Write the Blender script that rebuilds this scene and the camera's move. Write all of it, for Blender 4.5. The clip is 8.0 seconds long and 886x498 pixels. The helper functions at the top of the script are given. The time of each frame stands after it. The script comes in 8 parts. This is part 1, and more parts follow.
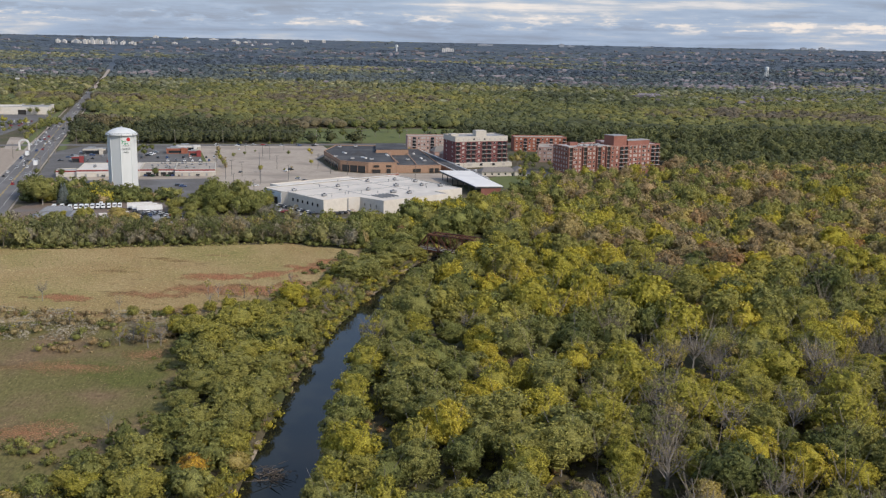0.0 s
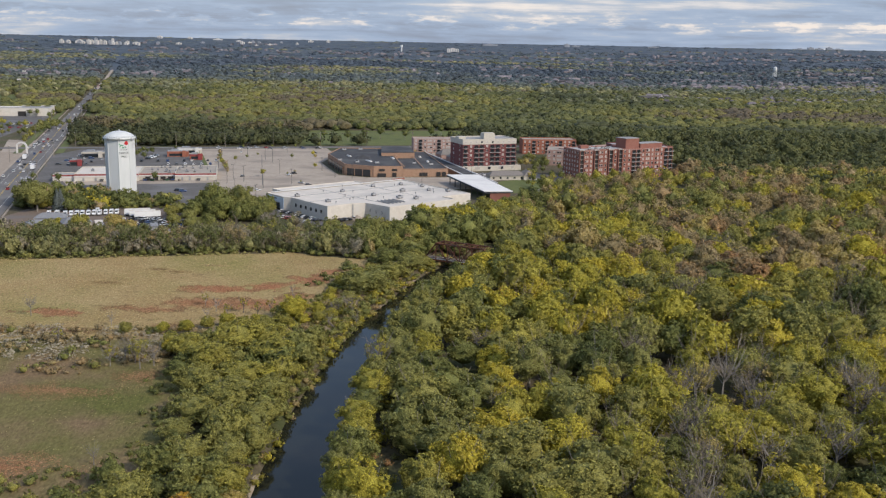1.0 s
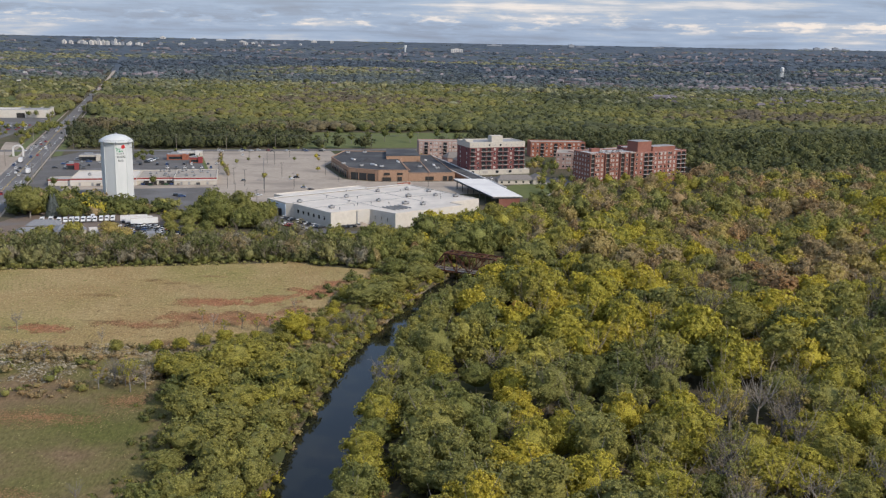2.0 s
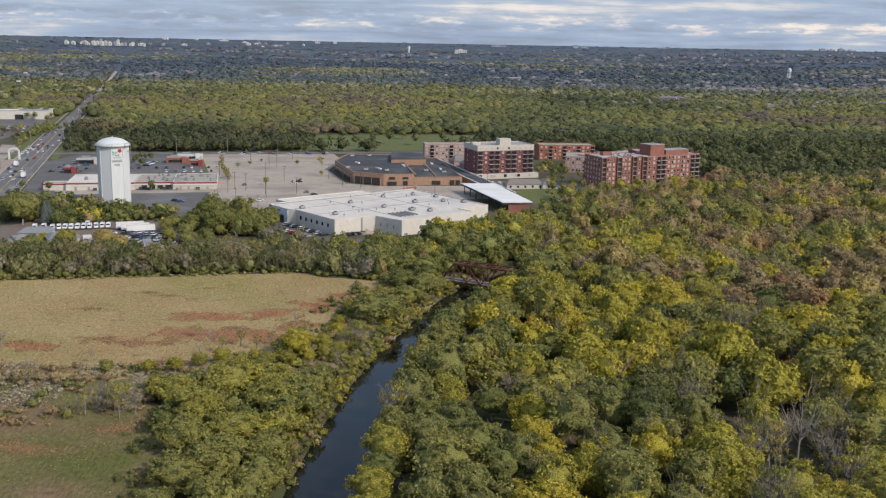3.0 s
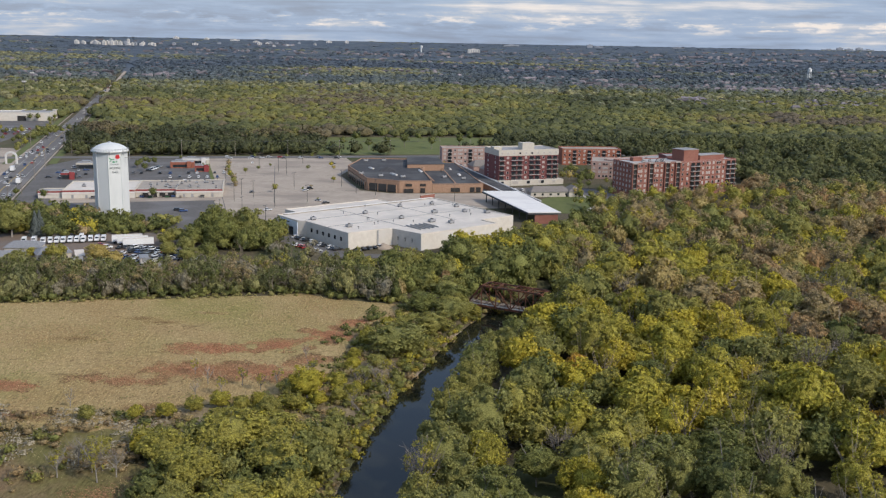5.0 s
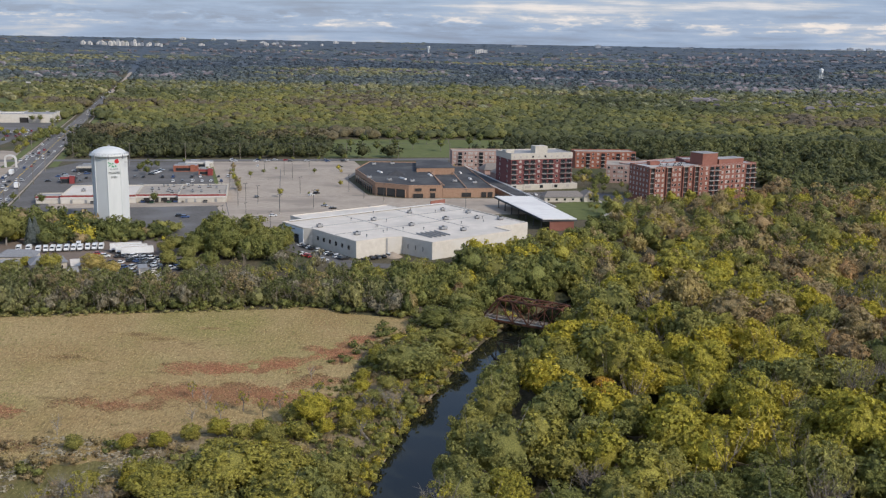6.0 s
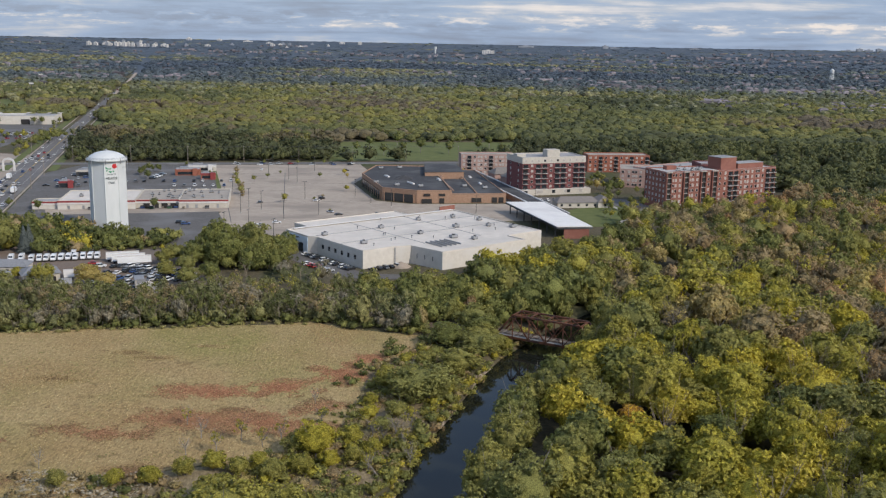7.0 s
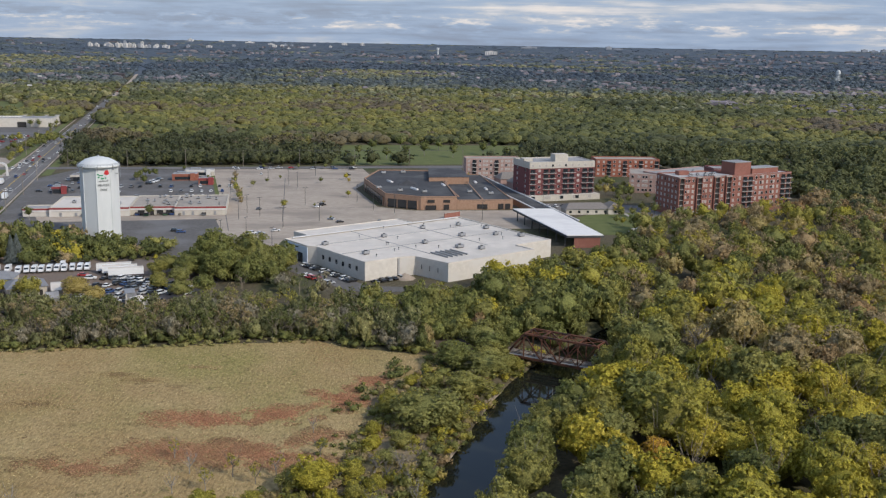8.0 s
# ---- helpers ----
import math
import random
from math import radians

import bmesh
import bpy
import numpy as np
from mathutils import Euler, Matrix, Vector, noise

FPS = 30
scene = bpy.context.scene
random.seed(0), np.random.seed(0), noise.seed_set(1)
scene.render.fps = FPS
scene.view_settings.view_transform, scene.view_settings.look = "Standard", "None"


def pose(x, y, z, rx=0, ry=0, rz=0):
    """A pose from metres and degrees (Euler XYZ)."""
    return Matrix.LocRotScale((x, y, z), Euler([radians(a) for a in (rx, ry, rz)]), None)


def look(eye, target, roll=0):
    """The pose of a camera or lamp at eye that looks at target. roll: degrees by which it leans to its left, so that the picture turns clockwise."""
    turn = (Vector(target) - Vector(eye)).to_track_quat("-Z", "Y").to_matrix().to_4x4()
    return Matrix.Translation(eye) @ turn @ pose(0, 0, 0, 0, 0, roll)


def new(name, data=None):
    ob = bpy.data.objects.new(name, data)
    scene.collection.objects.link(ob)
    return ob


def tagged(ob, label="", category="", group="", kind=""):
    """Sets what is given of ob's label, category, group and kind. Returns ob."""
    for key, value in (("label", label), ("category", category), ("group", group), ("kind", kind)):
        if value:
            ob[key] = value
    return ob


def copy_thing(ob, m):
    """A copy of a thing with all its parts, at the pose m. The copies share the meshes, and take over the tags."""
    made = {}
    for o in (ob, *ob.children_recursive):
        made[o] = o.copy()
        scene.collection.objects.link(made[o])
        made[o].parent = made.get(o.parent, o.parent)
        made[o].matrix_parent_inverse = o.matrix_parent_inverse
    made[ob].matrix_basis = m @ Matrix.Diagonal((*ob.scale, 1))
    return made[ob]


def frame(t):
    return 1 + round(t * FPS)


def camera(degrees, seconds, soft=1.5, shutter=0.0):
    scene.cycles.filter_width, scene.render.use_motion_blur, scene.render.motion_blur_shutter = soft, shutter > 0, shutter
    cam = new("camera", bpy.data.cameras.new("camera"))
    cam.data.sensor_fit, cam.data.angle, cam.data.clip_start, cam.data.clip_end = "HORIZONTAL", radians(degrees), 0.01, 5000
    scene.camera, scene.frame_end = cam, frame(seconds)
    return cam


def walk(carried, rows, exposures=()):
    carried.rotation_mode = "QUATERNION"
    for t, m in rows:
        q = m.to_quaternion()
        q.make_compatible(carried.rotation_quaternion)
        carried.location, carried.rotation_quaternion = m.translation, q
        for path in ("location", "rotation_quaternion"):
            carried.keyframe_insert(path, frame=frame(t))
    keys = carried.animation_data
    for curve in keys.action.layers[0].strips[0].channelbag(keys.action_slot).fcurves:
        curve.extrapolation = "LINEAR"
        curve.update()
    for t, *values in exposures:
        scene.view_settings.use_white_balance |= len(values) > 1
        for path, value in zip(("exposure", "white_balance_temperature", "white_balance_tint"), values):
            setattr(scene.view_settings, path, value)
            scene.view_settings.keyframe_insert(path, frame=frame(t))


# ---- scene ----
FOV = 48.0
cam = camera(FOV, 8.0, soft=1.25)
# t, x, y, z, yaw, pitch, roll
ROWS = [
    (0.0, 0.00, 0.00, 100.00, -0.063, -11.990, 1.133),
    (0.5, -0.96, 10.10, 100.09, 0.043, -11.990, 1.106),
    (1.0, -2.07, 20.30, 100.08, 0.203, -11.993, 1.086),
    (1.5, -3.30, 30.56, 100.00, 0.306, -11.990, 1.068),
    (2.0, -4.64, 40.88, 99.86, 0.396, -11.974, 1.065),
    (2.5, -6.07, 51.24, 99.66, 0.477, -11.950, 1.073),
    (3.0, -7.56, 61.62, 99.42, 0.570, -11.934, 1.079),
    (3.5, -9.10, 72.02, 99.16, 0.681, -11.930, 1.079),
    (4.0, -10.67, 82.41, 98.89, 0.841, -11.950, 1.072),
    (4.5, -12.23, 92.77, 98.61, 1.018, -11.966, 1.067),
    (5.0, -13.78, 103.10, 98.35, 1.211, -11.967, 1.053),
    (5.5, -15.30, 113.38, 98.11, 1.411, -11.955, 1.034),
    (6.0, -16.75, 123.59, 97.92, 1.602, -11.942, 1.024),
    (6.5, -18.13, 133.72, 97.77, 1.775, -11.932, 1.025),
    (7.0, -19.41, 143.75, 97.68, 1.956, -11.914, 1.020),
    (7.5, -20.57, 153.66, 97.67, 2.046, -11.870, 1.002),
    (8.0, -21.59, 163.44, 97.75, 2.094, -11.862, 0.987),
]


def aimed(x, y, z, yaw, pitch, roll):
    a, b = radians(yaw), radians(pitch)
    way = Vector((-math.sin(a) * math.cos(b), math.cos(a) * math.cos(b), math.sin(b)))
    eye = Vector((x, y, z))
    return look(eye, eye + 100 * way, roll)


walk(cam, [(t, aimed(*row)) for t, *row in ROWS], exposures=[(0.0, -0.03, 6500, 12.5), (4.5, -0.03, 6420, 12.5), (8.0, -0.14, 6300, 12)])

# ---- world and sun ----
SUN_WAY = Vector((0.80, -0.60, 0.72)).normalized()   # towards the sun
SUN_STRENGTH, SKY_STRENGTH, CLOUD_STRENGTH = 3.15, 0.15, 0.95


def build_world():
    world = bpy.data.worlds.new("partly_cloudy_sky")
    scene.world = world
    world.use_nodes = True
    nt = world.node_tree
    nt.nodes.clear()
    out = nt.nodes.new("ShaderNodeOutputWorld")
    sky = nt.nodes.new("ShaderNodeTexSky")
    sky.sky_type = "NISHITA"
    sky.sun_disc = False
    sky.sun_elevation = math.asin(SUN_WAY.z)
    sky.sun_rotation = math.atan2(SUN_WAY.x, SUN_WAY.y)
    bg_sky = nt.nodes.new("ShaderNodeBackground")
    bg_sky.inputs[1].default_value = SKY_STRENGTH
    nt.links.new(sky.outputs[0], bg_sky.inputs[0])
    tc = nt.nodes.new("ShaderNodeTexCoord")
    # long flat cloud streaks: strongly squeezed in height
    mp = nt.nodes.new("ShaderNodeMapping")
    mp.inputs["Scale"].default_value = (4.2, 4.2, 70.0)
    nt.links.new(tc.outputs["Generated"], mp.inputs["Vector"])
    n1 = nt.nodes.new("ShaderNodeTexNoise")
    n1.inputs["Scale"].default_value = 1.0
    n1.inputs["Detail"].default_value = 7.0
    n1.inputs["Roughness"].default_value = 0.58
    n1.inputs["Distortion"].default_value = 0.25
    nt.links.new(mp.outputs[0], n1.inputs["Vector"])
    mp2 = nt.nodes.new("ShaderNodeMapping")
    mp2.inputs["Scale"].default_value = (24.0, 24.0, 120.0)
    mp2.inputs["Location"].default_value = (3.1, 1.7, 0.4)
    nt.links.new(tc.outputs["Generated"], mp2.inputs["Vector"])
    n2 = nt.nodes.new("ShaderNodeTexNoise")
    n2.inputs["Scale"].default_value = 1.0
    n2.inputs["Detail"].default_value = 6.0
    n2.inputs["Roughness"].default_value = 0.6
    nt.links.new(mp2.outputs[0], n2.inputs["Vector"])
    mixn = nt.nodes.new("ShaderNodeMix")
    mixn.data_type = "FLOAT"
    mixn.inputs[0].default_value = 0.22
    nt.links.new(n1.outputs[0], mixn.inputs[2])
    nt.links.new(n2.outputs[0], mixn.inputs[3])
    ramp = nt.nodes.new("ShaderNodeValToRGB")
    r = ramp.color_ramp
    r.elements[0].position, r.elements[0].color = 0.34, (0.285, 0.335, 0.440, 1)
    r.elements[1].position, r.elements[1].color = 0.70, (1.02, 0.93, 0.85, 1)
    for at, c in ((0.43, (0.330, 0.410, 0.55, 1)), (0.49, (0.375, 0.485, 0.660, 1)), (0.54, (0.43, 0.535, 0.70, 1)), (0.58, (0.56, 0.615, 0.70, 1)), (0.625, (0.76, 0.76, 0.79, 1))):
        e = r.elements.new(at)
        e.color = c
    # far cumulus heads in a low band, lit by the sun
    mp3 = nt.nodes.new("ShaderNodeMapping")
    mp3.inputs["Scale"].default_value = (34.0, 34.0, 150.0)
    mp3.inputs["Location"].default_value = (0.7, 5.2, 2.1)
    nt.links.new(tc.outputs["Generated"], mp3.inputs["Vector"])
    n3 = nt.nodes.new("ShaderNodeTexNoise")
    n3.inputs["Scale"].default_value, n3.inputs["Detail"].default_value, n3.inputs["Roughness"].default_value = 1.0, 6.0, 0.62
    nt.links.new(mp3.outputs[0], n3.inputs["Vector"])
    low = nt.nodes.new("ShaderNodeSeparateXYZ")
    nt.links.new(tc.outputs["Generated"], low.inputs[0])
    band = nt.nodes.new("ShaderNodeValToRGB")
    b = band.color_ramp
    b.elements[0].position, b.elements[0].color = 0.004, (0, 0, 0, 1)
    b.elements[1].position, b.elements[1].color = 0.030, (0, 0, 0, 1)
    b.elements.new(0.012).color = (1, 1, 1, 1)
    b.elements.new(0.019).color = (1, 1, 1, 1)
    nt.links.new(low.outputs["Z"], band.inputs[0])
    heads = nt.nodes.new("ShaderNodeMapRange")
    heads.inputs["From Min"].default_value, heads.inputs["From Max"].default_value = 0.50, 0.64
    heads.inputs["To Min"].default_value, heads.inputs["To Max"].default_value = 0.0, 0.13
    nt.links.new(n3.outputs[0], heads.inputs[0])
    lit = nt.nodes.new("ShaderNodeMath")
    lit.operation = "MULTIPLY_ADD"
    nt.links.new(heads.outputs[0], lit.inputs[0])
    nt.links.new(band.outputs[0], lit.inputs[1])
    nt.links.new(mixn.outputs[0], lit.inputs[2])
    nt.links.new(lit.outputs[0], ramp.inputs[0])
    bg_cloud = nt.nodes.new("ShaderNodeBackground")
    bg_cloud.inputs[1].default_value = CLOUD_STRENGTH
    nt.links.new(ramp.outputs[0], bg_cloud.inputs[0])
    # an overcast sky is brighter towards the zenith
    xyz = nt.nodes.new("ShaderNodeSeparateXYZ")
    nt.links.new(tc.outputs["Generated"], xyz.inputs[0])
    up = nt.nodes.new("ShaderNodeMapRange")
    up.inputs["From Min"].default_value, up.inputs["From Max"].default_value = 0.04, 0.9
    up.inputs["To Min"].default_value, up.inputs["To Max"].default_value = CLOUD_STRENGTH, CLOUD_STRENGTH * 3.6
    nt.links.new(xyz.outputs["Z"], up.inputs[0])
    nt.links.new(up.outputs[0], bg_cloud.inputs[1])
    blend = nt.nodes.new("ShaderNodeMixShader")
    cover = nt.nodes.new("ShaderNodeMapRange")
    cover.inputs["From Min"].default_value, cover.inputs["From Max"].default_value = 0.05, 0.22
    cover.inputs["To Min"].default_value, cover.inputs["To Max"].default_value = 0.90, 0.17
    nt.links.new(xyz.outputs["Z"], cover.inputs[0])
    nt.links.new(cover.outputs[0], blend.inputs[0])
    nt.links.new(bg_sky.outputs[0], blend.inputs[1])
    nt.links.new(bg_cloud.outputs[0], blend.inputs[2])
    nt.links.new(blend.outputs[0], out.inputs[0])


build_world()
sun = new("sun", bpy.data.lights.new("sun", "SUN"))
sun.data.energy, sun.data.angle, sun.data.color = SUN_STRENGTH, radians(1.0), (1.0, 0.915, 0.775)
sun.matrix_world = look(SUN_WAY * 500, (0, 0, 0))

# ---- materials ----
def mat(name, dark, light, scale=1.0, rough=0.85, bump=0.0, metal=0.0, stain=None, stain_scale=0.05, by="", spec=0.3, bump_scale=None,
        stretch=(1, 1, 1), contrast=(0.3, 0.7), spread=0.35):
    """Two tones mixed by fine noise, an optional stain in broad patches, and a tint by object, island or tree."""
    m = bpy.data.materials.new(name)
    m.use_nodes = True
    nt = m.node_tree
    b = nt.nodes["Principled BSDF"]
    b.inputs["Roughness"].default_value = rough
    b.inputs["Metallic"].default_value = metal
    b.inputs["Specular IOR Level"].default_value = spec
    geo = nt.nodes.new("ShaderNodeNewGeometry")
    mp = nt.nodes.new("ShaderNodeMapping")
    mp.inputs["Scale"].default_value = stretch
    nt.links.new(geo.outputs["Position"], mp.inputs["Vector"])
    n = nt.nodes.new("ShaderNodeTexNoise")
    n.inputs["Scale"].default_value = scale
    n.inputs["Detail"].default_value = 6
    n.inputs["Roughness"].default_value = 0.65
    nt.links.new(mp.outputs[0], n.inputs["Vector"])
    mr = nt.nodes.new("ShaderNodeMapRange")
    mr.inputs["From Min"].default_value, mr.inputs["From Max"].default_value = contrast
    nt.links.new(n.outputs[0], mr.inputs[0])
    mix = nt.nodes.new("ShaderNodeMix")
    mix.data_type = "RGBA"
    mix.inputs[6].default_value, mix.inputs[7].default_value = (*dark, 1), (*light, 1)
    nt.links.new(mr.outputs[0], mix.inputs[0])
    col = mix.outputs[2]
    if stain:
        s = nt.nodes.new("ShaderNodeTexNoise")
        s.inputs["Scale"].default_value = stain_scale
        s.inputs["Detail"].default_value = 5
        nt.links.new(mp.outputs[0], s.inputs["Vector"])
        sr = nt.nodes.new("ShaderNodeMapRange")
        sr.inputs["From Min"].default_value, sr.inputs["From Max"].default_value = 0.48, 0.66
        nt.links.new(s.outputs[0], sr.inputs[0])
        mx = nt.nodes.new("ShaderNodeMix")
        mx.data_type = "RGBA"
        mx.inputs[7].default_value = (*stain, 1)
        nt.links.new(sr.outputs[0], mx.inputs[0])
        nt.links.new(col, mx.inputs[6])
        col = mx.outputs[2]
    if by:
        hsv = nt.nodes.new("ShaderNodeHueSaturation")
        if by == "object":
            src = nt.nodes.new("ShaderNodeObjectInfo").outputs["Random"]
        else:
            src = geo.outputs["Random Per Island"]
        v = nt.nodes.new("ShaderNodeMapRange")
        v.inputs["To Min"].default_value, v.inputs["To Max"].default_value = 1 - spread, 1 + spread
        nt.links.new(src, v.inputs[0])
        nt.links.new(v.outputs[0], hsv.inputs["Value"])
        nt.links.new(col, hsv.inputs["Color"])
        col = hsv.outputs[0]
    nt.links.new(col, b.inputs["Base Color"])
    if bump:
        bn = nt.nodes.new("ShaderNodeBump")
        bn.inputs["Strength"].default_value = bump
        bn.inputs["Distance"].default_value = 0.3 / max(bump_scale or scale, 0.01)
        if bump_scale:
            n = nt.nodes.new("ShaderNodeTexNoise")
            n.inputs["Scale"].default_value = bump_scale
            n.inputs["Detail"].default_value = 4
            nt.links.new(geo.outputs["Position"], n.inputs["Vector"])
        nt.links.new(n.outputs[0], bn.inputs["Height"])
        nt.links.new(bn.outputs[0], b.inputs["Normal"])
    return m


def grass_mat(name, main, second, third, broad):
    """Grassland: broad drifts of three tones, streaks across them, and fine stalks."""
    m = bpy.data.materials.new(name)
    m.use_nodes = True
    nt = m.node_tree
    b = nt.nodes["Principled BSDF"]
    b.inputs["Roughness"].default_value = 1.0
    b.inputs["Specular IOR Level"].default_value = 0.1
    geo = nt.nodes.new("ShaderNodeNewGeometry")

    def layer(scale, stretch, lo, hi, place, detail=6):
        mp = nt.nodes.new("ShaderNodeMapping")
        mp.inputs["Scale"].default_value = stretch
        mp.inputs["Location"].default_value = place
        nt.links.new(geo.outputs["Position"], mp.inputs["Vector"])
        n = nt.nodes.new("ShaderNodeTexNoise")
        n.inputs["Scale"].default_value = scale
        n.inputs["Detail"].default_value = detail
        n.inputs["Roughness"].default_value = 0.6
        nt.links.new(mp.outputs[0], n.inputs["Vector"])
        r = nt.nodes.new("ShaderNodeMapRange")
        r.inputs["From Min"].default_value, r.inputs["From Max"].default_value = lo, hi
        nt.links.new(n.outputs[0], r.inputs[0])
        return r.outputs[0], n.outputs[0]

    def mixed(fac, x, y):
        k = nt.nodes.new("ShaderNodeMix")
        k.data_type = "RGBA"
        nt.links.new(fac, k.inputs[0])
        for s, v in ((k.inputs[6], x), (k.inputs[7], y)):
            if isinstance(v, tuple):
                s.default_value = (*v, 1)
            else:
                nt.links.new(v, s)
        return k.outputs[2]

    drift, _ = layer(broad, (1, 0.8, 1), 0.44, 0.62, (0, 0, 0))
    green, _ = layer(broad * 0.7, (1, 0.9, 1), 0.48, 0.66, (71, 33, 0))
    streak, _ = layer(0.11, (1, 1.2, 1), 0.60, 0.74, (11, 7, 0))
    fine, raw = layer(0.9, (1.3, 0.6, 1), 0.28, 0.72, (5, 5, 0), 9)
    col = mixed(drift, main, second)
    col = mixed(green, col, third)
    col = mixed(streak, col, tuple(v * 0.60 for v in second))
    hsv = nt.nodes.new("ShaderNodeHueSaturation")
    v = nt.nodes.new("ShaderNodeMapRange")
    v.inputs["To Min"].default_value, v.inputs["To Max"].default_value = 0.62, 1.38
    nt.links.new(fine, v.inputs[0])
    nt.links.new(v.outputs[0], hsv.inputs["Value"])
    nt.links.new(col, hsv.inputs["Color"])
    nt.links.new(hsv.outputs[0], b.inputs["Base Color"])
    bn = nt.nodes.new("ShaderNodeBump")
    bn.inputs["Strength"].default_value, bn.inputs["Distance"].default_value = 0.9, 0.5
    nt.links.new(raw, bn.inputs["Height"])
    nt.links.new(bn.outputs[0], b.inputs["Normal"])
    return m


def leaf_mat(name, stops, by="tint", vary=0.26, grain=3.6, relief=0.85):
    """Foliage: the tree's own tint picks a hue from the stops; every leaf clump varies a little."""
    m = bpy.data.materials.new(name)
    m.use_nodes = True
    nt = m.node_tree
    b = nt.nodes["Principled BSDF"]
    b.inputs["Roughness"].default_value = 0.6
    b.inputs["Specular IOR Level"].default_value = 0.15
    if by == "tint":
        at = nt.nodes.new("ShaderNodeAttribute")
        at.attribute_name = "tint"
        src = at.outputs["Fac"]
    else:
        src = nt.nodes.new("ShaderNodeObjectInfo").outputs["Random"]
    geo = nt.nodes.new("ShaderNodeNewGeometry")
    add = nt.nodes.new("ShaderNodeMath")
    add.operation = "MULTIPLY_ADD"
    add.inputs[1].default_value, add.inputs[2].default_value = 0.05, -0.03
    nt.links.new(geo.outputs["Random Per Island"], add.inputs[0])
    s = nt.nodes.new("ShaderNodeMath")
    s.operation = "ADD"
    s.use_clamp = True
    nt.links.new(src, s.inputs[0])
    nt.links.new(add.outputs[0], s.inputs[1])
    ramp = nt.nodes.new("ShaderNodeValToRGB")
    r = ramp.color_ramp
    r.elements[0].position, r.elements[0].color = stops[0][0], (*stops[0][1], 1)
    r.elements[1].position, r.elements[1].color = stops[-1][0], (*stops[-1][1], 1)
    for p, c in stops[1:-1]:
        r.elements.new(p).color = (*c, 1)
    nt.links.new(s.outputs[0], ramp.inputs[0])
    hsv = nt.nodes.new("ShaderNodeHueSaturation")
    v = nt.nodes.new("ShaderNodeMapRange")
    v.inputs["To Min"].default_value, v.inputs["To Max"].default_value = 1 - vary, 1 + vary
    nt.links.new(geo.outputs["Random Per Island"], v.inputs[0])
    fine = nt.nodes.new("ShaderNodeTexNoise")
    fine.inputs["Scale"].default_value, fine.inputs["Detail"].default_value, fine.inputs["Roughness"].default_value = grain, 3.0, 0.7
    nt.links.new(geo.outputs["Position"], fine.inputs["Vector"])
    speck = nt.nodes.new("ShaderNodeMapRange")
    speck.inputs["From Min"].default_value, speck.inputs["From Max"].default_value = 0.38, 0.62
    speck.inputs["To Min"].default_value, speck.inputs["To Max"].default_value = 0.55, 1.45
    nt.links.new(fine.outputs[0], speck.inputs[0])
    both = nt.nodes.new("ShaderNodeMath")
    both.operation = "MULTIPLY"
    nt.links.new(v.outputs[0], both.inputs[0])
    nt.links.new(speck.outputs[0], both.inputs[1])
    nt.links.new(both.outputs[0], hsv.inputs["Value"])
    bump = nt.nodes.new("ShaderNodeBump")
    bump.inputs["Strength"].default_value, bump.inputs["Distance"].default_value = relief, 1.6 / grain
    nt.links.new(fine.outputs[0], bump.inputs["Height"])
    nt.links.new(bump.outputs[0], b.inputs["Normal"])
    nt.links.new(ramp.outputs[0], hsv.inputs["Color"])
    tr = nt.nodes.new("ShaderNodeBsdfTranslucent")
    nt.links.new(hsv.outputs[0], tr.inputs["Color"])
    nt.links.new(hsv.outputs[0], b.inputs["Base Color"])
    mixs = nt.nodes.new("ShaderNodeMixShader")
    mixs.inputs[0].default_value = 0.28
    nt.links.new(b.outputs[0], mixs.inputs[1])
    nt.links.new(tr.outputs[0], mixs.inputs[2])
    nt.links.new(mixs.outputs[0], nt.nodes["Material Output"].inputs["Surface"])
    return m


def plain(name, c, rough=0.6, metal=0.0, spec=0.3):
    return mat(name, tuple(v * 0.88 for v in c), tuple(min(1, v * 1.1) for v in c), scale=2.5, rough=rough, metal=metal, spec=spec)


def glass_mat(name, c=(0.02, 0.025, 0.03), rough=0.06):
    m = bpy.data.materials.new(name)
    m.use_nodes = True
    b = m.node_tree.nodes["Principled BSDF"]
    b.inputs["Base Color"].default_value = (*c, 1)
    b.inputs["Roughness"].default_value = rough
    b.inputs["Specular IOR Level"].default_value = 0.8
    return m


def water_mat():
    m = bpy.data.materials.new("river_water")
    m.use_nodes = True
    nt = m.node_tree
    b = nt.nodes["Principled BSDF"]
    b.inputs["Base Color"].default_value = (0.012, 0.014, 0.011, 1)
    b.inputs["Specular IOR Level"].default_value = 0.42
    b.inputs["Roughness"].default_value = 0.04
    b.inputs["IOR"].default_value = 1.33
    geo = nt.nodes.new("ShaderNodeNewGeometry")
    n = nt.nodes.new("ShaderNodeTexNoise")
    n.inputs["Scale"].default_value = 1.2
    n.inputs["Detail"].default_value = 3
    nt.links.new(geo.outputs["Position"], n.inputs["Vector"])
    bn = nt.nodes.new("ShaderNodeBump")
    bn.inputs["Strength"].default_value = 0.06
    bn.inputs["Distance"].default_value = 0.1
    nt.links.new(n.outputs[0], bn.inputs["Height"])
    nt.links.new(bn.outputs[0], b.inputs["Normal"])
    return m


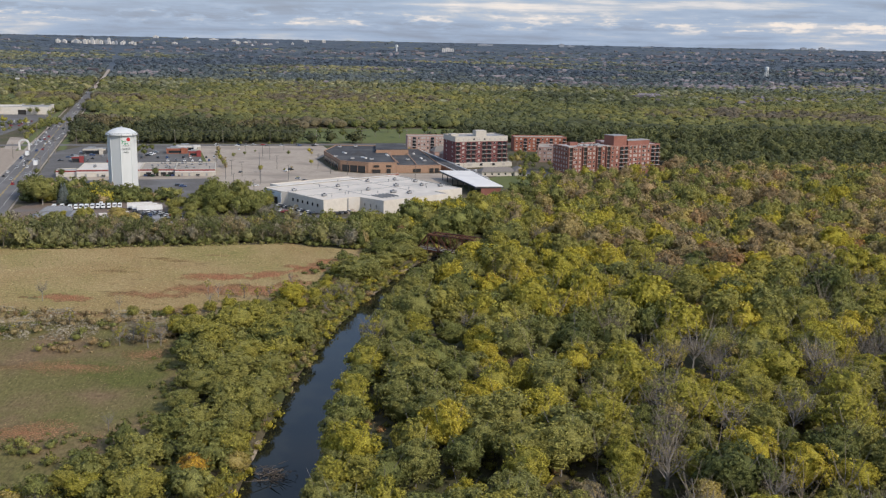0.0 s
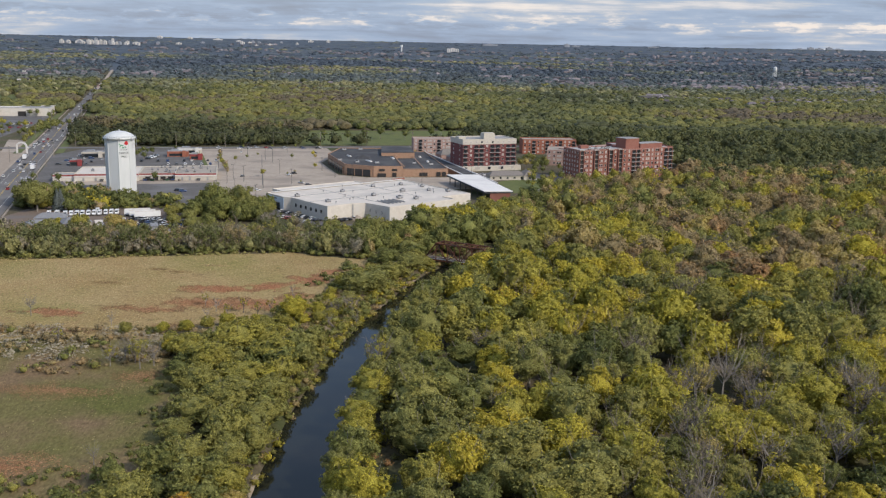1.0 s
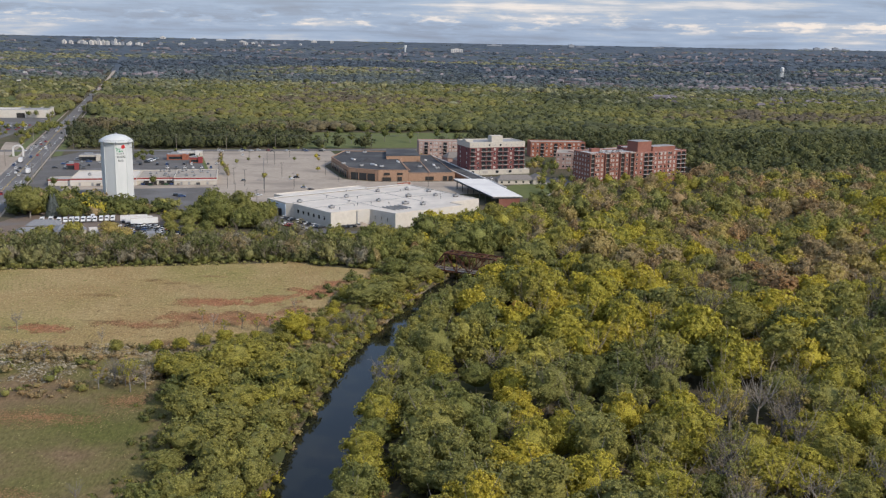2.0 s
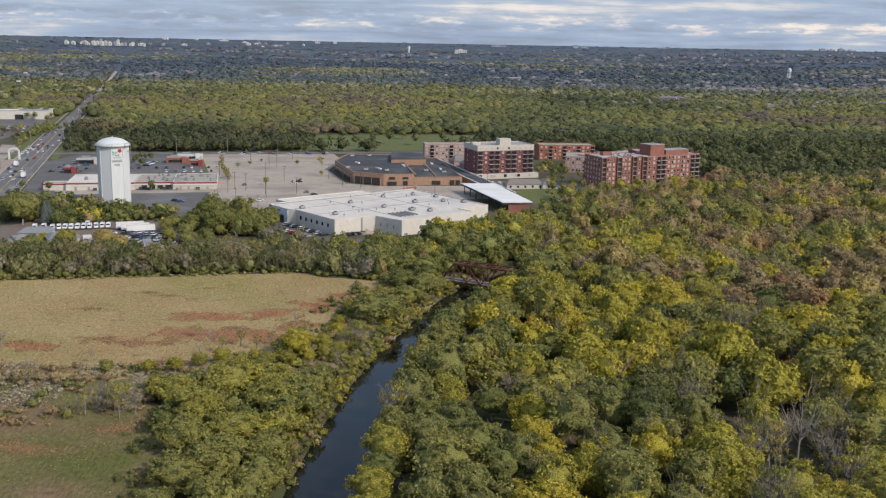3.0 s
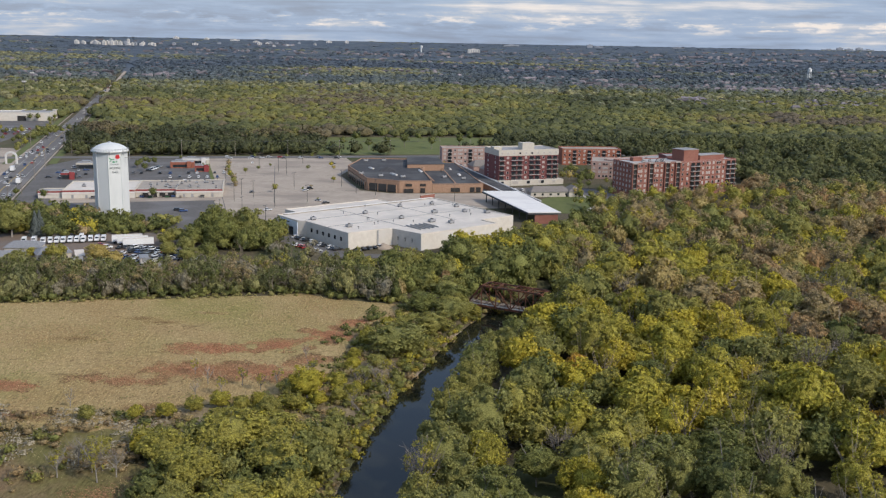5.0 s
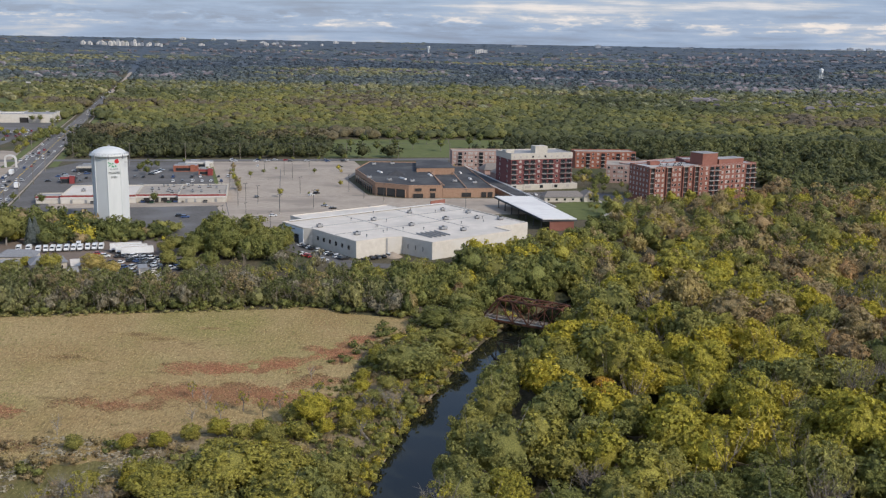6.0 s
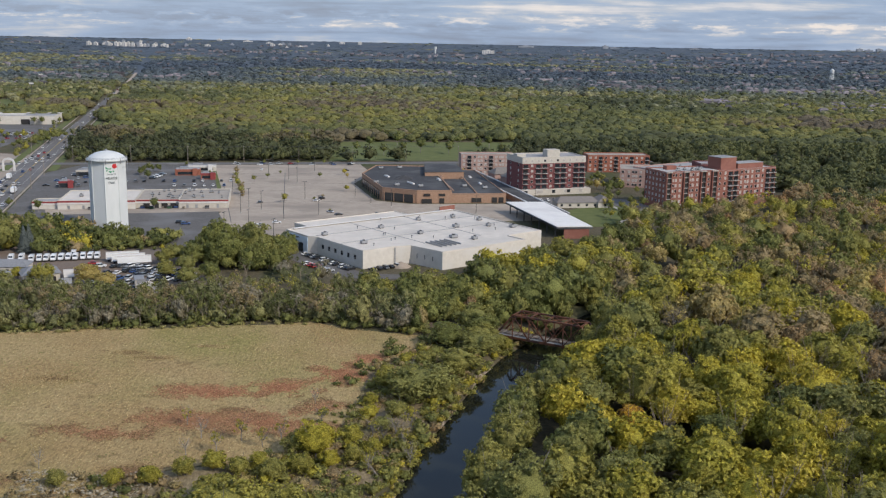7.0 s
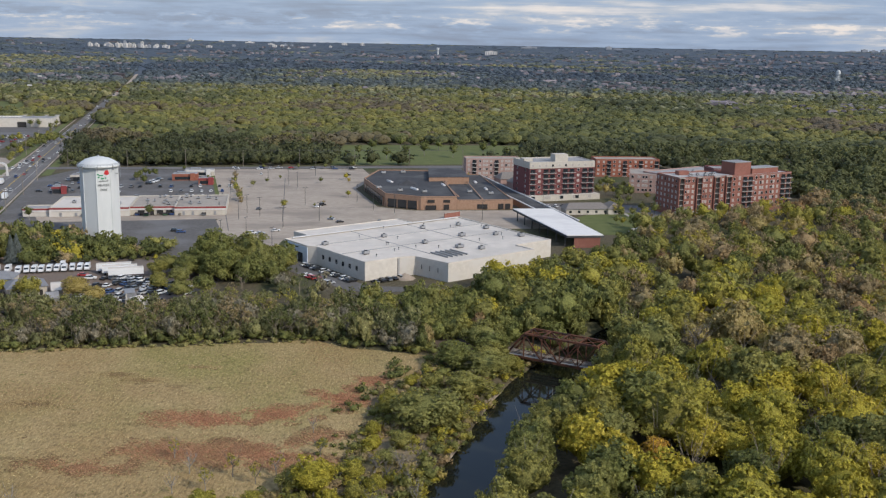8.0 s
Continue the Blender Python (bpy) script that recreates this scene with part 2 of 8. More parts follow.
GREENS = [(0.0, (0.118, 0.132, 0.044)), (0.15, (0.152, 0.166, 0.054)), (0.28, (0.206, 0.216, 0.064)), (0.42, (0.280, 0.271, 0.085)), (0.52, (0.328, 0.298, 0.070)), (0.62, (0.390, 0.349, 0.055)),
          (0.74, (0.500, 0.410, 0.052)), (0.79, (0.460, 0.364, 0.132)), (0.86, (0.340, 0.268, 0.145)), (0.91, (0.354, 0.240, 0.115)), (0.955, (0.370, 0.195, 0.088)), (1.0, (0.630, 0.405, 0.048))]
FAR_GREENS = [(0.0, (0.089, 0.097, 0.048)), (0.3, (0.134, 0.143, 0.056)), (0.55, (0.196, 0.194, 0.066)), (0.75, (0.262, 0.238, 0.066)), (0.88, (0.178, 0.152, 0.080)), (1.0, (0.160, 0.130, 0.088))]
# aerial haze is put into these blue-grey foliage stops
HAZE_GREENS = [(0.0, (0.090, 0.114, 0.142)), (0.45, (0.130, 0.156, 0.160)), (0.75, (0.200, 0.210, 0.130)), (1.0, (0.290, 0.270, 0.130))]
M_LEAF = leaf_mat("autumn_leaves", GREENS)
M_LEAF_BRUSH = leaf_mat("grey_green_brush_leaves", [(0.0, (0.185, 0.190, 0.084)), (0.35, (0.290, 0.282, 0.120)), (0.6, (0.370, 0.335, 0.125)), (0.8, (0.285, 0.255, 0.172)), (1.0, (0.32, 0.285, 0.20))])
M_DRIFT = mat("wet_brown_wood", (0.055, 0.043, 0.032), (0.15, 0.12, 0.095), scale=2.5, rough=0.9, by="object", spread=0.5)
M_DEAD = mat("dead_brush_stems", (0.27, 0.235, 0.165), (0.46, 0.41, 0.31), scale=1.4, rough=1.0)
M_LEAF_FAR = leaf_mat("far_leaves", FAR_GREENS, vary=0.12, grain=0.8, relief=0.5)
M_LEAF_HAZE = leaf_mat("hazed_distant_leaves", HAZE_GREENS, vary=0.2, grain=0.14, relief=0.8)
M_BARK = mat("bark", (0.14, 0.125, 0.11), (0.30, 0.275, 0.245), scale=3, rough=0.95, by="object", spread=0.3)
M_TWIG = mat("bare_twigs", (0.185, 0.150, 0.108), (0.31, 0.262, 0.200), scale=2, rough=0.95)
M_SOIL = mat("woodland_floor", (0.060, 0.052, 0.030), (0.135, 0.110, 0.065), scale=0.6, rough=1.0, bump=0.6, stain=(0.06, 0.07, 0.025), stain_scale=0.03)
M_MEADOW = grass_mat("meadow_grass", (0.362, 0.268, 0.130), (0.315, 0.218, 0.100), (0.270, 0.228, 0.086), 0.022)
M_ROUGH = grass_mat("rough_grass", (0.158, 0.138, 0.054), (0.200, 0.138, 0.078), (0.118, 0.120, 0.036), 0.034)
M_BRUSH_EARTH = grass_mat("brushy_bank", (0.250, 0.198, 0.118), (0.205, 0.155, 0.092), (0.165, 0.150, 0.058), 0.06)
M_LAWN = mat("lawn", (0.090, 0.110, 0.034), (0.138, 0.152, 0.050), scale=0.15, rough=1.0)
M_BANK = mat("river_bank_earth", (0.19, 0.15, 0.105), (0.36, 0.30, 0.225), scale=0.8, rough=1.0, bump=0.7)
M_CLAY = mat("red_clay", (0.28, 0.12, 0.085), (0.36, 0.165, 0.115), scale=0.2, rough=1.0)
M_STONE = mat("bank_stone", (0.30, 0.28, 0.24), (0.48, 0.45, 0.40), scale=1.0, rough=0.95, by="object")
M_WATER = water_mat()
# base colour carries the blue of distant haze
M_FAR_LAND = mat("hazed_far_plain", (0.045, 0.064, 0.090), (0.105, 0.128, 0.150), scale=0.04, rough=1.0, stain=(0.095, 0.106, 0.118), stain_scale=0.011, stretch=(0.7, 1, 1), contrast=(0.38, 0.72))
M_ASPHALT = mat("asphalt", (0.090, 0.084, 0.078), (0.148, 0.138, 0.128), scale=0.5, rough=0.9, stain=(0.16, 0.155, 0.15), stain_scale=0.04)
M_ROAD = mat("worn_road", (0.112, 0.107, 0.104), (0.170, 0.160, 0.152), scale=0.4, rough=0.9, stain=(0.19, 0.18, 0.17), stain_scale=0.03)
M_CONCRETE = mat("tan_concrete", (0.315, 0.262, 0.208), (0.440, 0.374, 0.302), scale=0.22, rough=0.95, stain=(0.275, 0.232, 0.190), stain_scale=0.03, stretch=(1, 1.6, 1))
M_PAVING = mat("pale_concrete", (0.36, 0.33, 0.29), (0.47, 0.44, 0.39), scale=0.6, rough=0.95)
M_GRAVEL = mat("gravel_yard", (0.140, 0.104, 0.080), (0.210, 0.162, 0.126), scale=0.7, rough=1.0, stain=(0.16, 0.14, 0.125), stain_scale=0.05)
M_PAINT = plain("white_line_paint", (0.62, 0.60, 0.55), 0.8)
M_WHITE_ROOF = mat("white_roof_membrane", (0.565, 0.508, 0.438), (0.665, 0.608, 0.532), scale=0.25, rough=0.7, stain=(0.51, 0.47, 0.415), stain_scale=0.05)
M_WHITE_WALL = mat("white_painted_wall", (0.52, 0.478, 0.415), (0.62, 0.578, 0.51), scale=0.5, rough=0.8, stain=(0.58, 0.55, 0.50), stain_scale=0.12)
M_CANOPY = mat("white_canopy_metal", (0.72, 0.69, 0.64), (0.80, 0.77, 0.72), scale=0.3, rough=0.5, stain=(0.66, 0.63, 0.59), stain_scale=0.08)
M_BLUE_WALL = mat("pale_blue_panel", (0.56, 0.64, 0.72), (0.66, 0.72, 0.78), scale=0.5, rough=0.7)
M_TOWER = mat("tower_white_paint", (0.55, 0.57, 0.56), (0.64, 0.65, 0.635), scale=0.3, rough=0.45, stain=(0.57, 0.585, 0.58), stain_scale=0.15, stretch=(1, 1, 0.2))
M_DARK_ROOF = mat("dark_roof", (0.042, 0.042, 0.045), (0.072, 0.072, 0.075), scale=0.4, rough=0.95, stain=(0.10, 0.10, 0.10), stain_scale=0.06)
M_TAN_ROOF = mat("tan_gravel_roof", (0.30, 0.265, 0.225), (0.40, 0.355, 0.30), scale=0.5, rough=0.95, stain=(0.25, 0.225, 0.20), stain_scale=0.07)
M_TAN_BRICK = mat("orange_tan_brick", (0.290, 0.178, 0.116), (0.38, 0.245, 0.168), scale=1.0, rough=0.9)
M_RED_BRICK = mat("red_brick", (0.218, 0.092, 0.070), (0.305, 0.138, 0.104), scale=0.8, rough=0.9, stain=(0.230, 0.094, 0.070), stain_scale=0.1)
M_MAROON = mat("maroon_brick", (0.145, 0.055, 0.055), (0.21, 0.080, 0.074), scale=0.8, rough=0.9)
M_ORANGE_BRICK = mat("orange_brick", (0.255, 0.090, 0.058), (0.335, 0.132, 0.085), scale=0.8, rough=0.9)
M_PINK_BRICK = mat("pale_pink_brick", (0.33, 0.215, 0.185), (0.43, 0.30, 0.26), scale=0.8, rough=0.9)
M_CREAM = mat("cream_stucco", (0.45, 0.41, 0.35), (0.55, 0.51, 0.44), scale=0.8, rough=0.9)
M_GREY_ROOF = mat("grey_roof", (0.27, 0.265, 0.26), (0.38, 0.37, 0.36), scale=0.5, rough=0.85, stain=(0.22, 0.22, 0.22), stain_scale=0.08)
M_PALE_ROOF = mat("pale_grey_roof", (0.36, 0.35, 0.335), (0.46, 0.45, 0.43), scale=0.5, rough=0.85, stain=(0.28, 0.275, 0.265), stain_scale=0.09)
M_SLATE = mat("blue_grey_slates", (0.17, 0.175, 0.185), (0.26, 0.265, 0.275), scale=1.2, rough=0.9)
M_SHINGLE = mat("brown_grey_shingles", (0.16, 0.145, 0.13), (0.24, 0.215, 0.195), scale=1.2, rough=0.95)
M_GLASS = glass_mat("window_glass")
M_TRIM = plain("white_trim", (0.62, 0.60, 0.57), 0.6)
# near-black of dark fittings; also paints the shade in openings and recesses
M_DARK = plain("dark_parts_and_shade", (0.035, 0.033, 0.032), 0.8)
M_RAIL = plain("dark_metal_rail", (0.10, 0.095, 0.09), 0.5, 0.5)
M_METAL = mat("galvanised_metal", (0.28, 0.285, 0.29), (0.42, 0.42, 0.42), scale=2, rough=0.5, metal=0.6)
M_RUST = mat("rusty_steel", (0.075, 0.036, 0.024), (0.21, 0.085, 0.045), scale=1.3, rough=0.9, metal=0.2, stain=(0.05, 0.032, 0.028), stain_scale=0.35)
M_WOOD = mat("weathered_timber", (0.15, 0.125, 0.10), (0.30, 0.265, 0.225), scale=2, rough=0.95, by="object")
M_RED = plain("red_paint", (0.25, 0.050, 0.050), 0.6)
M_ROSE = plain("rose_red", (0.50, 0.03, 0.035), 0.6)
M_GREEN_PAINT = plain("leaf_green_paint", (0.03, 0.27, 0.12), 0.6)
M_SIGN_GREY = plain("grey_lettering", (0.10, 0.115, 0.11), 0.7)
M_YELLOW = plain("yellow_paint", (0.62, 0.40, 0.03), 0.6)
M_BLIND = plain("window_blinds", (0.40, 0.37, 0.335), 0.5)
M_GREEN_BIN = plain("green_bin_paint", (0.05, 0.11, 0.06), 0.6)
M_TYRE = plain("tyre_rubber", (0.02, 0.02, 0.02), 0.9)
M_DIRT = mat("bare_dirt", (0.26, 0.21, 0.16), (0.38, 0.315, 0.25), scale=0.3, rough=1.0)


# ---- mesh helpers ----
class Shape:
    """Vertices and faces of one mesh."""

    def __init__(self):
        self.v, self.f = [], []

    def add(self, verts, faces):
        k = len(self.v)
        self.v += [tuple(p) for p in verts]
        self.f += [tuple(i + k for i in f) for f in faces]
        return self

    def box(self, cx, cy, z0, sx, sy, sz, turn=0.0, inset=0.0):
        """A box on z0 round (cx, cy), turned by degrees; inset narrows its top."""
        c, s = math.cos(radians(turn)), math.sin(radians(turn))
        pts = []
        for z, k in ((z0, 0), (z0 + sz, inset)):
            for ax, ay in ((-1, -1), (1, -1), (1, 1), (-1, 1)):
                x, y = ax * (sx / 2 - k), ay * (sy / 2 - k)
                pts.append((cx + x * c - y * s, cy + x * s + y * c, z))
        return self.add(pts, [(3, 2, 1, 0), (4, 5, 6, 7), (0, 1, 5, 4), (1, 2, 6, 5), (2, 3, 7, 6), (3, 0, 4, 7)])

    def prism(self, poly, z0, z1):
        n = len(poly)
        if sum(poly[i][0] * poly[(i + 1) % n][1] - poly[(i + 1) % n][0] * poly[i][1] for i in range(n)) < 0:
            poly = poly[::-1]
        pts = [(x, y, z0) for x, y in poly] + [(x, y, z1) for x, y in poly]
        return self.add(pts, [tuple(range(n))[::-1], tuple(range(n, 2 * n))] + [(i, (i + 1) % n, n + (i + 1) % n, n + i) for i in range(n)])

    def wall_ring(self, poly, z0, z1, t):
        """A parapet of thickness t along the inside of a polygon."""
        n = len(poly)
        for i in range(n):
            a, b = Vector(poly[i]), Vector(poly[(i + 1) % n])
            d = (b - a)
            L = d.length
            d = d / L
            mid = (a + b) / 2 + Vector((-d.y, d.x)) * (t / 2)
            self.box(mid.x, mid.y, z0, L - 0.01 * i, t, z1 - z0, math.degrees(math.atan2(d.y, d.x)))
        return self

    def tube(self, a, b, r0, r1, n=5):
        a, b = Vector(a), Vector(b)
        d = (b - a).normalized()
        s = d.cross(Vector((0, 0, 1)) if abs(d.z) < 0.9 else Vector((1, 0, 0))).normalized()
        u = s.cross(d)
        ring = lambda p, r: [p + (s * math.cos(6.2832 * i / n) + u * math.sin(6.2832 * i / n)) * r for i in range(n)]
        return self.add(ring(a, r0) + ring(b, r1), [(i, (i + 1) % n, n + (i + 1) % n, n + i) for i in range(n)] + [tuple(range(n))[::-1], tuple(range(n, 2 * n))])

    def beam(self, a, b, w, h):
        """A square bar from a to b."""
        a, b = Vector(a), Vector(b)
        d = (b - a).normalized()
        s = d.cross(Vector((0, 0, 1)) if abs(d.z) < 0.95 else Vector((1, 0, 0))).normalized()
        u = s.cross(d)
        c = [s * (i * w / 2) + u * (j * h / 2) for i, j in ((-1, -1), (1, -1), (1, 1), (-1, 1))]
        return self.add([a + k for k in c] + [b + k for k in c], [(3, 2, 1, 0), (4, 5, 6, 7), (0, 1, 5, 4), (1, 2, 6, 5), (2, 3, 7, 6), (3, 0, 4, 7)])

    def mesh(self, name, material, smooth=False):
        me = bpy.data.meshes.new(name)
        me.from_pydata([tuple(p) for p in self.v], [], self.f)
        me.materials.append(material)
        if smooth:
            me.shade_smooth()
        me.update()
        return me


def part(name, shape, material, parent, label="", smooth=False):
    """One mesh object under a thing or a part."""
    me = shape if isinstance(shape, bpy.types.Mesh) else shape.mesh(name, material, smooth)
    ob = new(name, me)
    ob.parent = parent
    return tagged(ob, label)


def thing(name, label, category, group="", at=(0, 0, 0), turn=0.0, kind=""):
    ob = new(name)
    ob.empty_display_size = 0.5
    ob.matrix_basis = pose(*at, 0, 0, turn)
    return tagged(ob, label, category, group, kind)


def solid(name, shape, material, label, category="", kind="structure", smooth=False):
    return tagged(new(name, shape if isinstance(shape, bpy.types.Mesh) else shape.mesh(name, material, smooth)), label, category, kind=kind)


def tri_mesh(name, verts, material, tint=None, extra=None, normals=None):
    """A mesh of loose triangles from an array (n, 3, 3); extra: (vertices, triangles, tint) of connected pieces."""
    n = len(verts)
    v = verts.reshape(-1, 3)
    f = np.arange(3 * n, dtype=np.int32).reshape(-1, 3)
    tn = np.zeros(n, np.float32) if tint is None else np.asarray(tint, np.float32)
    if extra is not None and len(extra[1]):
        f = np.concatenate([f, extra[1].astype(np.int32) + len(v)])
        v = np.concatenate([v, extra[0]])
        tn = np.concatenate([tn, extra[2].astype(np.float32)])
    me = bpy.data.meshes.new(name)
    me.vertices.add(len(v))
    me.vertices.foreach_set("co", np.ascontiguousarray(v, np.float32).ravel())
    me.loops.add(3 * len(f))
    me.loops.foreach_set("vertex_index", np.ascontiguousarray(f, np.int32).ravel())
    me.polygons.add(len(f))
    me.polygons.foreach_set("loop_start", np.arange(0, 3 * len(f), 3, dtype=np.int32))
    me.update(calc_edges=True)
    at = me.attributes.new("tint", "FLOAT", "FACE")
    at.data.foreach_set("value", tn)
    me.materials.append(material)
    if normals is not None:
        nn = np.repeat(normals, 3, axis=0)
        if extra is not None and len(extra[1]):
            nn = np.concatenate([nn, extra[3]])
        me.polygons.foreach_set("use_smooth", np.ones(len(f), bool))
        me.normals_split_custom_set_from_vertices(np.ascontiguousarray(nn, np.float32))
    return me


# ---- the lie of the land ----
RIVER = [(-300, -60), (0, -40), (100, -37), (207, -36.5), (240, -36.5), (275, -35.5), (305, -33.0), (340, -28.5), (369, -24.0), (400, -15.5),
         (428, -8.5), (446, -2), (462, 6), (500, 26), (560, 60), (640, 110), (720, 190), (800, 290)]
RIVER_Y, RIVER_X = [p[0] for p in RIVER], [p[1] for p in RIVER]
HALF = 8.3


def half_width(y):
    return HALF - 4.3 * np.clip((y - 475) / 40, 0, 1)



def river_x(y):
    return np.interp(y, RIVER_Y, RIVER_X)


def river_gap(x, y):
    """How far a place lies from the middle of the river, across it."""
    slope = (river_x(y + 4) - river_x(y - 4)) / 8
    return (x - river_x(y)) / np.sqrt(1 + slope ** 2)


def land(x, y):
    """The height of the ground."""
    d = np.abs(river_gap(x, y))
    z = -4.0 * np.clip((half_width(y) + 3.5 - d) / 5.0, 0, 1) * (y < 780)
    r = np.hypot(x, y)
    z = z + 72.6 * np.clip((r - 2200) / 2700, 0, 1) ** 1.6
    return z


def road_x(y):
    return -288 - 0.297 * (y - 659)


def inside(poly, x, y):
    hit = np.zeros(np.shape(x), bool)
    n = len(poly)
    for i in range(n):
        (x0, y0), (x1, y1) = poly[i], poly[(i + 1) % n]
        if y0 != y1:
            hit ^= ((y0 > y) != (y1 > y)) & (x < (x1 - x0) * (y - y0) / (y1 - y0) + x0)
    return hit


def spread(*runs):
    """Grid lines: (from, to, step) runs in a row."""
    out = []
    for a, b, s in runs:
        out += list(np.arange(a, b - 1e-6, s))
    return np.array(out + [runs[-1][1]])


gx = spread((-4200, -1200, 250), (-1200, -400, 80), (-400, -80, 20), (-80, 60, 2.5), (60, 300, 20), (300, 1200, 80), (1200, 4200, 250))
gy = spread((-2500, 0, 250), (0, 160, 20), (160, 520, 3.5), (520, 1000, 20), (1000, 2200, 80), (2200, 4940, 90))
GX, GY = np.meshgrid(gx, gy)
GZ = land(GX, GY)
k = len(gx)
ground = Shape()
ground.v = list(zip(GX.ravel().tolist(), GY.ravel().tolist(), GZ.ravel().tolist()))
ground.f = [(j * k + i, j * k + i + 1, (j + 1) * k + i + 1, (j + 1) * k + i) for j in range(len(gy) - 1) for i in range(k - 1)]
solid("ground", ground, M_SOIL, "dark leaf-strewn woodland floor and open land", "ground", smooth=True)


def ribbon(rows, z):
    s = Shape()
    for (y, xl, xr) in rows:
        s.v += [(xl, y, z), (xr, y, z)]
    s.f = [(2 * i, 2 * i + 1, 2 * i + 3, 2 * i + 2) for i in range(len(rows) - 1)]
    return s


ys = np.arange(-280, 700, 8.0)
solid("water", ribbon([(y, river_x(y) - half_width(y) - 4, river_x(y) + half_width(y) + 4) for y in ys], -2.3), M_WATER, "dark still river water reflecting the sky", "river")

# ---- open ground: meadow, banks, lots and roads ----
MEADOW = [(-420, 192), (-98, 194), (-87, 208), (-79, 224), (-70, 237), (-70, 256), (-76, 280), (-83, 300), (-90, 320), (-93, 340), (-90, 354), (-66, 361), (-53, 372), (-50, 400), (-50, 430), (-40, 445), (-36, 462),
          (-48, 466), (-75, 476), (-103, 470), (-138, 463), (-172, 455), (-230, 448), (-420, 440)]


def wavy(poly, amount, step, seed):
    """A polygon with an uneven outline."""
    out = []
    for i, a in enumerate(poly):
        b = poly[(i + 1) % len(poly)]
        n = max(1, int(math.dist(a, b) / step))
        for j in range(n):
            x, y = a[0] + (b[0] - a[0]) * j / n, a[1] + (b[1] - a[1]) * j / n
            q = noise.noise_vector((x * 0.11, y * 0.11, seed)) * amount
            out.append((x + q.x, y + q.y))
    return out


def sheet(name, poly, z, thick, material, label, category="", kind="structure"):
    return solid(name, Shape().prism(poly, z - thick, z), material, label, category, kind)


sheet("meadow", wavy(MEADOW, 3.0, 5, 2.0), 0.12, 0.5, M_MEADOW, "dry tan and green meadow of tall autumn grass", "meadow")

ROUGH = [(-420, 188), (-98, 190), (-85, 206), (-76, 222), (-67, 236), (-66, 256), (-72, 280), (-79, 300), (-87, 320), (-94, 334), (-120, 338), (-160, 330), (-220, 336), (-420, 330)]
sheet("rough_grass", wavy(ROUGH, 5.0, 5, 7.0), 0.2, 0.5, M_ROUGH, "rough green and brown grass with bare patches", "meadow")

bank_side = [(float(river_x(y)) - 13.0, y) for y in range(340, 452, 8)]
sheet("rough_grass", wavy([(-104, 332), (-94, 352), (-67, 360), (-54, 371), (-51, 400), (-51, 430), (-41, 445)] + bank_side[::-1], 1.2, 5, 4.0), 0.16, 0.5, M_BRUSH_EARTH, "tan brushy river bank with bare earth", "river bank")

LOT = [(-164, 700), (-222, 897), (-112, 920), (-98, 870), (-104, 815), (-82, 745), (-60, 735), (0, 744), (24, 715), (24, 690), (-22, 682), (-60, 690), (-118, 640), (-118, 600), (-162, 607)]
sheet("pavement", LOT, 0.10, 0.4, M_CONCRETE, "wide tan concrete car park, cracked and nearly empty", "car park")
sheet("pavement", [(-252, 672), (-200, 686), (-166, 694), (-152, 655), (-128, 622), (-128, 600), (-150, 592), (-188, 616), (-216, 640), (-246, 655)], 0.14, 0.4, M_ASPHALT, "dark asphalt service yard beside the tower", "car park")
sheet("pavement", [(-262, 686), (-164.3, 706), (-162, 694), (-200, 684), (-254, 670)], 0.17, 0.4, M_CONCRETE, "pale concrete service lane behind the shops", "lane")
sheet("pavement", [(-118, 600), (-105, 600.5), (-66, 552), (-30, 552), (-30, 545), (-72, 543), (-112, 585)], 0.07, 0.4, M_ASPHALT, "narrow asphalt car park along the white building", "car park")
sheet("pavement", [(-327, 822), (-264, 700), (-232, 742), (-178, 753), (-222.3, 897), (-318, 880)], 0.07, 0.4, M_ASPHALT, "dark asphalt car park of the restaurants", "car park")
sheet("pavement", [(-128, 560), (-130, 575), (-138, 590), (-150, 589), (-185, 590), (-240, 590), (-250, 500), (-200, 498), (-150, 505), (-124, 530)], 0.06, 0.4, M_GRAVEL, "gravel vehicle yard with wheel tracks", "yard")
sheet("pavement", [(-262, 638), (-272, 652), (-287, 702), (-322, 818), (-265, 699), (-250, 662)], 0.05, 0.4, M_ASPHALT, "worn asphalt apron between the shops and the avenue", "car park")
sheet("lawn", [(-140, 938), (-30, 962), (0, 975), (30, 1120), (-150, 1090)], 0.08, 0.4, M_LAWN, "open green lawn among trees", "lawn")
sheet("lawn", [(30, 672), (58, 676), (78, 700), (80, 728), (64, 746), (40, 733), (28, 715)], 0.08, 0.4, M_LAWN, "mown green lawn beside the apartment drive", "lawn")
sheet("pavement", [(-425, 950), (-560, 915), (-720, 1150), (-640, 1172), (-476, 1207), (-462, 1180)], 0.08, 0.4, M_ASPHALT, "busy asphalt retail car park", "car park")
sheet("pavement", [(-318, 745), (-300, 680), (-480, 620), (-520, 830), (-360, 858)], 0.08, 0.4, M_DIRT, "pale bare-dirt building site beside the road", "building site")
sheet("pavement", [(-8, 762), (14, 772), (60, 778), (90, 765), (84, 730), (70, 722), (58, 738), (16, 745)], 0.06, 0.4, M_ROAD, "grey apartment drive and parking bays", "car park")

sheet("lawn", [(-225, 900), (-222.6, 900.5), (-178.4, 754), (-180.8, 753)], 0.22, 0.4, M_LAWN, "narrow planted strip between the car parks", "verge")
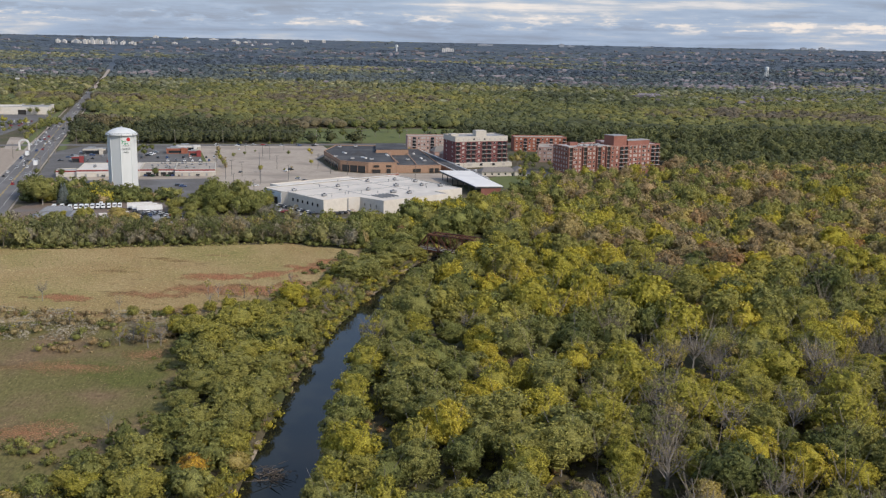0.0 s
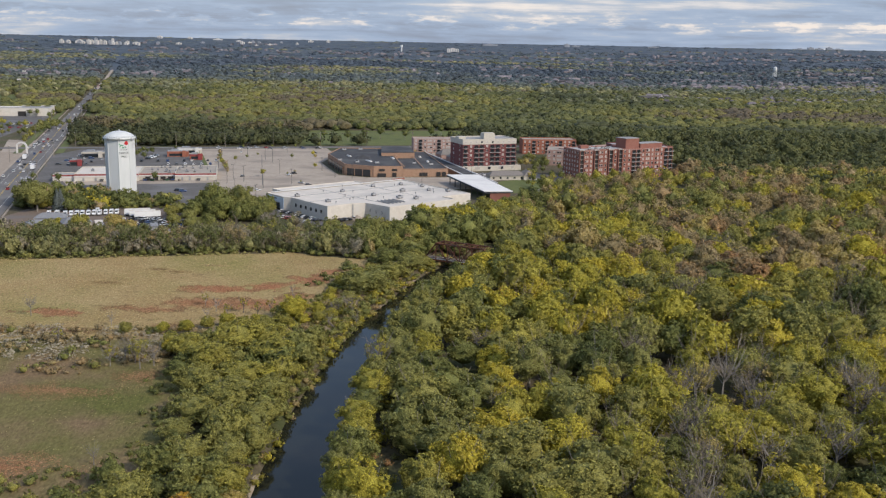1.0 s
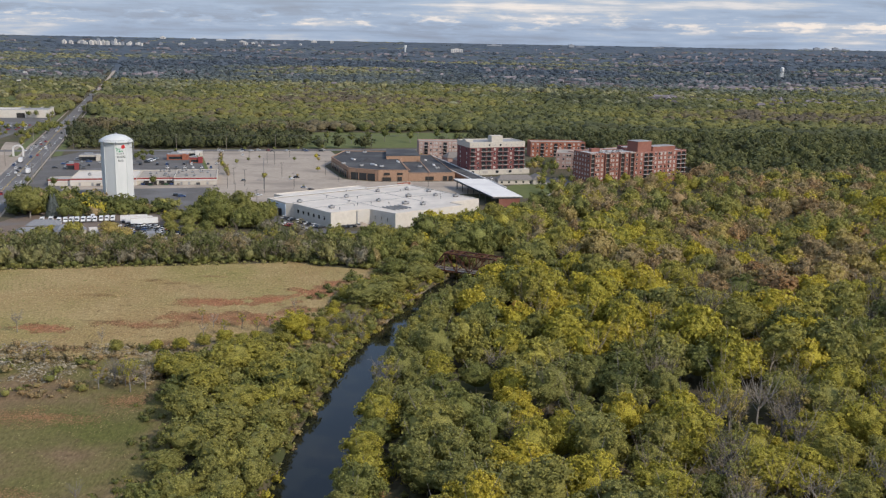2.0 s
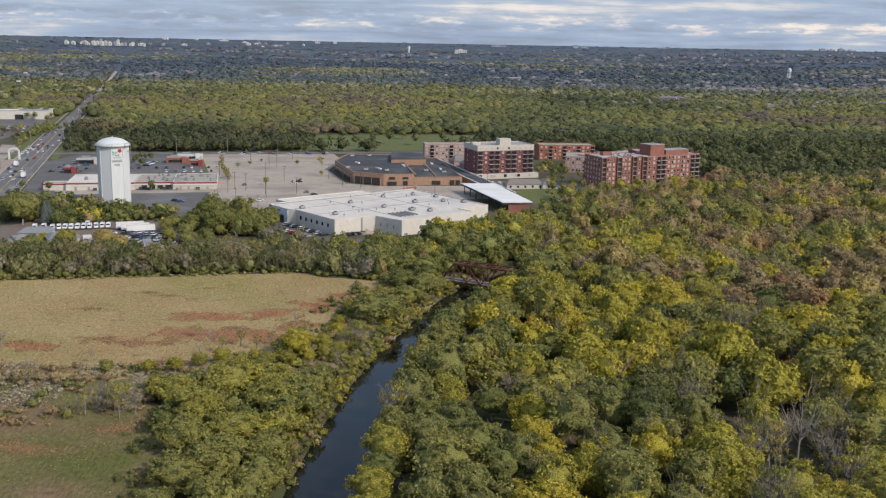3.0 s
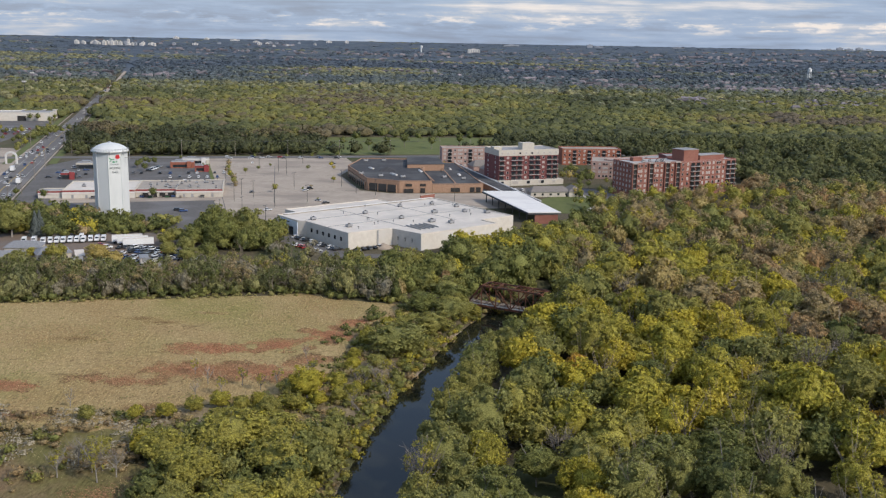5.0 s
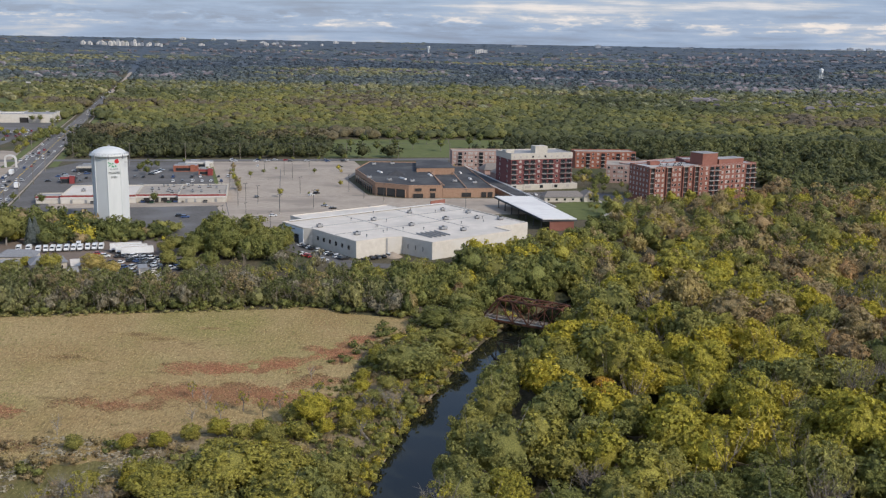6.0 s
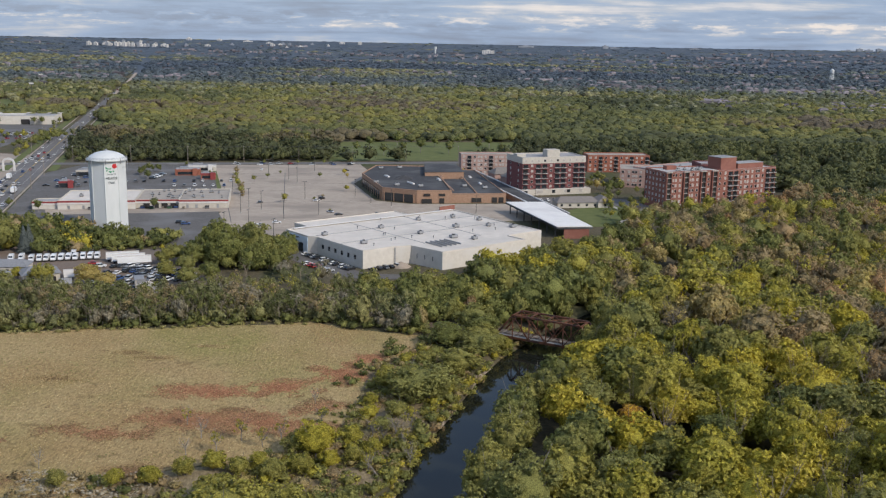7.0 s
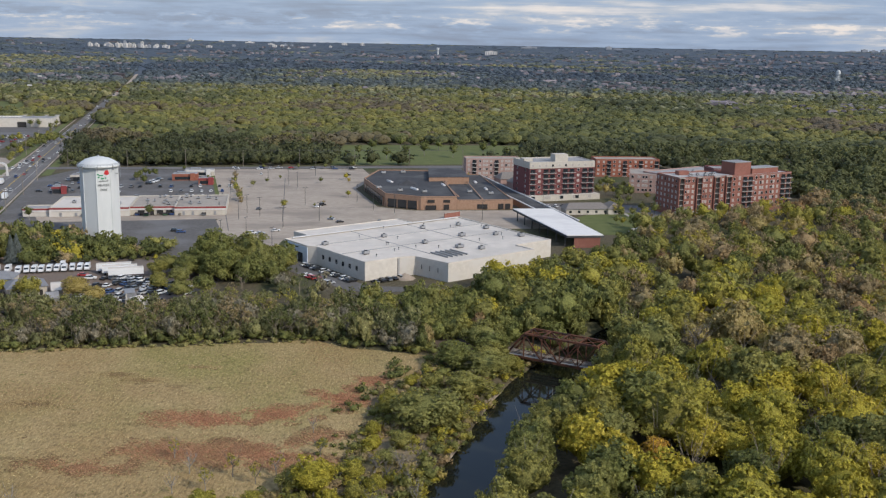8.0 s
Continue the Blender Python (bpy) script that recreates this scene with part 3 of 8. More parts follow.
sheet("pavement", [(-375, 846), (-347, 846), (-370, 935), (-410, 940)], 0.1, 0.4, M_CONCRETE, "pale concrete corner by the gateway sign", "pavement")
ROAD_W = 21.0


def strip(name, pts, w, z, material, label, category, kind="structure"):
    """A flat band along a line."""
    s = Shape()
    P = [Vector(p) for p in pts]
    for i, p in enumerate(P):
        d = (P[min(i + 1, len(P) - 1)] - P[max(i - 1, 0)]).normalized()
        q = Vector((-d.y, d.x)) * w / 2
        for e in (p + q, p - q):
            s.v.append((e.x, e.y, z + float(land(e.x, e.y))))
    s.f = [(2 * i, 2 * i + 1, 2 * i + 3, 2 * i + 2) for i in range(len(P) - 1)]
    return solid(name, s, material, label, category, kind)


road_line = [(road_x(y), y) for y in range(300, 1760, 60)]
far_line = [(road_x(y), y) for y in range(1740, 3300, 60)]
strip("road", road_line[12:], 13.0, 0.15, M_ROAD, "worn asphalt avenue running through the wood", "road")
strip("road", road_line[:14], ROAD_W, 0.16, M_ROAD, "wide worn asphalt avenue with several lanes", "road")
strip("road", far_line, 7.0, 0.5, M_CONCRETE, "distant straight avenue between the trees", "road")
for off in (-16.5, 16.5):
    strip("lawn", [(x + off * 0.96, y + off * 0.28) for x, y in road_line[9:20]], 6, 0.12, M_LAWN, "worn grass verge beside the avenue", "verge")
CROSS = [(-900, 745), (-480, 850), (-340, 884), (-220, 906), (-110, 929), (40, 962), (180, 1000)]
strip("road", CROSS, 13, 0.14, M_ROAD, "grey asphalt cross street along the wood", "road")
for off in (-11.6, 11.6):
    strip("pavement", [(x + off * 0.96, y + off * 0.28) for x, y in road_line[:18]], 1.3, 0.22, M_CONCRETE, "worn concrete footpath along the avenue", "footpath")
for off in (-6.2, -0.25, 0.25, 6.2):
    strip("trim", [(x + off * 0.96, y + off * 0.28) for x, y in road_line[:16]], 0.16, 0.19, M_PAINT if abs(off) > 1 else M_YELLOW, "painted lane line on the avenue", "road marking")
strip("path", [(34, 522), (37, 530), (45, 543), (53, 553), (60, 559), (68, 563)], 3.0, 0.1, M_BANK, "narrow gravel trail through the wood", "trail")

strip("path", [(58, 684), (61, 692), (66.5, 703), (68, 714), (66.5, 726), (64, 737), (62, 748)], 2.2, 0.16, M_PAVING, "pale winding footpath across the lawn", "footpath")
sheet("lawn", [(-860, 1540), (-686, 1603), (-598, 1412), (-760, 1360)], 0.1, 0.4, M_LAWN, "green playing field beyond the retail hall", "playing field")
sheet("pavement", [(-770, 1520), (-700, 1545), (-650, 1440), (-720, 1418)], 0.2, 0.4, M_CLAY, "red clay running track on the playing field", "running track")
for p, q in (((-164, 722), (-84, 744)), ((-118, 641), (-20, 683)), ((-190, 800), (-104, 815)), ((-206, 850), (-100, 866)), ((-150, 660), (-190, 800)), ((-128, 690), (-160, 860))):
    strip("trim", [p, q], 0.45, 0.13, M_ASPHALT, "dark tar seam in the concrete car park", "pavement seam")
# bare sandy stretches along the river's west side
for y0, y1, off, w in ((382, 412, 8.2, 1.3), (418, 440, 8.6, 1.6), (345, 366, 8.2, 1.0), (227, 240, 8.4, 1.6), (258, 268, 8.2, 0.9), (300, 316, 8.2, 0.9)):
    yy = np.arange(y0, y1 + 1, 1.5)
    s = Shape()
    for i, y in enumerate(yy):
        f = math.sin(math.pi * i / (len(yy) - 1)) ** 0.5
        n0 = noise.noise((y * 0.35, off, w))
        slope = float(river_x(y + 3) - river_x(y - 3)) / 6
        c = float(river_x(y)) - (off + 0.5 * n0) * math.hypot(1, slope)
        ww = (w * (0.8 + 0.5 * n0) * f + 0.05)
        s.v += [(c - ww, y, float(land(c - ww, y)) + 0.15), (c, y, float(land(c, y)) + 0.18), (c + ww, y, float(land(c + ww, y)) + 0.1)]
    s.f = [f for i in range(len(yy) - 1) for f in ((3 * i, 3 * i + 1, 3 * i + 4, 3 * i + 3), (3 * i + 1, 3 * i + 2, 3 * i + 5, 3 * i + 4))]
    solid("bank", s, M_BANK, "bare sandy river bank", "river bank")

# ---- vegetation ----
rng = np.random.default_rng(7)
ICO_V = np.array([(0, 0, 1)] + [(math.cos(a) * 0.894, math.sin(a) * 0.894, 0.447) for a in np.arange(5) * 1.2566] +
                 [(math.cos(a + 0.628) * 0.894, math.sin(a + 0.628) * 0.894, -0.447) for a in np.arange(5) * 1.2566] + [(0, 0, -1)])
ICO_F = np.array([(0, i, i % 5 + 1) for i in range(1, 6)] + [(i, i + 5, i % 5 + 1) for i in range(1, 6)] + [(i % 5 + 1, i + 5, i % 5 + 6) for i in range(1, 6)] +
                 [(11, i % 5 + 6, i + 5) for i in range(1, 6)])


def icosphere():
    """A once-divided icosahedron, 42 vertices and 80 faces."""
    v, f, seen_mid = [Vector(p).normalized() for p in ICO_V], [], {}

    def mid(i, j):
        key = (min(i, j), max(i, j))
        if key not in seen_mid:
            seen_mid[key] = len(v)
            v.append(((v[i] + v[j]) / 2).normalized())
        return seen_mid[key]

    for p, q, r in ICO_F:
        p, q, r = int(p), int(q), int(r)
        x, y, z = mid(p, q), mid(q, r), mid(r, p)
        f += [(p, x, z), (x, q, y), (z, y, r), (x, y, z)]
    return np.array([tuple(p) for p in v]), np.array(f)


SPH_V, SPH_F = icosphere()
OCT_V = np.array([(1, 0, 0), (-1, 0, 0), (0, 1, 0), (0, -1, 0), (0, 0, 1), (0, 0, -1)], float)
OCT_F = np.array([(0, 2, 4), (2, 1, 4), (1, 3, 4), (3, 0, 4), (2, 0, 5), (1, 2, 5), (3, 1, 5), (0, 3, 5)])


def leaf_tris(p, d, size, fuzz, flat):
    """Loose leaf sprays at p facing about d: triangles and their soft normals."""
    n = len(p)
    nrm = d + rng.normal(size=(n, 3)) * 0.65
    nrm /= np.linalg.norm(nrm, axis=1)[:, None]
    t = np.cross(nrm, rng.normal(size=(n, 3)))
    t /= np.linalg.norm(t, axis=1)[:, None]
    b = np.cross(nrm, t)
    s = (size * rng.uniform(0.55, 1.35, n))[:, None]
    tri = np.stack([p + t * s * 0.66, p - t * s * 0.42 + b * s * 0.52, p - t * s * 0.42 - b * s * 0.52], 1)
    soft = d * (1.15 - fuzz) * (1 - flat) + nrm * fuzz + np.array((0, 0, flat))
    return tri, soft / np.linalg.norm(soft, axis=1)[:, None]


def unit(m):
    return m / np.maximum(1e-3, np.linalg.norm(m, axis=1))[:, None]


def bough_crown(boughs, leaves, size, tall=1.0, bough=0.34, core=0.60, fuzz=0.5, solid_boughs=True, flat=0.0, lift=0.0):
    """A crown of about unit radius, from z 0 up: leafy boughs set round a dark heart, with gaps between them.
    Returns loose triangles, their soft normals, core vertices, core faces, core normals."""
    k = np.arange(boughs)
    zz = 1 - 1.5 * (k + 0.5) / boughs
    turn = k * 2.39996 + rng.uniform(0, 6.28)
    rr = np.sqrt(np.maximum(0, 1 - zz ** 2))
    d0 = unit(np.stack([np.cos(turn) * rr, np.sin(turn) * rr, zz], 1) + rng.normal(size=(boughs, 3)) * 0.20)
    heart = np.array((0, 0, 0.78 * tall))
    far = (1.0 - bough * 0.8) * rng.uniform(0.80, 1.08, boughs)
    # an uneven outline: one side fuller than the other
    lean = rng.uniform(0, 6.28)
    far *= 1 + 0.13 * np.cos(turn - lean)
    bc = heart + d0 * np.array((1, 1, 0.86 * tall)) * far[:, None]
    br = bough * rng.uniform(0.72, 1.25, boughs)
    flatten = np.array((1, 1, 0.78))
    cvs, cfs, cns = [], [], []
    if core:
        V, F = (SPH_V, SPH_F) if boughs > 16 else (ICO_V, ICO_F)
        cvs.append(heart + V * np.array((1, 1, 0.9 * tall)) * core)
        cfs.append(F)
        cns.append(V)
    if solid_boughs:
        for c, w, q in zip(bc, br, d0):
            dirs = OCT_V @ np.linalg.qr(rng.normal(size=(3, 3)))[0]
            cfs.append(OCT_F + sum(len(m) for m in cvs))
            cvs.append(c + dirs * flatten * (w * rng.uniform(0.48, 0.74, 6))[:, None])
            cns.append(unit(dirs * 0.7 + q * 0.35 + rng.normal(size=(6, 3)) * 0.25 + np.array((0, 0, flat))))
    m = rng.choice(boughs, leaves, p=br ** 2 / (br ** 2).sum())
    d1 = unit(rng.normal(size=(leaves, 3)) + d0[m] * 0.75 + np.array((0, 0, 0.35 + lift)))
    p = bc[m] + d1 * flatten * (br[m] * rng.uniform(0.72 if solid_boughs else 0.25, 1.14, leaves))[:, None]
    tri, soft = leaf_tris(p, unit(d1 * 0.72 + d0[m] * 0.38), size, fuzz, flat)
    if not cvs:
        return tri, soft, np.zeros((0, 3)), np.zeros((0, 3), int), np.zeros((0, 3))
    return tri, soft, np.concatenate(cvs), np.concatenate(cfs), np.concatenate(cns)


def dome_crown(lobes, leaves, size, tall=1.0, airy=0.0, fuzz=0.34, core=0.74, flat=0.0):
    """A simple crown for the distance and for low shrubs: a few uneven domes with leaf sprays."""
    domes = [(np.array((0, 0, 0.78 * tall)), np.array((0.84, 0.84, 0.80 * tall)))]
    for i in range(lobes):
        g = i * 2.4 + rng.uniform(-0.5, 0.5)
        s = rng.uniform(0.42, 0.66)
        out = (1.0 - s) * rng.uniform(0.85, 1.15)
        domes.append((np.array((math.cos(g) * out, math.sin(g) * out, tall * rng.uniform(0.45, 1.15))), np.array((s, s, s * 0.85 * tall))))
    salt = float(rng.uniform(0, 50))

    def swell(d):
        return np.array([1 + 0.34 * noise.noise((p[0] * 1.9 + salt, p[1] * 1.9, p[2] * 1.9)) + 0.22 * noise.noise((p[0] * 4.5, p[1] * 4.5 + salt, p[2] * 4.5)) for p in d])

    cvs, cfs, cns = [], [], []
    for c, ax in domes:
        cfs.append(ICO_F + sum(len(q) for q in cvs))
        cvs.append(c + ICO_V * ax * ((core - airy) * swell(ICO_V))[:, None])
        cns.append(unit(ICO_V * (1 - flat) + np.array((0, 0, flat))))
    m = rng.integers(len(domes), size=leaves)
    d0 = rng.normal(size=(leaves, 3))
    d0[:, 2] = np.abs(d0[:, 2]) - 0.25
    d0 = unit(d0)
    p = np.array([q[0] for q in domes])[m] + d0 * np.array([q[1] for q in domes])[m] * (swell(d0) * rng.uniform(0.84 - airy, 1.04, leaves))[:, None]
    tri, soft = leaf_tris(p, d0, size, fuzz, flat)
    return tri, soft, np.concatenate(cvs), np.concatenate(cfs), np.concatenate(cns)


def twig_haze(n, wide=0.016):
    """The fine twigs of a bare crown of unit radius: thin slivers that spread outwards and up."""
    d0 = rng.normal(size=(n, 3))
    d0[:, 2] = np.abs(d0[:, 2]) * 0.9 - 0.25
    d0 = unit(d0)
    p = np.array((0, 0, 0.7)) + d0 * np.array((1, 1, 0.9)) * rng.uniform(0.25, 0.85, n)[:, None]
    way = unit(d0 * 0.7 + np.array((0, 0, 0.8)) + rng.normal(size=(n, 3)) * 0.75)
    side = unit(np.cross(way, rng.normal(size=(n, 3)))) * wide
    tip = p + way * rng.uniform(0.10, 0.30, n)[:, None]
    return np.stack([p - side, p + side, tip], 1)


def limbs(height, spread_out, n, twigs=0, thick=0.32, sides=4):
    """A tapered trunk with limbs, and twigs on them where it stands bare."""
    s = Shape()
    lean = Vector((rng.uniform(-0.06, 0.06) * height, rng.uniform(-0.06, 0.06) * height, height * 0.55))
    s.tube((0, 0, -0.6), lean * 0.5, thick, thick * 0.75, sides + 1)
    s.tube(lean * 0.5, lean, thick * 0.75, thick * 0.5, sides)
    for i in range(n):
        a = i * 2.4 + rng.uniform(-0.4, 0.4)
        at = lean * rng.uniform(0.45, 1.0)
        mid = at + Vector((math.cos(a), math.sin(a), 1.1)) * spread_out * rng.uniform(0.3, 0.5)
        end = mid + Vector((math.cos(a + 0.3), math.sin(a + 0.3), 1.5 + rng.uniform(-0.4, 0.8))) * spread_out * rng.uniform(0.3, 0.5)
        s.tube(at, mid, thick * 0.42, thick * 0.28, 3)
        s.tube(mid, end, thick * 0.28, thick * 0.08, 3)
        for _ in range(twigs):
            q = at.lerp(mid, rng.uniform(0.5, 1)) if rng.random() < 0.4 else mid.lerp(end, rng.uniform(0, 0.9))
            e = q + Vector((rng.normal() * 0.6, rng.normal() * 0.6, rng.uniform(0.2, 1.2))) * spread_out * 0.42
            s.tube(q, e, thick * 0.12, thick * 0.03, 3)
    return s


def gathered(name, spots, pool, material, label, category, lift=0.0):
    """One mesh of many crowns: spots of (x, y, z, radius scale, height scale, tint)."""
    tv, tt, tn, cvs, cfs, ct, cn, base = [], [], [], [], [], [], [], 0
    for x, y, z, sr, sh, tint in spots:
        tri, soft, cv, cf, co = pool[rng.integers(len(pool))]
        a = rng.uniform(0, 6.283)
        turn = np.array([[math.cos(a), -math.sin(a), 0], [math.sin(a), math.cos(a), 0], [0, 0, 1.0]])
        m = turn * np.array([sr, sr, sh])
        o = np.array([x, y, z + lift])
        tv.append(tri @ m.T + o)
        tn.append(soft @ turn.T)
        tt.append(np.full(len(tri), tint))
        if len(cf):
            cvs.append(cv @ m.T + o)
            cn.append(co @ turn.T)
            cfs.append(cf + base)
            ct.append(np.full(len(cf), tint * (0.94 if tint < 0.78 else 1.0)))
            base += len(cv)
    extra = (np.concatenate(cvs), np.concatenate(cfs), np.concatenate(ct), np.concatenate(cn)) if cfs else None
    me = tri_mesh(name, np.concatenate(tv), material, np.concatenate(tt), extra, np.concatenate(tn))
    return tagged(new(name, me), label, category, kind="stuff")


def scatter(x0, x1, y0, y1, step):
    """Jittered places on a grid."""
    xs, yy = np.meshgrid(np.arange(x0, x1, step), np.arange(y0, y1, step))
    xs = xs + (np.arange(xs.shape[0]) % 2)[:, None] * step / 2
    x = xs.ravel() + rng.uniform(-0.38, 0.38, xs.size) * step
    y = yy.ravel() + rng.uniform(-0.38, 0.38, xs.size) * step
    return x, y


def patch(x, y, size, seed):
    return np.array([noise.noise((a / size, b / size, seed)) for a, b in zip(x, y)])


BUILT = [[(-118, 598), (-104, 560), (-66, 528), (-40, 530), (-20, 545), (25, 600), (60, 640), (62, 695), (78, 715), (188, 768), (188, 815), (120, 960), (-110, 925), (-225, 905), (-320, 885), (-330, 820), (-262, 682), (-216, 648),
          (-190, 615), (-150, 588), (-118, 588)],
         [(-118, 575), (-118, 590), (-150, 592), (-236, 592), (-252, 500), (-200, 502), (-155, 506), (-128, 525)]]
PITCH = [(-860, 1540), (-686, 1603), (-598, 1412), (-760, 1360)]
PARK = [(-140, 938), (-30, 962), (0, 975), (30, 1120), (-150, 1090)]


def wooded(x, y):
    """Where trees may stand, up to the far suburbs."""
    gap = river_gap(x, y)
    ok = (gap > half_width(y) + np.where(y > 478, -1.5, 2.4)) | (gap < -half_width(y) - np.where(y > 478, -1.5, 1.6))
    ok &= ~inside(MEADOW, x, y)
    for poly in BUILT + [PARK, PITCH]:
        ok &= ~inside(poly, x, y)
    ok &= np.abs(x - road_x(y)) > np.where(y > 1250, 11.5, ROAD_W / 2 + 6)
    cy = np.interp(x, [p[0] for p in CROSS], [p[1] for p in CROSS])
    ok &= np.abs(y - cy) > 11
    ok &= ~((x < -300) & (y < 930) & (y > 480)) & ~((x < -395) & (y < 1240))
    path = np.abs(y - np.interp(x, [34, 45, 53, 68], [522, 543, 553, 563]))
    ok &= ~((path < 3.6) & (x > 30) & (x < 72))
    return ok


def seen(x, y, far=0.0):
    """A little more than the wedge of land that the walk looks over."""
    return (np.abs(x + 8) < 40 + 0.50 * (y + far)) & (y > 165)


def hue(x, y):
    """Each tree's place between deep green, grey-green, lime, yellow and brown."""
    n = len(x)
    base = 0.425 + 0.30 * patch(x, y, 38, 3.3) + 0.26 * patch(x, y, 13, 8.1) + rng.normal(0, 0.12, n)
    gap = river_gap(x, y)
    willow = (gap > 0) & (gap < 48) & (y < 345) & (rng.random(n) < 0.7)
    base = np.where(willow, rng.normal(0.40, 0.07, n), base)
    gold = (x > 15) & (x < 115) & (y > 330) & (y < 425) & (rng.random(n) < 0.6)
    base = np.where(gold, rng.normal(0.63, 0.06, n), base)
    base = base + 0.05 * np.clip((y - 300) / 60, 0, 1) * (x > -20)
    lime = (x > 35) & (y < 300) & (rng.random(n) < 0.32)
    base = np.where(lime, rng.normal(0.59, 0.06, n), base)
    base = np.clip(base, 0.03, 0.74)
    brown = np.clip((x - 30) / 60, 0, 1) * np.clip((y - 380) / 60, 0, 1)
    faded = brown * (0.52 + 1.0 * patch(x, y, 24, 6.6)) > rng.uniform(0.1, 0.9, n)
    base = np.where(faded, rng.choice([0.79, 0.81, 0.84, 0.86, 0.88, 0.91], n) + rng.normal(0, 0.012, n), base)
    base = np.where((y > 440) & (base < 0.78), base * 0.95, base)
    dark = (x < -60) & (y > 440)
    base = np.where(dark, np.clip(base * 0.75, 0.05, 0.5), base)
    rare = rng.random(n)
    return np.where((rare < 0.003) & (x > 70), 0.94, np.clip(base, 0.03, 0.94))


# near wood: single trees
TINTS = [0.10, 0.20, 0.30, 0.40, 0.47, 0.54, 0.60, 0.67, 0.74, 0.79, 0.86, 0.91, 0.955, 0.99]
LEAF_WORDS = ["dark green leafy", "deep green leafy", "green leafy", "grey-green leafy", "olive-green leafy", "light olive leafy", "lime-green leafy", "yellow-green leafy", "bright yellowing", "tan-yellow autumn", "grey-brown autumn",
              "rusty brown autumn", "red autumn", "orange-yellow autumn"]
near_pool = [bough_crown(30 + 3 * i, 2050, 0.088, 1.0, bough=0.28, core=0.66, fuzz=0.85) for i in range(4)] + [bough_crown(34 + 3 * i, 2050, 0.085, 1.35, bough=0.27, core=0.66, fuzz=0.85) for i in range(3)]
willow_pool = [bough_crown(36, 2200, 0.076, 1.15, bough=0.25, core=0.68, fuzz=0.95, lift=0.5) for _ in range(3)]


def crown_mesh(c, tint):
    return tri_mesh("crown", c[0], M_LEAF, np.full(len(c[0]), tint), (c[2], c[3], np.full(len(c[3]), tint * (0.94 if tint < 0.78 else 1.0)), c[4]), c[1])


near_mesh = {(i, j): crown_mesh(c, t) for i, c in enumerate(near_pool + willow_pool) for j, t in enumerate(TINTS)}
trunk_mesh = [limbs(1.0, 0.42, 6, 0, 0.028).mesh("trunk", M_BARK) for _ in range(4)]
bare_mesh = [limbs(1.0, 0.42, 10, 6, 0.026).mesh("trunk", M_BARK) for _ in range(4)]
sparse_pool = [bough_crown(11, 460, 0.105, 1.2, bough=0.30, core=0, solid_boughs=False) for _ in range(3)]
sparse_mesh = {(i, j): tri_mesh("crown", c[0], M_LEAF, np.full(len(c[0]), t), None, c[1]) for i, c in enumerate(sparse_pool) for j, t in ((0, 0.40), (1, 0.62), (2, 0.79))}
haze_mesh = [tri_mesh("bare_crown", twig_haze(420, 0.010), M_TWIG) for _ in range(4)]


def tree(x, y, height, radius, tint, shape=None, label="", name="tree", group="woodland trees", low=False):
    """A broadleaf tree: trunk with limbs, and a lobed crown."""
    j = int(np.argmin([abs(tint - t) for t in TINTS]))
    fine = 0.34 < tint < 0.50 and rng.random() < 0.75
    i = int(rng.integers(7, 10)) if fine and not low else int(rng.integers(7)) if shape is None else shape
    z = max(float(land(x, y)), -2.0)
    ob = thing(name, label or f"{LEAF_WORDS[j]} broadleaf tree in the river wood", "tree", group, (x, y, z), rng.uniform(0, 360))
    t = part("trunk", trunk_mesh[int(rng.integers(4))], None, ob)
    t.scale = (height, height, height)
    c = part("crown", near_mesh[i, j], None, ob)
    depth = height * (0.96 if low else 0.86) / (1.62 if i < 4 else 2.1 if i < 7 else 1.85)
    k = rng.uniform(0.86, 1.16)
    c.scale = (radius * k, radius / k, depth)
    c.location = (0, 0, height * (0.03 if low else 0.13))
    return ob


def small_tree(x, y, h, t):
    """A small planted tree with a simple crown."""
    if not small_mesh:
        for q in TINTS:
            for c in (bough_crown(9, 170, 0.15, 1.0, bough=0.42), bough_crown(10, 170, 0.15, 1.2, bough=0.42)):
                small_mesh.append((q, crown_mesh(c, q)))
    j = int(np.argmin([abs(t - q) for q in TINTS]))
    ob = thing("planted_tree", "small tree in a planted bed by the car park", "tree", "planted trees", (x, y, 0.05), rng.uniform(0, 360))
    k = part("trunk", trunk_mesh[int(rng.integers(4))], None, ob)
    k.scale = (h, h, h)
    c = part("crown", small_mesh[2 * j + int(rng.integers(2))][1], None, ob)
    c.scale = (h * 0.42, h * 0.42, h * 0.46)
    c.location = (0, 0, h * 0.22)


small_mesh = []


def bare_tree(x, y, height, tint=1):
    ob = thing("bare_tree", "nearly bare grey tree with thin limbs and few leaves", "tree", "bare woodland trees", (x, y, max(float(land(x, y)), -2.0)), rng.uniform(0, 360))
    t = part("trunk", bare_mesh[int(rng.integers(4))], None, ob)
    t.scale = (height, height, height * 1.05)
    if height > 6.6:
        w = part("bare_crown", haze_mesh[int(rng.integers(4))], None, ob)
        w.scale = (height * 0.36, height * 0.36, height * 0.44)
        w.location = (0, 0, height * 0.32)
        tagged(w, "fine bare grey twigs", kind="stuff")
    if rng.random() < 0.55:
        c = part("crown", sparse_mesh[int(rng.integers(3)), tint], None, ob)
        c.scale = (height * 0.31, height * 0.31, height * 0.36)
        c.location = (0, 0, height * 0.3)
    return ob


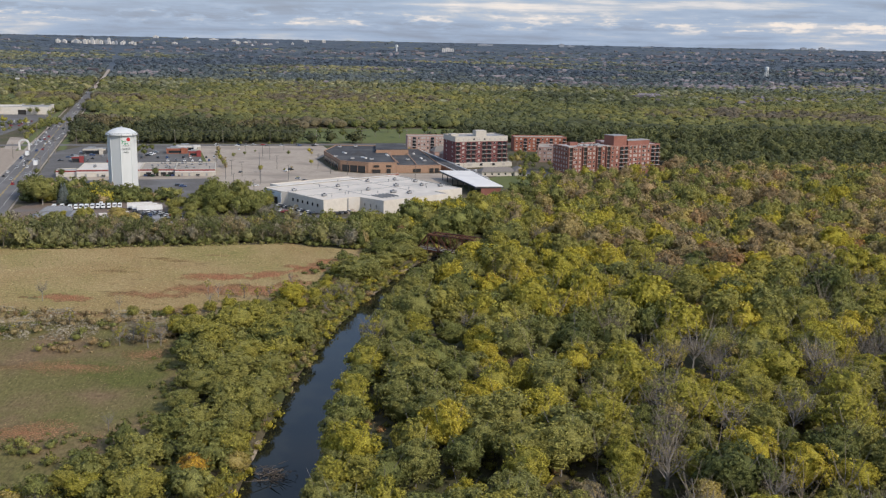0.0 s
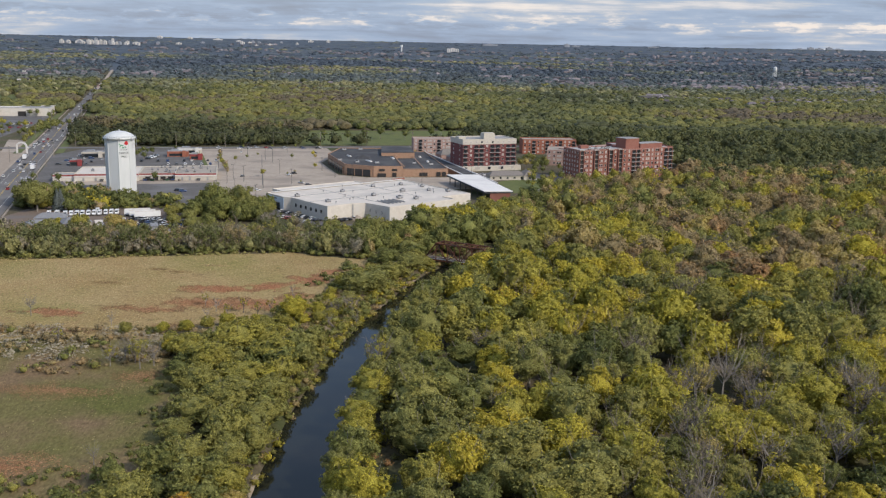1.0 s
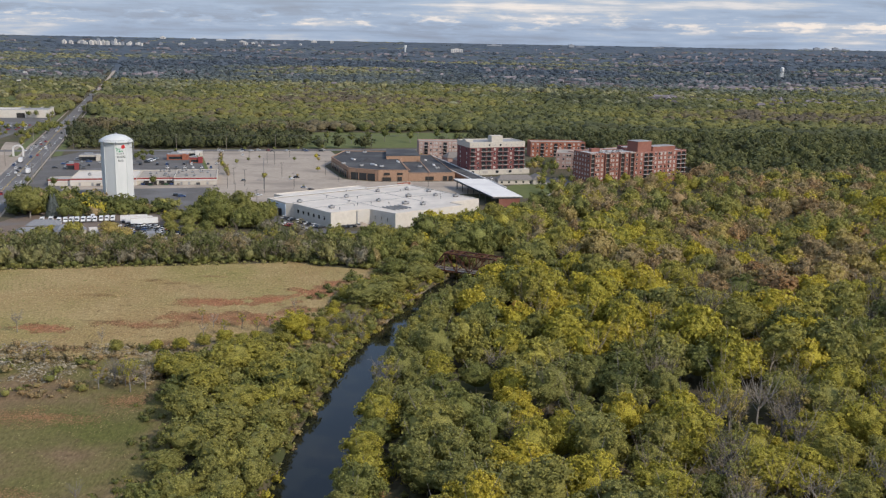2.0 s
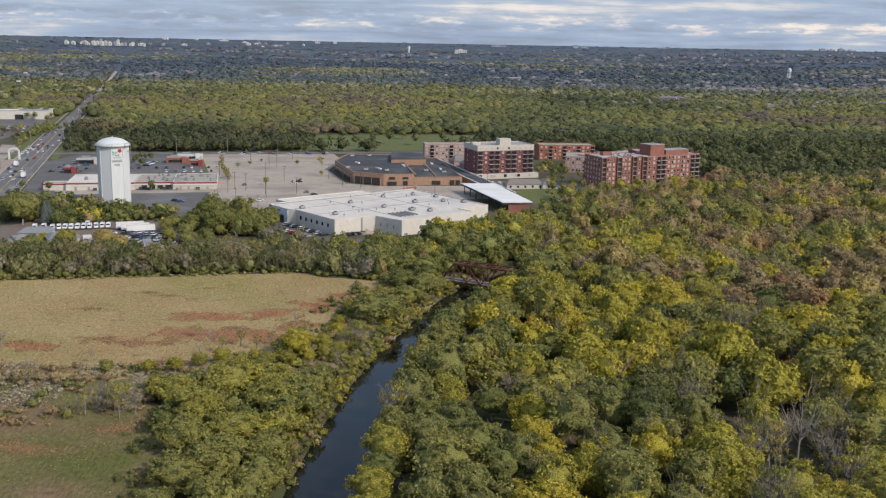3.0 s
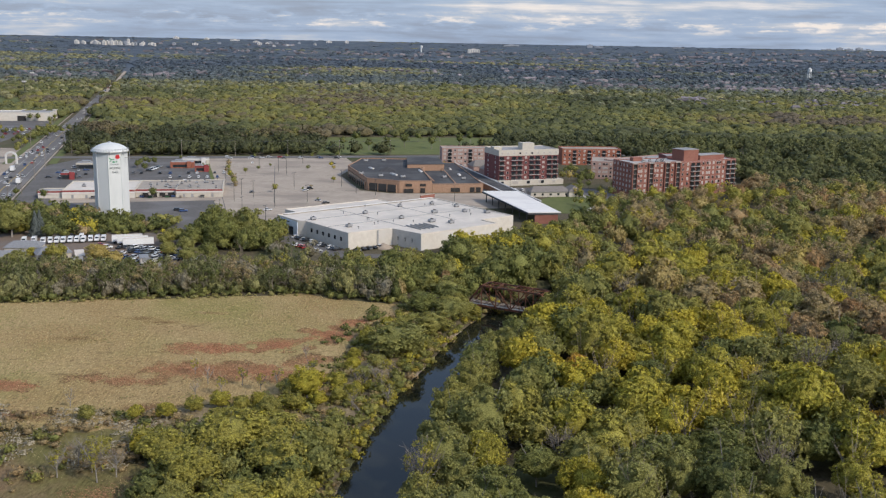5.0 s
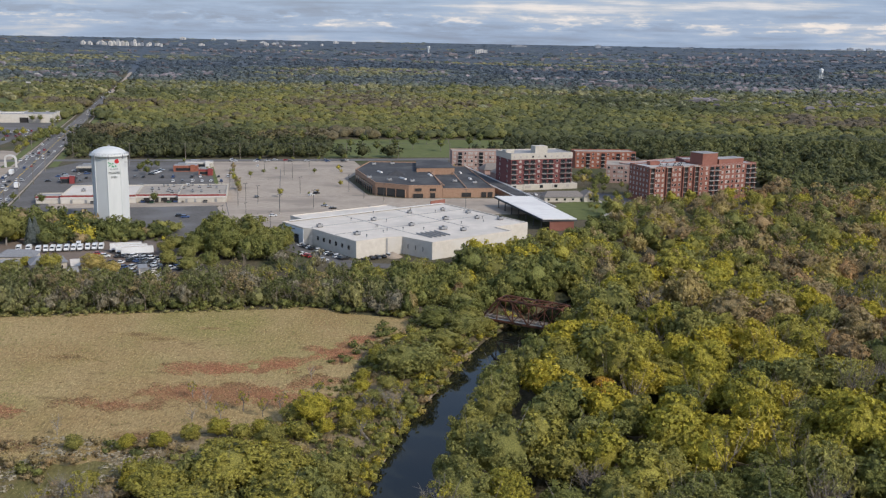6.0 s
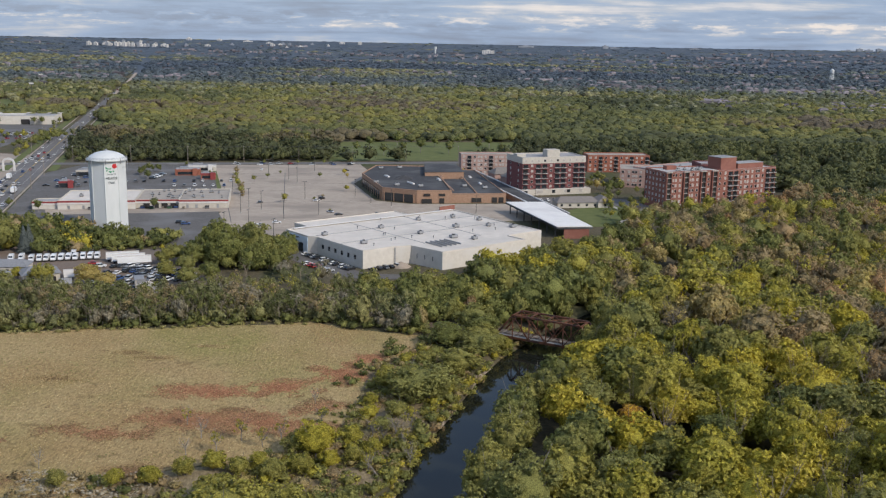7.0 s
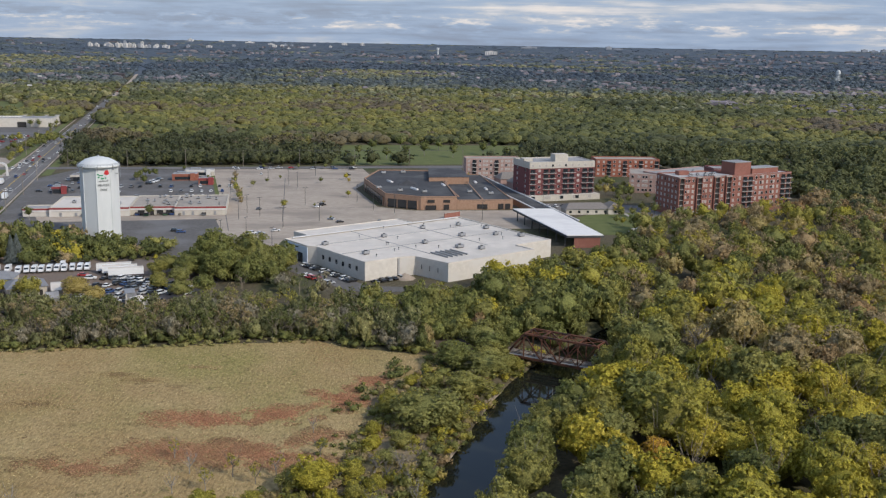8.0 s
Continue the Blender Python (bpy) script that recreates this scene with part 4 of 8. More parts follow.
# trees that stand out: x, y, crown radius, tint
MARKED = [(17.5, 446.5, 4.6, 0.45), (23, 452, 5.0, 0.42), (53, 476, 6.5, 0.78), (70, 473, 3.7, 0.80), (33, 404, 7.6, 0.62), (44, 404, 7.7, 0.64), (55, 402, 6.7, 0.60), (71, 421, 7.2, 0.76), (71, 397, 9.5, 0.72), (88, 419, 6.2, 0.60), (98, 427, 5.3, 0.90),
          (106, 410, 7.1, 0.20), (92, 360, 8.3, 0.50), (91, 337, 5.3, 0.99), (55, 366, 8.6, 0.60), (54, 334, 6.2, 0.60), (39, 367, 6.0, 0.25), (23, 298, 7.4, 0.40), (34, 304, 6.2, 0.42)]
MARKED += [(55, 302, 6.3, 0.40), (72, 294, 4.9, 0.62), (20, 377, 3.9, 0.99), (14, 302, 5.4, 0.66), (1, 399, 5.6, 0.42), (11, 388, 6.6, 0.42), (-9, 330, 8.6, 0.42), (-17, 312, 6.3, 0.42), (-10, 363, 5.9, 0.45),
           (14, 350, 4.8, 0.30), (55, 287, 5.3, 0.30), (38, 431, 5.0, 0.35), (26, 238, 7.3, 0.64), (20, 207, 5.8, 0.60), (41, 202, 4.8, 0.60), (72, 216, 7.0, 0.74), (83, 210, 6.2, 0.74)]
MARKED += [(57, 194, 3.8, 0.78), (31, 193, 4.3, 0.86), (92, 217, 6.4, 0.20), (110, 255, 7.5, 0.62), (-19, 214, 6.6, 0.70), (-5, 209, 5.8, 0.42), (98, 274, 7.8, 0.62), (125, 329, 9.4, 0.55), (98, 375, 8.0, 0.58),
           (87, 300, 6.5, 0.50), (72, 305, 5.6, 0.62), (42, 252, 5.4, 0.50), (-11, 189, 5.4, 0.60), (5, 192, 3.6, 0.66)]
WEST = [(-60, 366, 4.2, 0.42), (-56, 363, 4.4, 0.66), (-68, 326, 8.3, 0.50), (-54, 313, 7.2, 0.52), (-73, 306, 7.2, 0.50), (-60, 273, 7.3, 0.46), (-50, 282, 5.6, 0.48), (-67, 266, 5.8, 0.45), (-33, 404, 8.6, 0.36),
        (-24, 427, 6.0, 0.47), (-18, 446, 5.6, 0.34), (-28, 452, 6.0, 0.30), (-12.5, 451.5, 3.6, 0.45), (-9.5, 454, 2.8, 0.5), (-17.5, 458, 4.6, 0.42), (-17, 467, 5.5, 0.30), (-99, 322, 3.2, 0.54), (-56, 214, 3.3, 0.99), (-70, 217, 6.0, 0.42),
        (-62, 239, 5.3, 0.42), (-52, 240, 4.8, 0.45), (-65, 199, 6.4, 0.50), (-20, 474, 6.5, 0.35), (-44, 412, 3.0, 0.50), (-49, 372, 2.8, 0.60), (-50, 298, 5.6, 0.50), (-49, 264, 5.6, 0.46), (-48, 250, 4.6, 0.44), (-46, 328, 5.0, 0.46),
        (-50, 226, 4.2, 0.5), (-60, 292, 6.6, 0.54), (-82, 318, 6.0, 0.50), (-58, 330, 6.4, 0.54), (-74, 338, 4.6, 0.5), (-88, 323, 3.2, 0.72), (-72, 288, 6.2, 0.46), (-69, 254, 4.0, 0.40), (-76, 214, 3.2, 0.47), (-83, 206, 3.0, 0.54), (-77, 202, 3.4, 0.60)]
taken = np.array([(a, b, r) for a, b, r, _ in MARKED + WEST])
for a, b, r, t in MARKED:
    h = min(16.5, max(10.5, r * 1.7 + 2.2))
    tree(a, b, h, r, t)
for a, b, r, t in WEST:
    tree(a, b, 9.5 if t == 0.66 else min(10.2, max(5.0, r * 1.15 + 1.3)), r * 1.1, t + (0.02 if t < 0.56 else 0), low=True)


# trees that lean over the water along the east bank
for b in np.arange(192, 412, 9.5):
    b = float(b) + rng.uniform(-3, 3)
    a = float(river_x(b)) + 12.0 + rng.uniform(-0.8, 1.6)
    if np.hypot(taken[:, 0] - a, taken[:, 1] - b).min() > 5.5:
        r = rng.uniform(4.4, 6.6)
        tree(a, b, r * 1.55 + 2.5, r, float(rng.choice([0.30, 0.40, 0.42, 0.47, 0.47, 0.60])), label="grey-green riverside tree leaning over the water", group="riverside trees", low=bool(rng.random() < 0.5))
        taken = np.concatenate([taken, [(a, b, r)]])


def clear_bridge(x, y):
    """Open water and low banks before and round the bridge."""
    bx, by = (x - 3) * 0.88 - (y - 455.5) * 0.475, (x - 3) * 0.475 + (y - 455.5) * 0.88
    return ~((bx > -19) & (bx < 24) & (by > -26) & (by < 10))


def bridge_cap(x, y):
    """The wood stays low before the bridge."""
    bx, by = (x - 3) * 0.88 - (y - 455.5) * 0.475, (x - 3) * 0.475 + (y - 455.5) * 0.88
    return 3.5 + 0.17 * -by if -24 < bx < 26 and -70 < by < 0 else 30.0


def free(x, y, share=0.85):
    """Places not under the crowns that stand already."""
    d = np.hypot(x[:, None] - taken[None, :, 0], y[:, None] - taken[None, :, 1])
    return (d > taken[None, :, 2] * share + 3.6).all(1)


x, y = scatter(-130, 260, 172, 490, 10.6)
ok = wooded(x, y) & seen(x, y) & (y < 486) & free(x, y) & (clear_bridge(x, y)) & ~((x < -60) & (y > 440)) & ~((river_gap(x, y) < 0) & ((y > 340) | inside(MEADOW, x - 4.0, y)))
x, y = x[ok], y[ok]
tint = hue(x, y)
further = []
for a, b, t in zip(x, y, tint):
    west = a < river_x(b)
    grove = a > 45
    if b > 318 and rng.random() > 0.25:
        h = min(bridge_cap(a, b), rng.uniform(5.5, 9) if west else rng.uniform(9.5, 15.5))
        further.append((a, b, float(land(a, b)) + h * (0.03 if west else 0.13), h * rng.uniform(0.46, 0.64) * (1.15 if west else 1), h * (0.95 if west else 0.86) / 1.6, t))
        continue
    if rng.random() < (0.12 if west else 0.36 if grove else 0.12):
        bare_tree(a, b, min(bridge_cap(a, b), rng.uniform(6, 9) if west else rng.uniform(11, 16)), int(rng.integers(3)))
    else:
        brushy = west and b < 236
        h = min(bridge_cap(a, b), rng.uniform(3.4, 5.2) if brushy else rng.uniform(5.5, 9) if west else rng.uniform(9.5, 15))
        tree(a, b, h, h * rng.uniform(0.46, 0.64) * (1.2 if west else 1), float(rng.choice([0.47, 0.54, 0.60, 0.79])) if brushy else t, low=west)
further_pool = [bough_crown(22 + 2 * i, 1150, 0.128, (1.0, 1.0, 1.2, 1.3)[i % 4], bough=0.30, core=0.66, fuzz=0.85) for i in range(8)]
gathered("near_woodland", further, further_pool, M_LEAF, "full autumn crowns of the river wood", "woodland")

for a, b, h in ((-97, 312, 8.5), (-94, 307, 9), (-101, 314, 8), (-91, 310, 7.5), (-104, 309, 7), (-150, 362, 7), (-128, 330, 6), (-143, 318, 5), (-84, 238, 6), (-118, 352, 5), (-86, 372, 6), (-92, 380, 5), (-76, 371, 6)):
    bare_tree(a, b, h, 1)
# bushes and half-bare saplings between the meadow and the river
for a, b, r, t in ((-84, 351, 2.6, 0.52), (-78, 354, 3.0, 0.6), (-72, 352, 2.8, 0.55), (-68, 356, 2.4, 0.62), (-64, 350, 3.2, 0.5), (-90, 346, 2.6, 0.6), (-58, 354, 3.0, 0.55), (-98, 345, 2.2, 0.62), (-52, 358, 2.6, 0.66), (-47, 361, 2.6, 0.52),
                   (-43, 366, 2.4, 0.6), (-42, 380, 2.6, 0.42), (-46, 388, 2.4, 0.67), (-39, 390, 2.8, 0.5), (-47, 398, 2.2, 0.6), (-45, 420, 2.4, 0.55), (-38, 418, 3.0, 0.6), (-34, 432, 3.2, 0.5), (-40, 434, 2.2, 0.6), (-110, 343, 2.4, 0.5)):
    tree(a, b, r * 1.5 + 0.6, r, t, low=True, label=f"{LEAF_WORDS[int(np.argmin([abs(t - q) for q in TINTS]))]} bush between meadow and river", name="bush", group="bank bushes")
for a, b, h in ((-38, 374, 7), (-41, 370, 6), (-36, 368, 6.5), (-44, 376, 5), (-35, 380, 6), (-66, 372, 6), (-70, 368, 5.5), (-58, 384, 5), (-62, 398, 4.5), (-40, 402, 5), (-80, 364, 6), (-87, 362, 5), (-34, 364, 6), (-43, 356, 6)):
    bare_tree(a, b, h, 1)
# the middle distance: one mesh of crowns, one of trunks
mid_pool = [bough_crown(13 + i % 2, 400, 0.155, 1.0, bough=0.35, core=0.66, fuzz=0.8) for i in range(5)] + [bough_crown(14, 400, 0.15, 1.3, bough=0.34, core=0.66, fuzz=0.8) for _ in range(3)]
mid_sparse = [bough_crown(9, 230, 0.13, 1.2, bough=0.34, core=0, solid_boughs=False) for _ in range(3)]
x, y = scatter(-260, 420, 440, 760, 9.4)
ok = wooded(x, y) & seen(x, y) & ((y < 620) | (x > -60)) & ~((x < -118) & (y > 500)) & free(x, y)
ok &= (y > 486) | (x < -60)
ok &= clear_bridge(x, y)
x, y = x[ok], y[ok]
bx, by = scatter(-260, -38, 456, 512, 4.9)
edge = np.interp(bx, [-230, -172, -138, -103, -75, -48, -36], [450, 457, 465, 472, 477, 468, 464])
k = seen(bx, by) & (by > edge + 1) & (by < np.minimum(edge + 46, np.where(bx < -128, 503, 516))) & (rng.random(len(bx)) < 0.9) & clear_bridge(bx, by)
x, y = np.concatenate([x, bx[k]]), np.concatenate([y, by[k]])
tint = hue(x, y)
spots, twiggy, belt_spots = [], [], []
sticks = Shape()
stick_pool = [limbs(1.0, 0.42, 5, 2, 0.020, 3) for _ in range(3)]
for a, b, t in zip(x, y, tint):
    belt = a < -20 and b > 440
    h = rng.uniform(7.5, 12.0) if belt else rng.uniform(9, 15)
    if 55 < a < 170 and b > 640:
        h *= 0.75
    if belt and b > 490 or -20 < a < 60 and b > 560:
        h *= 0.8
    bare = rng.random() < (0.34 if a > 70 and b > 320 else 0.50 if belt and a < -60 else 0.14)
    z = float(land(a, b))
    if belt:
        t = rng.uniform(0.80, 0.96) if rng.random() < 0.20 + 0.5 * noise.noise((a * 0.04, b * 0.04, 9.0)) else float(np.clip(0.2 + 0.5 * noise.noise((a * 0.05, b * 0.05, 4.0)) + rng.normal(0, 0.1), 0, 0.55))
    if bare or rng.random() < 0.08:
        src = stick_pool[int(rng.integers(3))]
        q = rng.uniform(0, 6.28)
        c, s = math.cos(q) * h, math.sin(q) * h
        sticks.add([(a + px * c - py * s, b + px * s + py * c, z + pz * h * 1.05) for px, py, pz in src.v], src.f)
    if bare:
        twiggy.append((a, b, z + h * 0.25, h * 0.38, h * 0.42, min(0.86, t + (0.02 if belt else 0.16))))
    else:
        (belt_spots if belt and a < -40 else spots).append((a, b, z + (0.0 if belt else h * 0.15), h * (rng.uniform(0.22, 0.42) if belt else rng.uniform(0.38, 0.54)), h * (rng.uniform(0.6, 1.0) if belt else 0.80) / 1.6, t))
twig_pool = [limbs(1.0, 0.46, 8, 4, 0.018, 3) for _ in range(3)]
x, y = scatter(22, 190, 180, 486, 11.5)
ok = wooded(x, y) & seen(x, y) & (rng.random(len(x)) < 0.15 + 0.6 * np.clip(x / 120, 0, 1))
for a, b in zip(x[ok], y[ok]):
    src = (twig_pool if b < 400 else stick_pool)[int(rng.integers(3))]
    h, q = rng.uniform(12.5, 17.5), rng.uniform(0, 6.28)
    cc, ss = math.cos(q) * h * 0.8, math.sin(q) * h * 0.8
    sticks.add([(a + px * cc - py * ss, b + px * ss + py * cc, float(land(a, b)) + pz * h) for px, py, pz in src.v], src.f)
x, y = scatter(-250, -50, 450, 500, 4.6)
edge = np.interp(x, [-230, -172, -138, -103, -75, -48, -36], [450, 457, 465, 472, 477, 468, 464])
ok = (y > edge + 0.5) & (y < edge + 12) & seen(x, y)
for a, b in zip(x[ok], y[ok]):
    src = stick_pool[int(rng.integers(3))]
    h, q = rng.uniform(5, 9.5), rng.uniform(0, 6.28)
    cc, ss = math.cos(q) * h * 0.5, math.sin(q) * h * 0.5
    sticks.add([(a + px * cc - py * ss, b + px * ss + py * cc, pz * h) for px, py, pz in src.v], src.f)
x, y = scatter(-108, -38, 200, 336, 6.6)
ok = wooded(x, y) & (river_gap(x, y) < -half_width(y) - 3.5) & free(x, y, 0.45)
for p, q in zip(x[ok], y[ok]):
    h = rng.uniform(4.5, 7.5)
    spots.append((p, q, float(land(p, q)) - 0.2, h * rng.uniform(0.5, 0.72), h / 1.6, float(np.clip(rng.normal(0.36, 0.12), 0.05, 0.7))))
gathered("woodland", spots, mid_pool, M_LEAF, "autumn woodland canopy in green, yellow and brown", "woodland")
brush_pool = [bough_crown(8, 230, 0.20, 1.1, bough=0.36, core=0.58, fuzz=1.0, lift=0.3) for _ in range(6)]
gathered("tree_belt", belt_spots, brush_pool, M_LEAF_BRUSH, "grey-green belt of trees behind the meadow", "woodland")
gathered("thin_woodland", twiggy, mid_sparse, M_LEAF, "thinning foliage of half-bare autumn trees", "woodland")
tagged(new("woodland_trunks", sticks.mesh("woodland_trunks", M_TWIG)), "grey bare trunks and limbs in the wood", "tree trunks", kind="stuff")

spots = [(a, b, -0.2, rng.uniform(3.2, 5.2), rng.uniform(8, 12) * 0.5, float(np.clip(rng.normal(0.30, 0.12), 0, 0.6))) for a, b in zip(*scatter(-146, -104, 532, 600, 6.4))
         if abs(b - (575 - 0.45 * (a + 125))) < 24 and (a > -128 or b > 556)]
x, y = scatter(-64, 30, 478, 556, 6.2)
ok = wooded(x, y) & clear_bridge(x, y) & (y < np.interp(x, [-64, -40, -20, 25], [522, 528, 542, 552])) & (y > np.interp(x, [-64, -40, 0, 30], [500, 478, 476, 492]))
for a, b in zip(x[ok], y[ok]):
    k = rng.uniform(6.5, 10.5) * (0.75 if b > 520 and a < -25 else 1)
    spots.append((a, b, float(land(a, b)) - 0.2, k * rng.uniform(0.40, 0.52), k / 1.65, float(rng.choice([0.45, 0.52, 0.8])) if rng.random() < 0.18 else float(np.clip(rng.normal(0.30, 0.1), 0.05, 0.5))))
gathered("copse", spots, mid_pool, M_LEAF, "dense green copse between the yard and the white building", "copse")
# trees round the yard, the tower and the car park
for a, b, h, r, t in ((-133, 572, 18, 8.5, 0.30), (-119, 577, 16.5, 8, 0.36), (-126, 556, 15, 8, 0.28), (-111, 562, 12, 7, 0.42), (-140, 556, 11, 6, 0.30), (-104, 574, 8, 5, 0.45), (-144, 570, 8, 4.5, 0.30),
                      (-233, 571, 17, 8.5, 0.36), (-243, 584, 14, 8, 0.40), (-252, 596, 11, 6, 0.35), (-189, 517, 9, 5, 0.52), (-171.5, 519, 9, 5, 0.79), (-204, 527, 5, 3, 0.6), (-154, 560, 7, 4, 0.5), (-151, 566, 8, 4.5, 0.40), (-140, 545, 8, 4.5, 0.4),
                      (-202, 508, 8, 4.5, 0.42), (-162, 510, 8, 4.2, 0.79), (-150, 548, 5, 3, 0.5), (-146, 536, 6, 3.6, 0.47), (-134, 524, 8, 4.5, 0.40), (-127, 532, 8, 4.6, 0.30)):
    tree(a, b, h, r, t, label=f"{LEAF_WORDS[int(np.argmin([abs(t - q) for q in TINTS]))]} shade tree beside the vehicle yard", name="shade_tree", group="shade trees")
for a, b, h, t in ((-135, 730, 5.5, 0.55), (-167, 832, 4, 0.2), (-131, 838, 4.5, 0.2), (-188, 828, 5, 0.5), (-178, 790, 5, 0.66), (-168, 757, 5, 0.5), (-116, 855, 5, 0.74), (-104, 778, 5, 0.62),
                   (-112, 840, 4, 0.78), (-185, 905, 4, 0.3), (-160, 911, 4, 0.3), (-140, 915, 4.5, 0.3), (-192, 845, 6, 0.86), (-120, 925, 5, 0.3), (-245, 812, 6, 0.12), (-248, 820, 6, 0.12), (-172, 812, 5, 0.4),
                   (-284, 690, 6, 0.2), (-70, 1010, 11, 0.25), (-100, 985, 9, 0.3), (-20, 1030, 10, 0.25), (-60, 1060, 9, 0.45), (-118, 1040, 10, 0.3), (0, 1000, 10, 0.25), (-85, 1000, 9, 0.3), (-45, 1005, 9, 0.4), (-130, 965, 8, 0.3), (-10, 1060, 10, 0.3), (-95, 1065, 10, 0.35), (-40, 1080, 9, 0.5), (-125, 1000, 8, 0.45), (5, 860, 7, 0.86), (12, 850, 6, 0.86), (20, 800, 6, 0.3), (66, 790, 8, 0.2), (72, 800, 8, 0.12), (60, 806, 8, 0.82), (70, 776, 6, 0.3), (65, 850, 8, 0.3), (68, 845, 7, 0.45), (70, 808, 8, 0.2), (56, 812, 7, 0.5), (86, 768, 7, 0.3), (58, 748, 6, 0.4), (74, 748, 6, 0.3), (66, 730, 6, 0.5), (80, 738, 7, 0.35), (-30, 862, 6, 0.8), 
                   (-119, 740, 2.5, 0.3), (-202, 693, 7, 0.1), (-262, 678, 7, 0.12), (-270, 690, 5, 0.2), (-115, 749, 3, 0.86), (-103, 699, 2.2, 0.5), (-162, 853, 3, 0.3), (-240, 886, 4, 0.2), (-224, 880, 3.5, 0.2), (-218, 868, 3.5, 0.3), (-212, 848, 3, 0.25), (-205, 832, 3, 0.3)):
    small_tree(a, b, h * (1.2 if b > 930 else 1), t * (0.45 if b > 930 else 1))
for i in range(9):
    small_tree(-186 + 2.9 * i + rng.uniform(-1, 1), 818 - 9.6 * i + rng.uniform(-2, 2), rng.uniform(3, 5.5), rng.choice([0.42, 0.86, 0.88]))
for i in range(10):
    small_tree(-256 + rng.uniform(-5, 6), 842 + rng.uniform(-12, 12), rng.uniform(4, 7), rng.uniform(0.05, 0.2))
for i in range(24):
    small_tree(rng.uniform(48, 92), rng.uniform(752, 850) if i % 2 else rng.uniform(684, 740), rng.uniform(4, 8), rng.choice([0.2, 0.3, 0.47, 0.6, 0.79]))
for i in range(46):
    small_tree(rng.uniform(-570, -425), rng.uniform(930, 1096), rng.uniform(5, 9), rng.uniform(0.1, 0.6))
for i in range(14):
    yy = 905 + 24 * i
    small_tree(road_x(yy) - 20 + rng.uniform(-3, 3), yy, rng.uniform(5, 8), rng.uniform(0.2, 0.6))
for i in range(16):
    small_tree(-414 + 2.2 * (i % 4) + rng.uniform(-2, 2), 975 + 7 * i, rng.uniform(6, 10), rng.uniform(0.1, 0.4))
hedge_pool = [bough_crown(6, 90, 0.24, 1.0, bough=0.46, core=0.62, fuzz=0.7) for _ in range(4)]
spots = []
for a, b in zip(*scatter(-268, -165, 566, 646, 4.4)):
    if 569 + 0.30 * max(0, a + 222) < b < 640 - 0.24 * (a + 268) and math.hypot(a + 204, b - 630) > 12 and a > road_x(b) + 14 and not (abs(a + 224) < 6 and b < 588) and (a > -226 or b > 578):
        h = rng.uniform(2.4, 6.6) * (1.4 if a < -198 else 1.0) * (0.8 if b < 592 else 1.0)
        spots.append((a, b, -0.2, h * rng.uniform(0.5, 0.7), h / 1.5, float(np.clip(rng.choice([0.6, 0.72, 0.86]) if rng.random() < 0.16 else rng.normal(0.17, 0.14), 0, 0.9))))
gathered("hedgerow", spots, hedge_pool, M_LEAF, "thick green hedge and bushes round the tower", "hedge")

thicket = []
x, y = scatter(-262, -36, 448, 512, 4.3)
edge = np.interp(x, [-230, -172, -138, -103, -75, -48, -36], [450, 457, 465, 472, 477, 468, 464])
ok = (y > edge + 1) & (y < edge + 26) & seen(x, y) & clear_bridge(x, y) & ((x > -128) | (y < 500))
for p, q in zip(x[ok], y[ok]):
    k = rng.uniform(2.6, 5.4)
    thicket.append((p, q, -0.3, k * rng.uniform(0.45, 0.62), k / 1.45, rng.uniform(0.795, 0.83) if rng.random() < 0.2 else float(np.clip(rng.normal(0.16, 0.09), 0, 0.4))))
x, y = scatter(-262, -60, 444, 484, 2.4)
edge = np.interp(x, [-230, -172, -138, -103, -75, -48, -36], [450, 457, 465, 472, 477, 468, 464])
ok = (y > edge - 4.0) & (y < edge + 1.5) & (patch(x, y, 12, 3.0) > -0.15)
for p, q in zip(x[ok], y[ok]):
    k = rng.uniform(0.6, 1.7)
    thicket.append((p, q, -0.1, k * rng.uniform(0.7, 1.1), k / 1.6, rng.uniform(0.50, 0.66)))
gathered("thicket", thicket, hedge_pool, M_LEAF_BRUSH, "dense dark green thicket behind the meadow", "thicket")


def spruce(x, y, h):
    ob = thing("spruce", "blue-green conical spruce beside the yard", "tree", "", (x, y, 0))
    part("trunk", Shape().tube((0, 0, -0.3), (0, 0, h * 0.9), 0.22, 0.05, 6), M_BARK, ob)
    n = 1800
    f = rng.uniform(0, 1, n) ** 0.6
    ang = rng.uniform(0, 6.283, n)
    r = h * 0.27 * (1.04 - (1 - f)) * rng.uniform(0.55, 1.05, n)
    p = np.stack([np.cos(ang) * r, np.sin(ang) * r, h * (1 - f) * 0.94 + 0.5], 1)
    out = np.stack([0.6 * np.cos(ang), 0.6 * np.sin(ang), rng.uniform(-1.0, -0.3, n)], 1)
    side = np.stack([-np.sin(ang), np.cos(ang), np.zeros(n)], 1)
    tri = np.stack([p + out * 0.55, p - out * 0.3 + side * 0.3, p - out * 0.3 - side * 0.3], 1)
    part("foliage", tri_mesh("foliage", tri, leaf_mat("spruce_needles", [(0.0, (0.115, 0.135, 0.125)), (1.0, (0.175, 0.20, 0.185))]), np.full(n, 0.5)), None, ob)


spruce(-223, 575.5, 13)
spruce(-224.5, 584, 12)

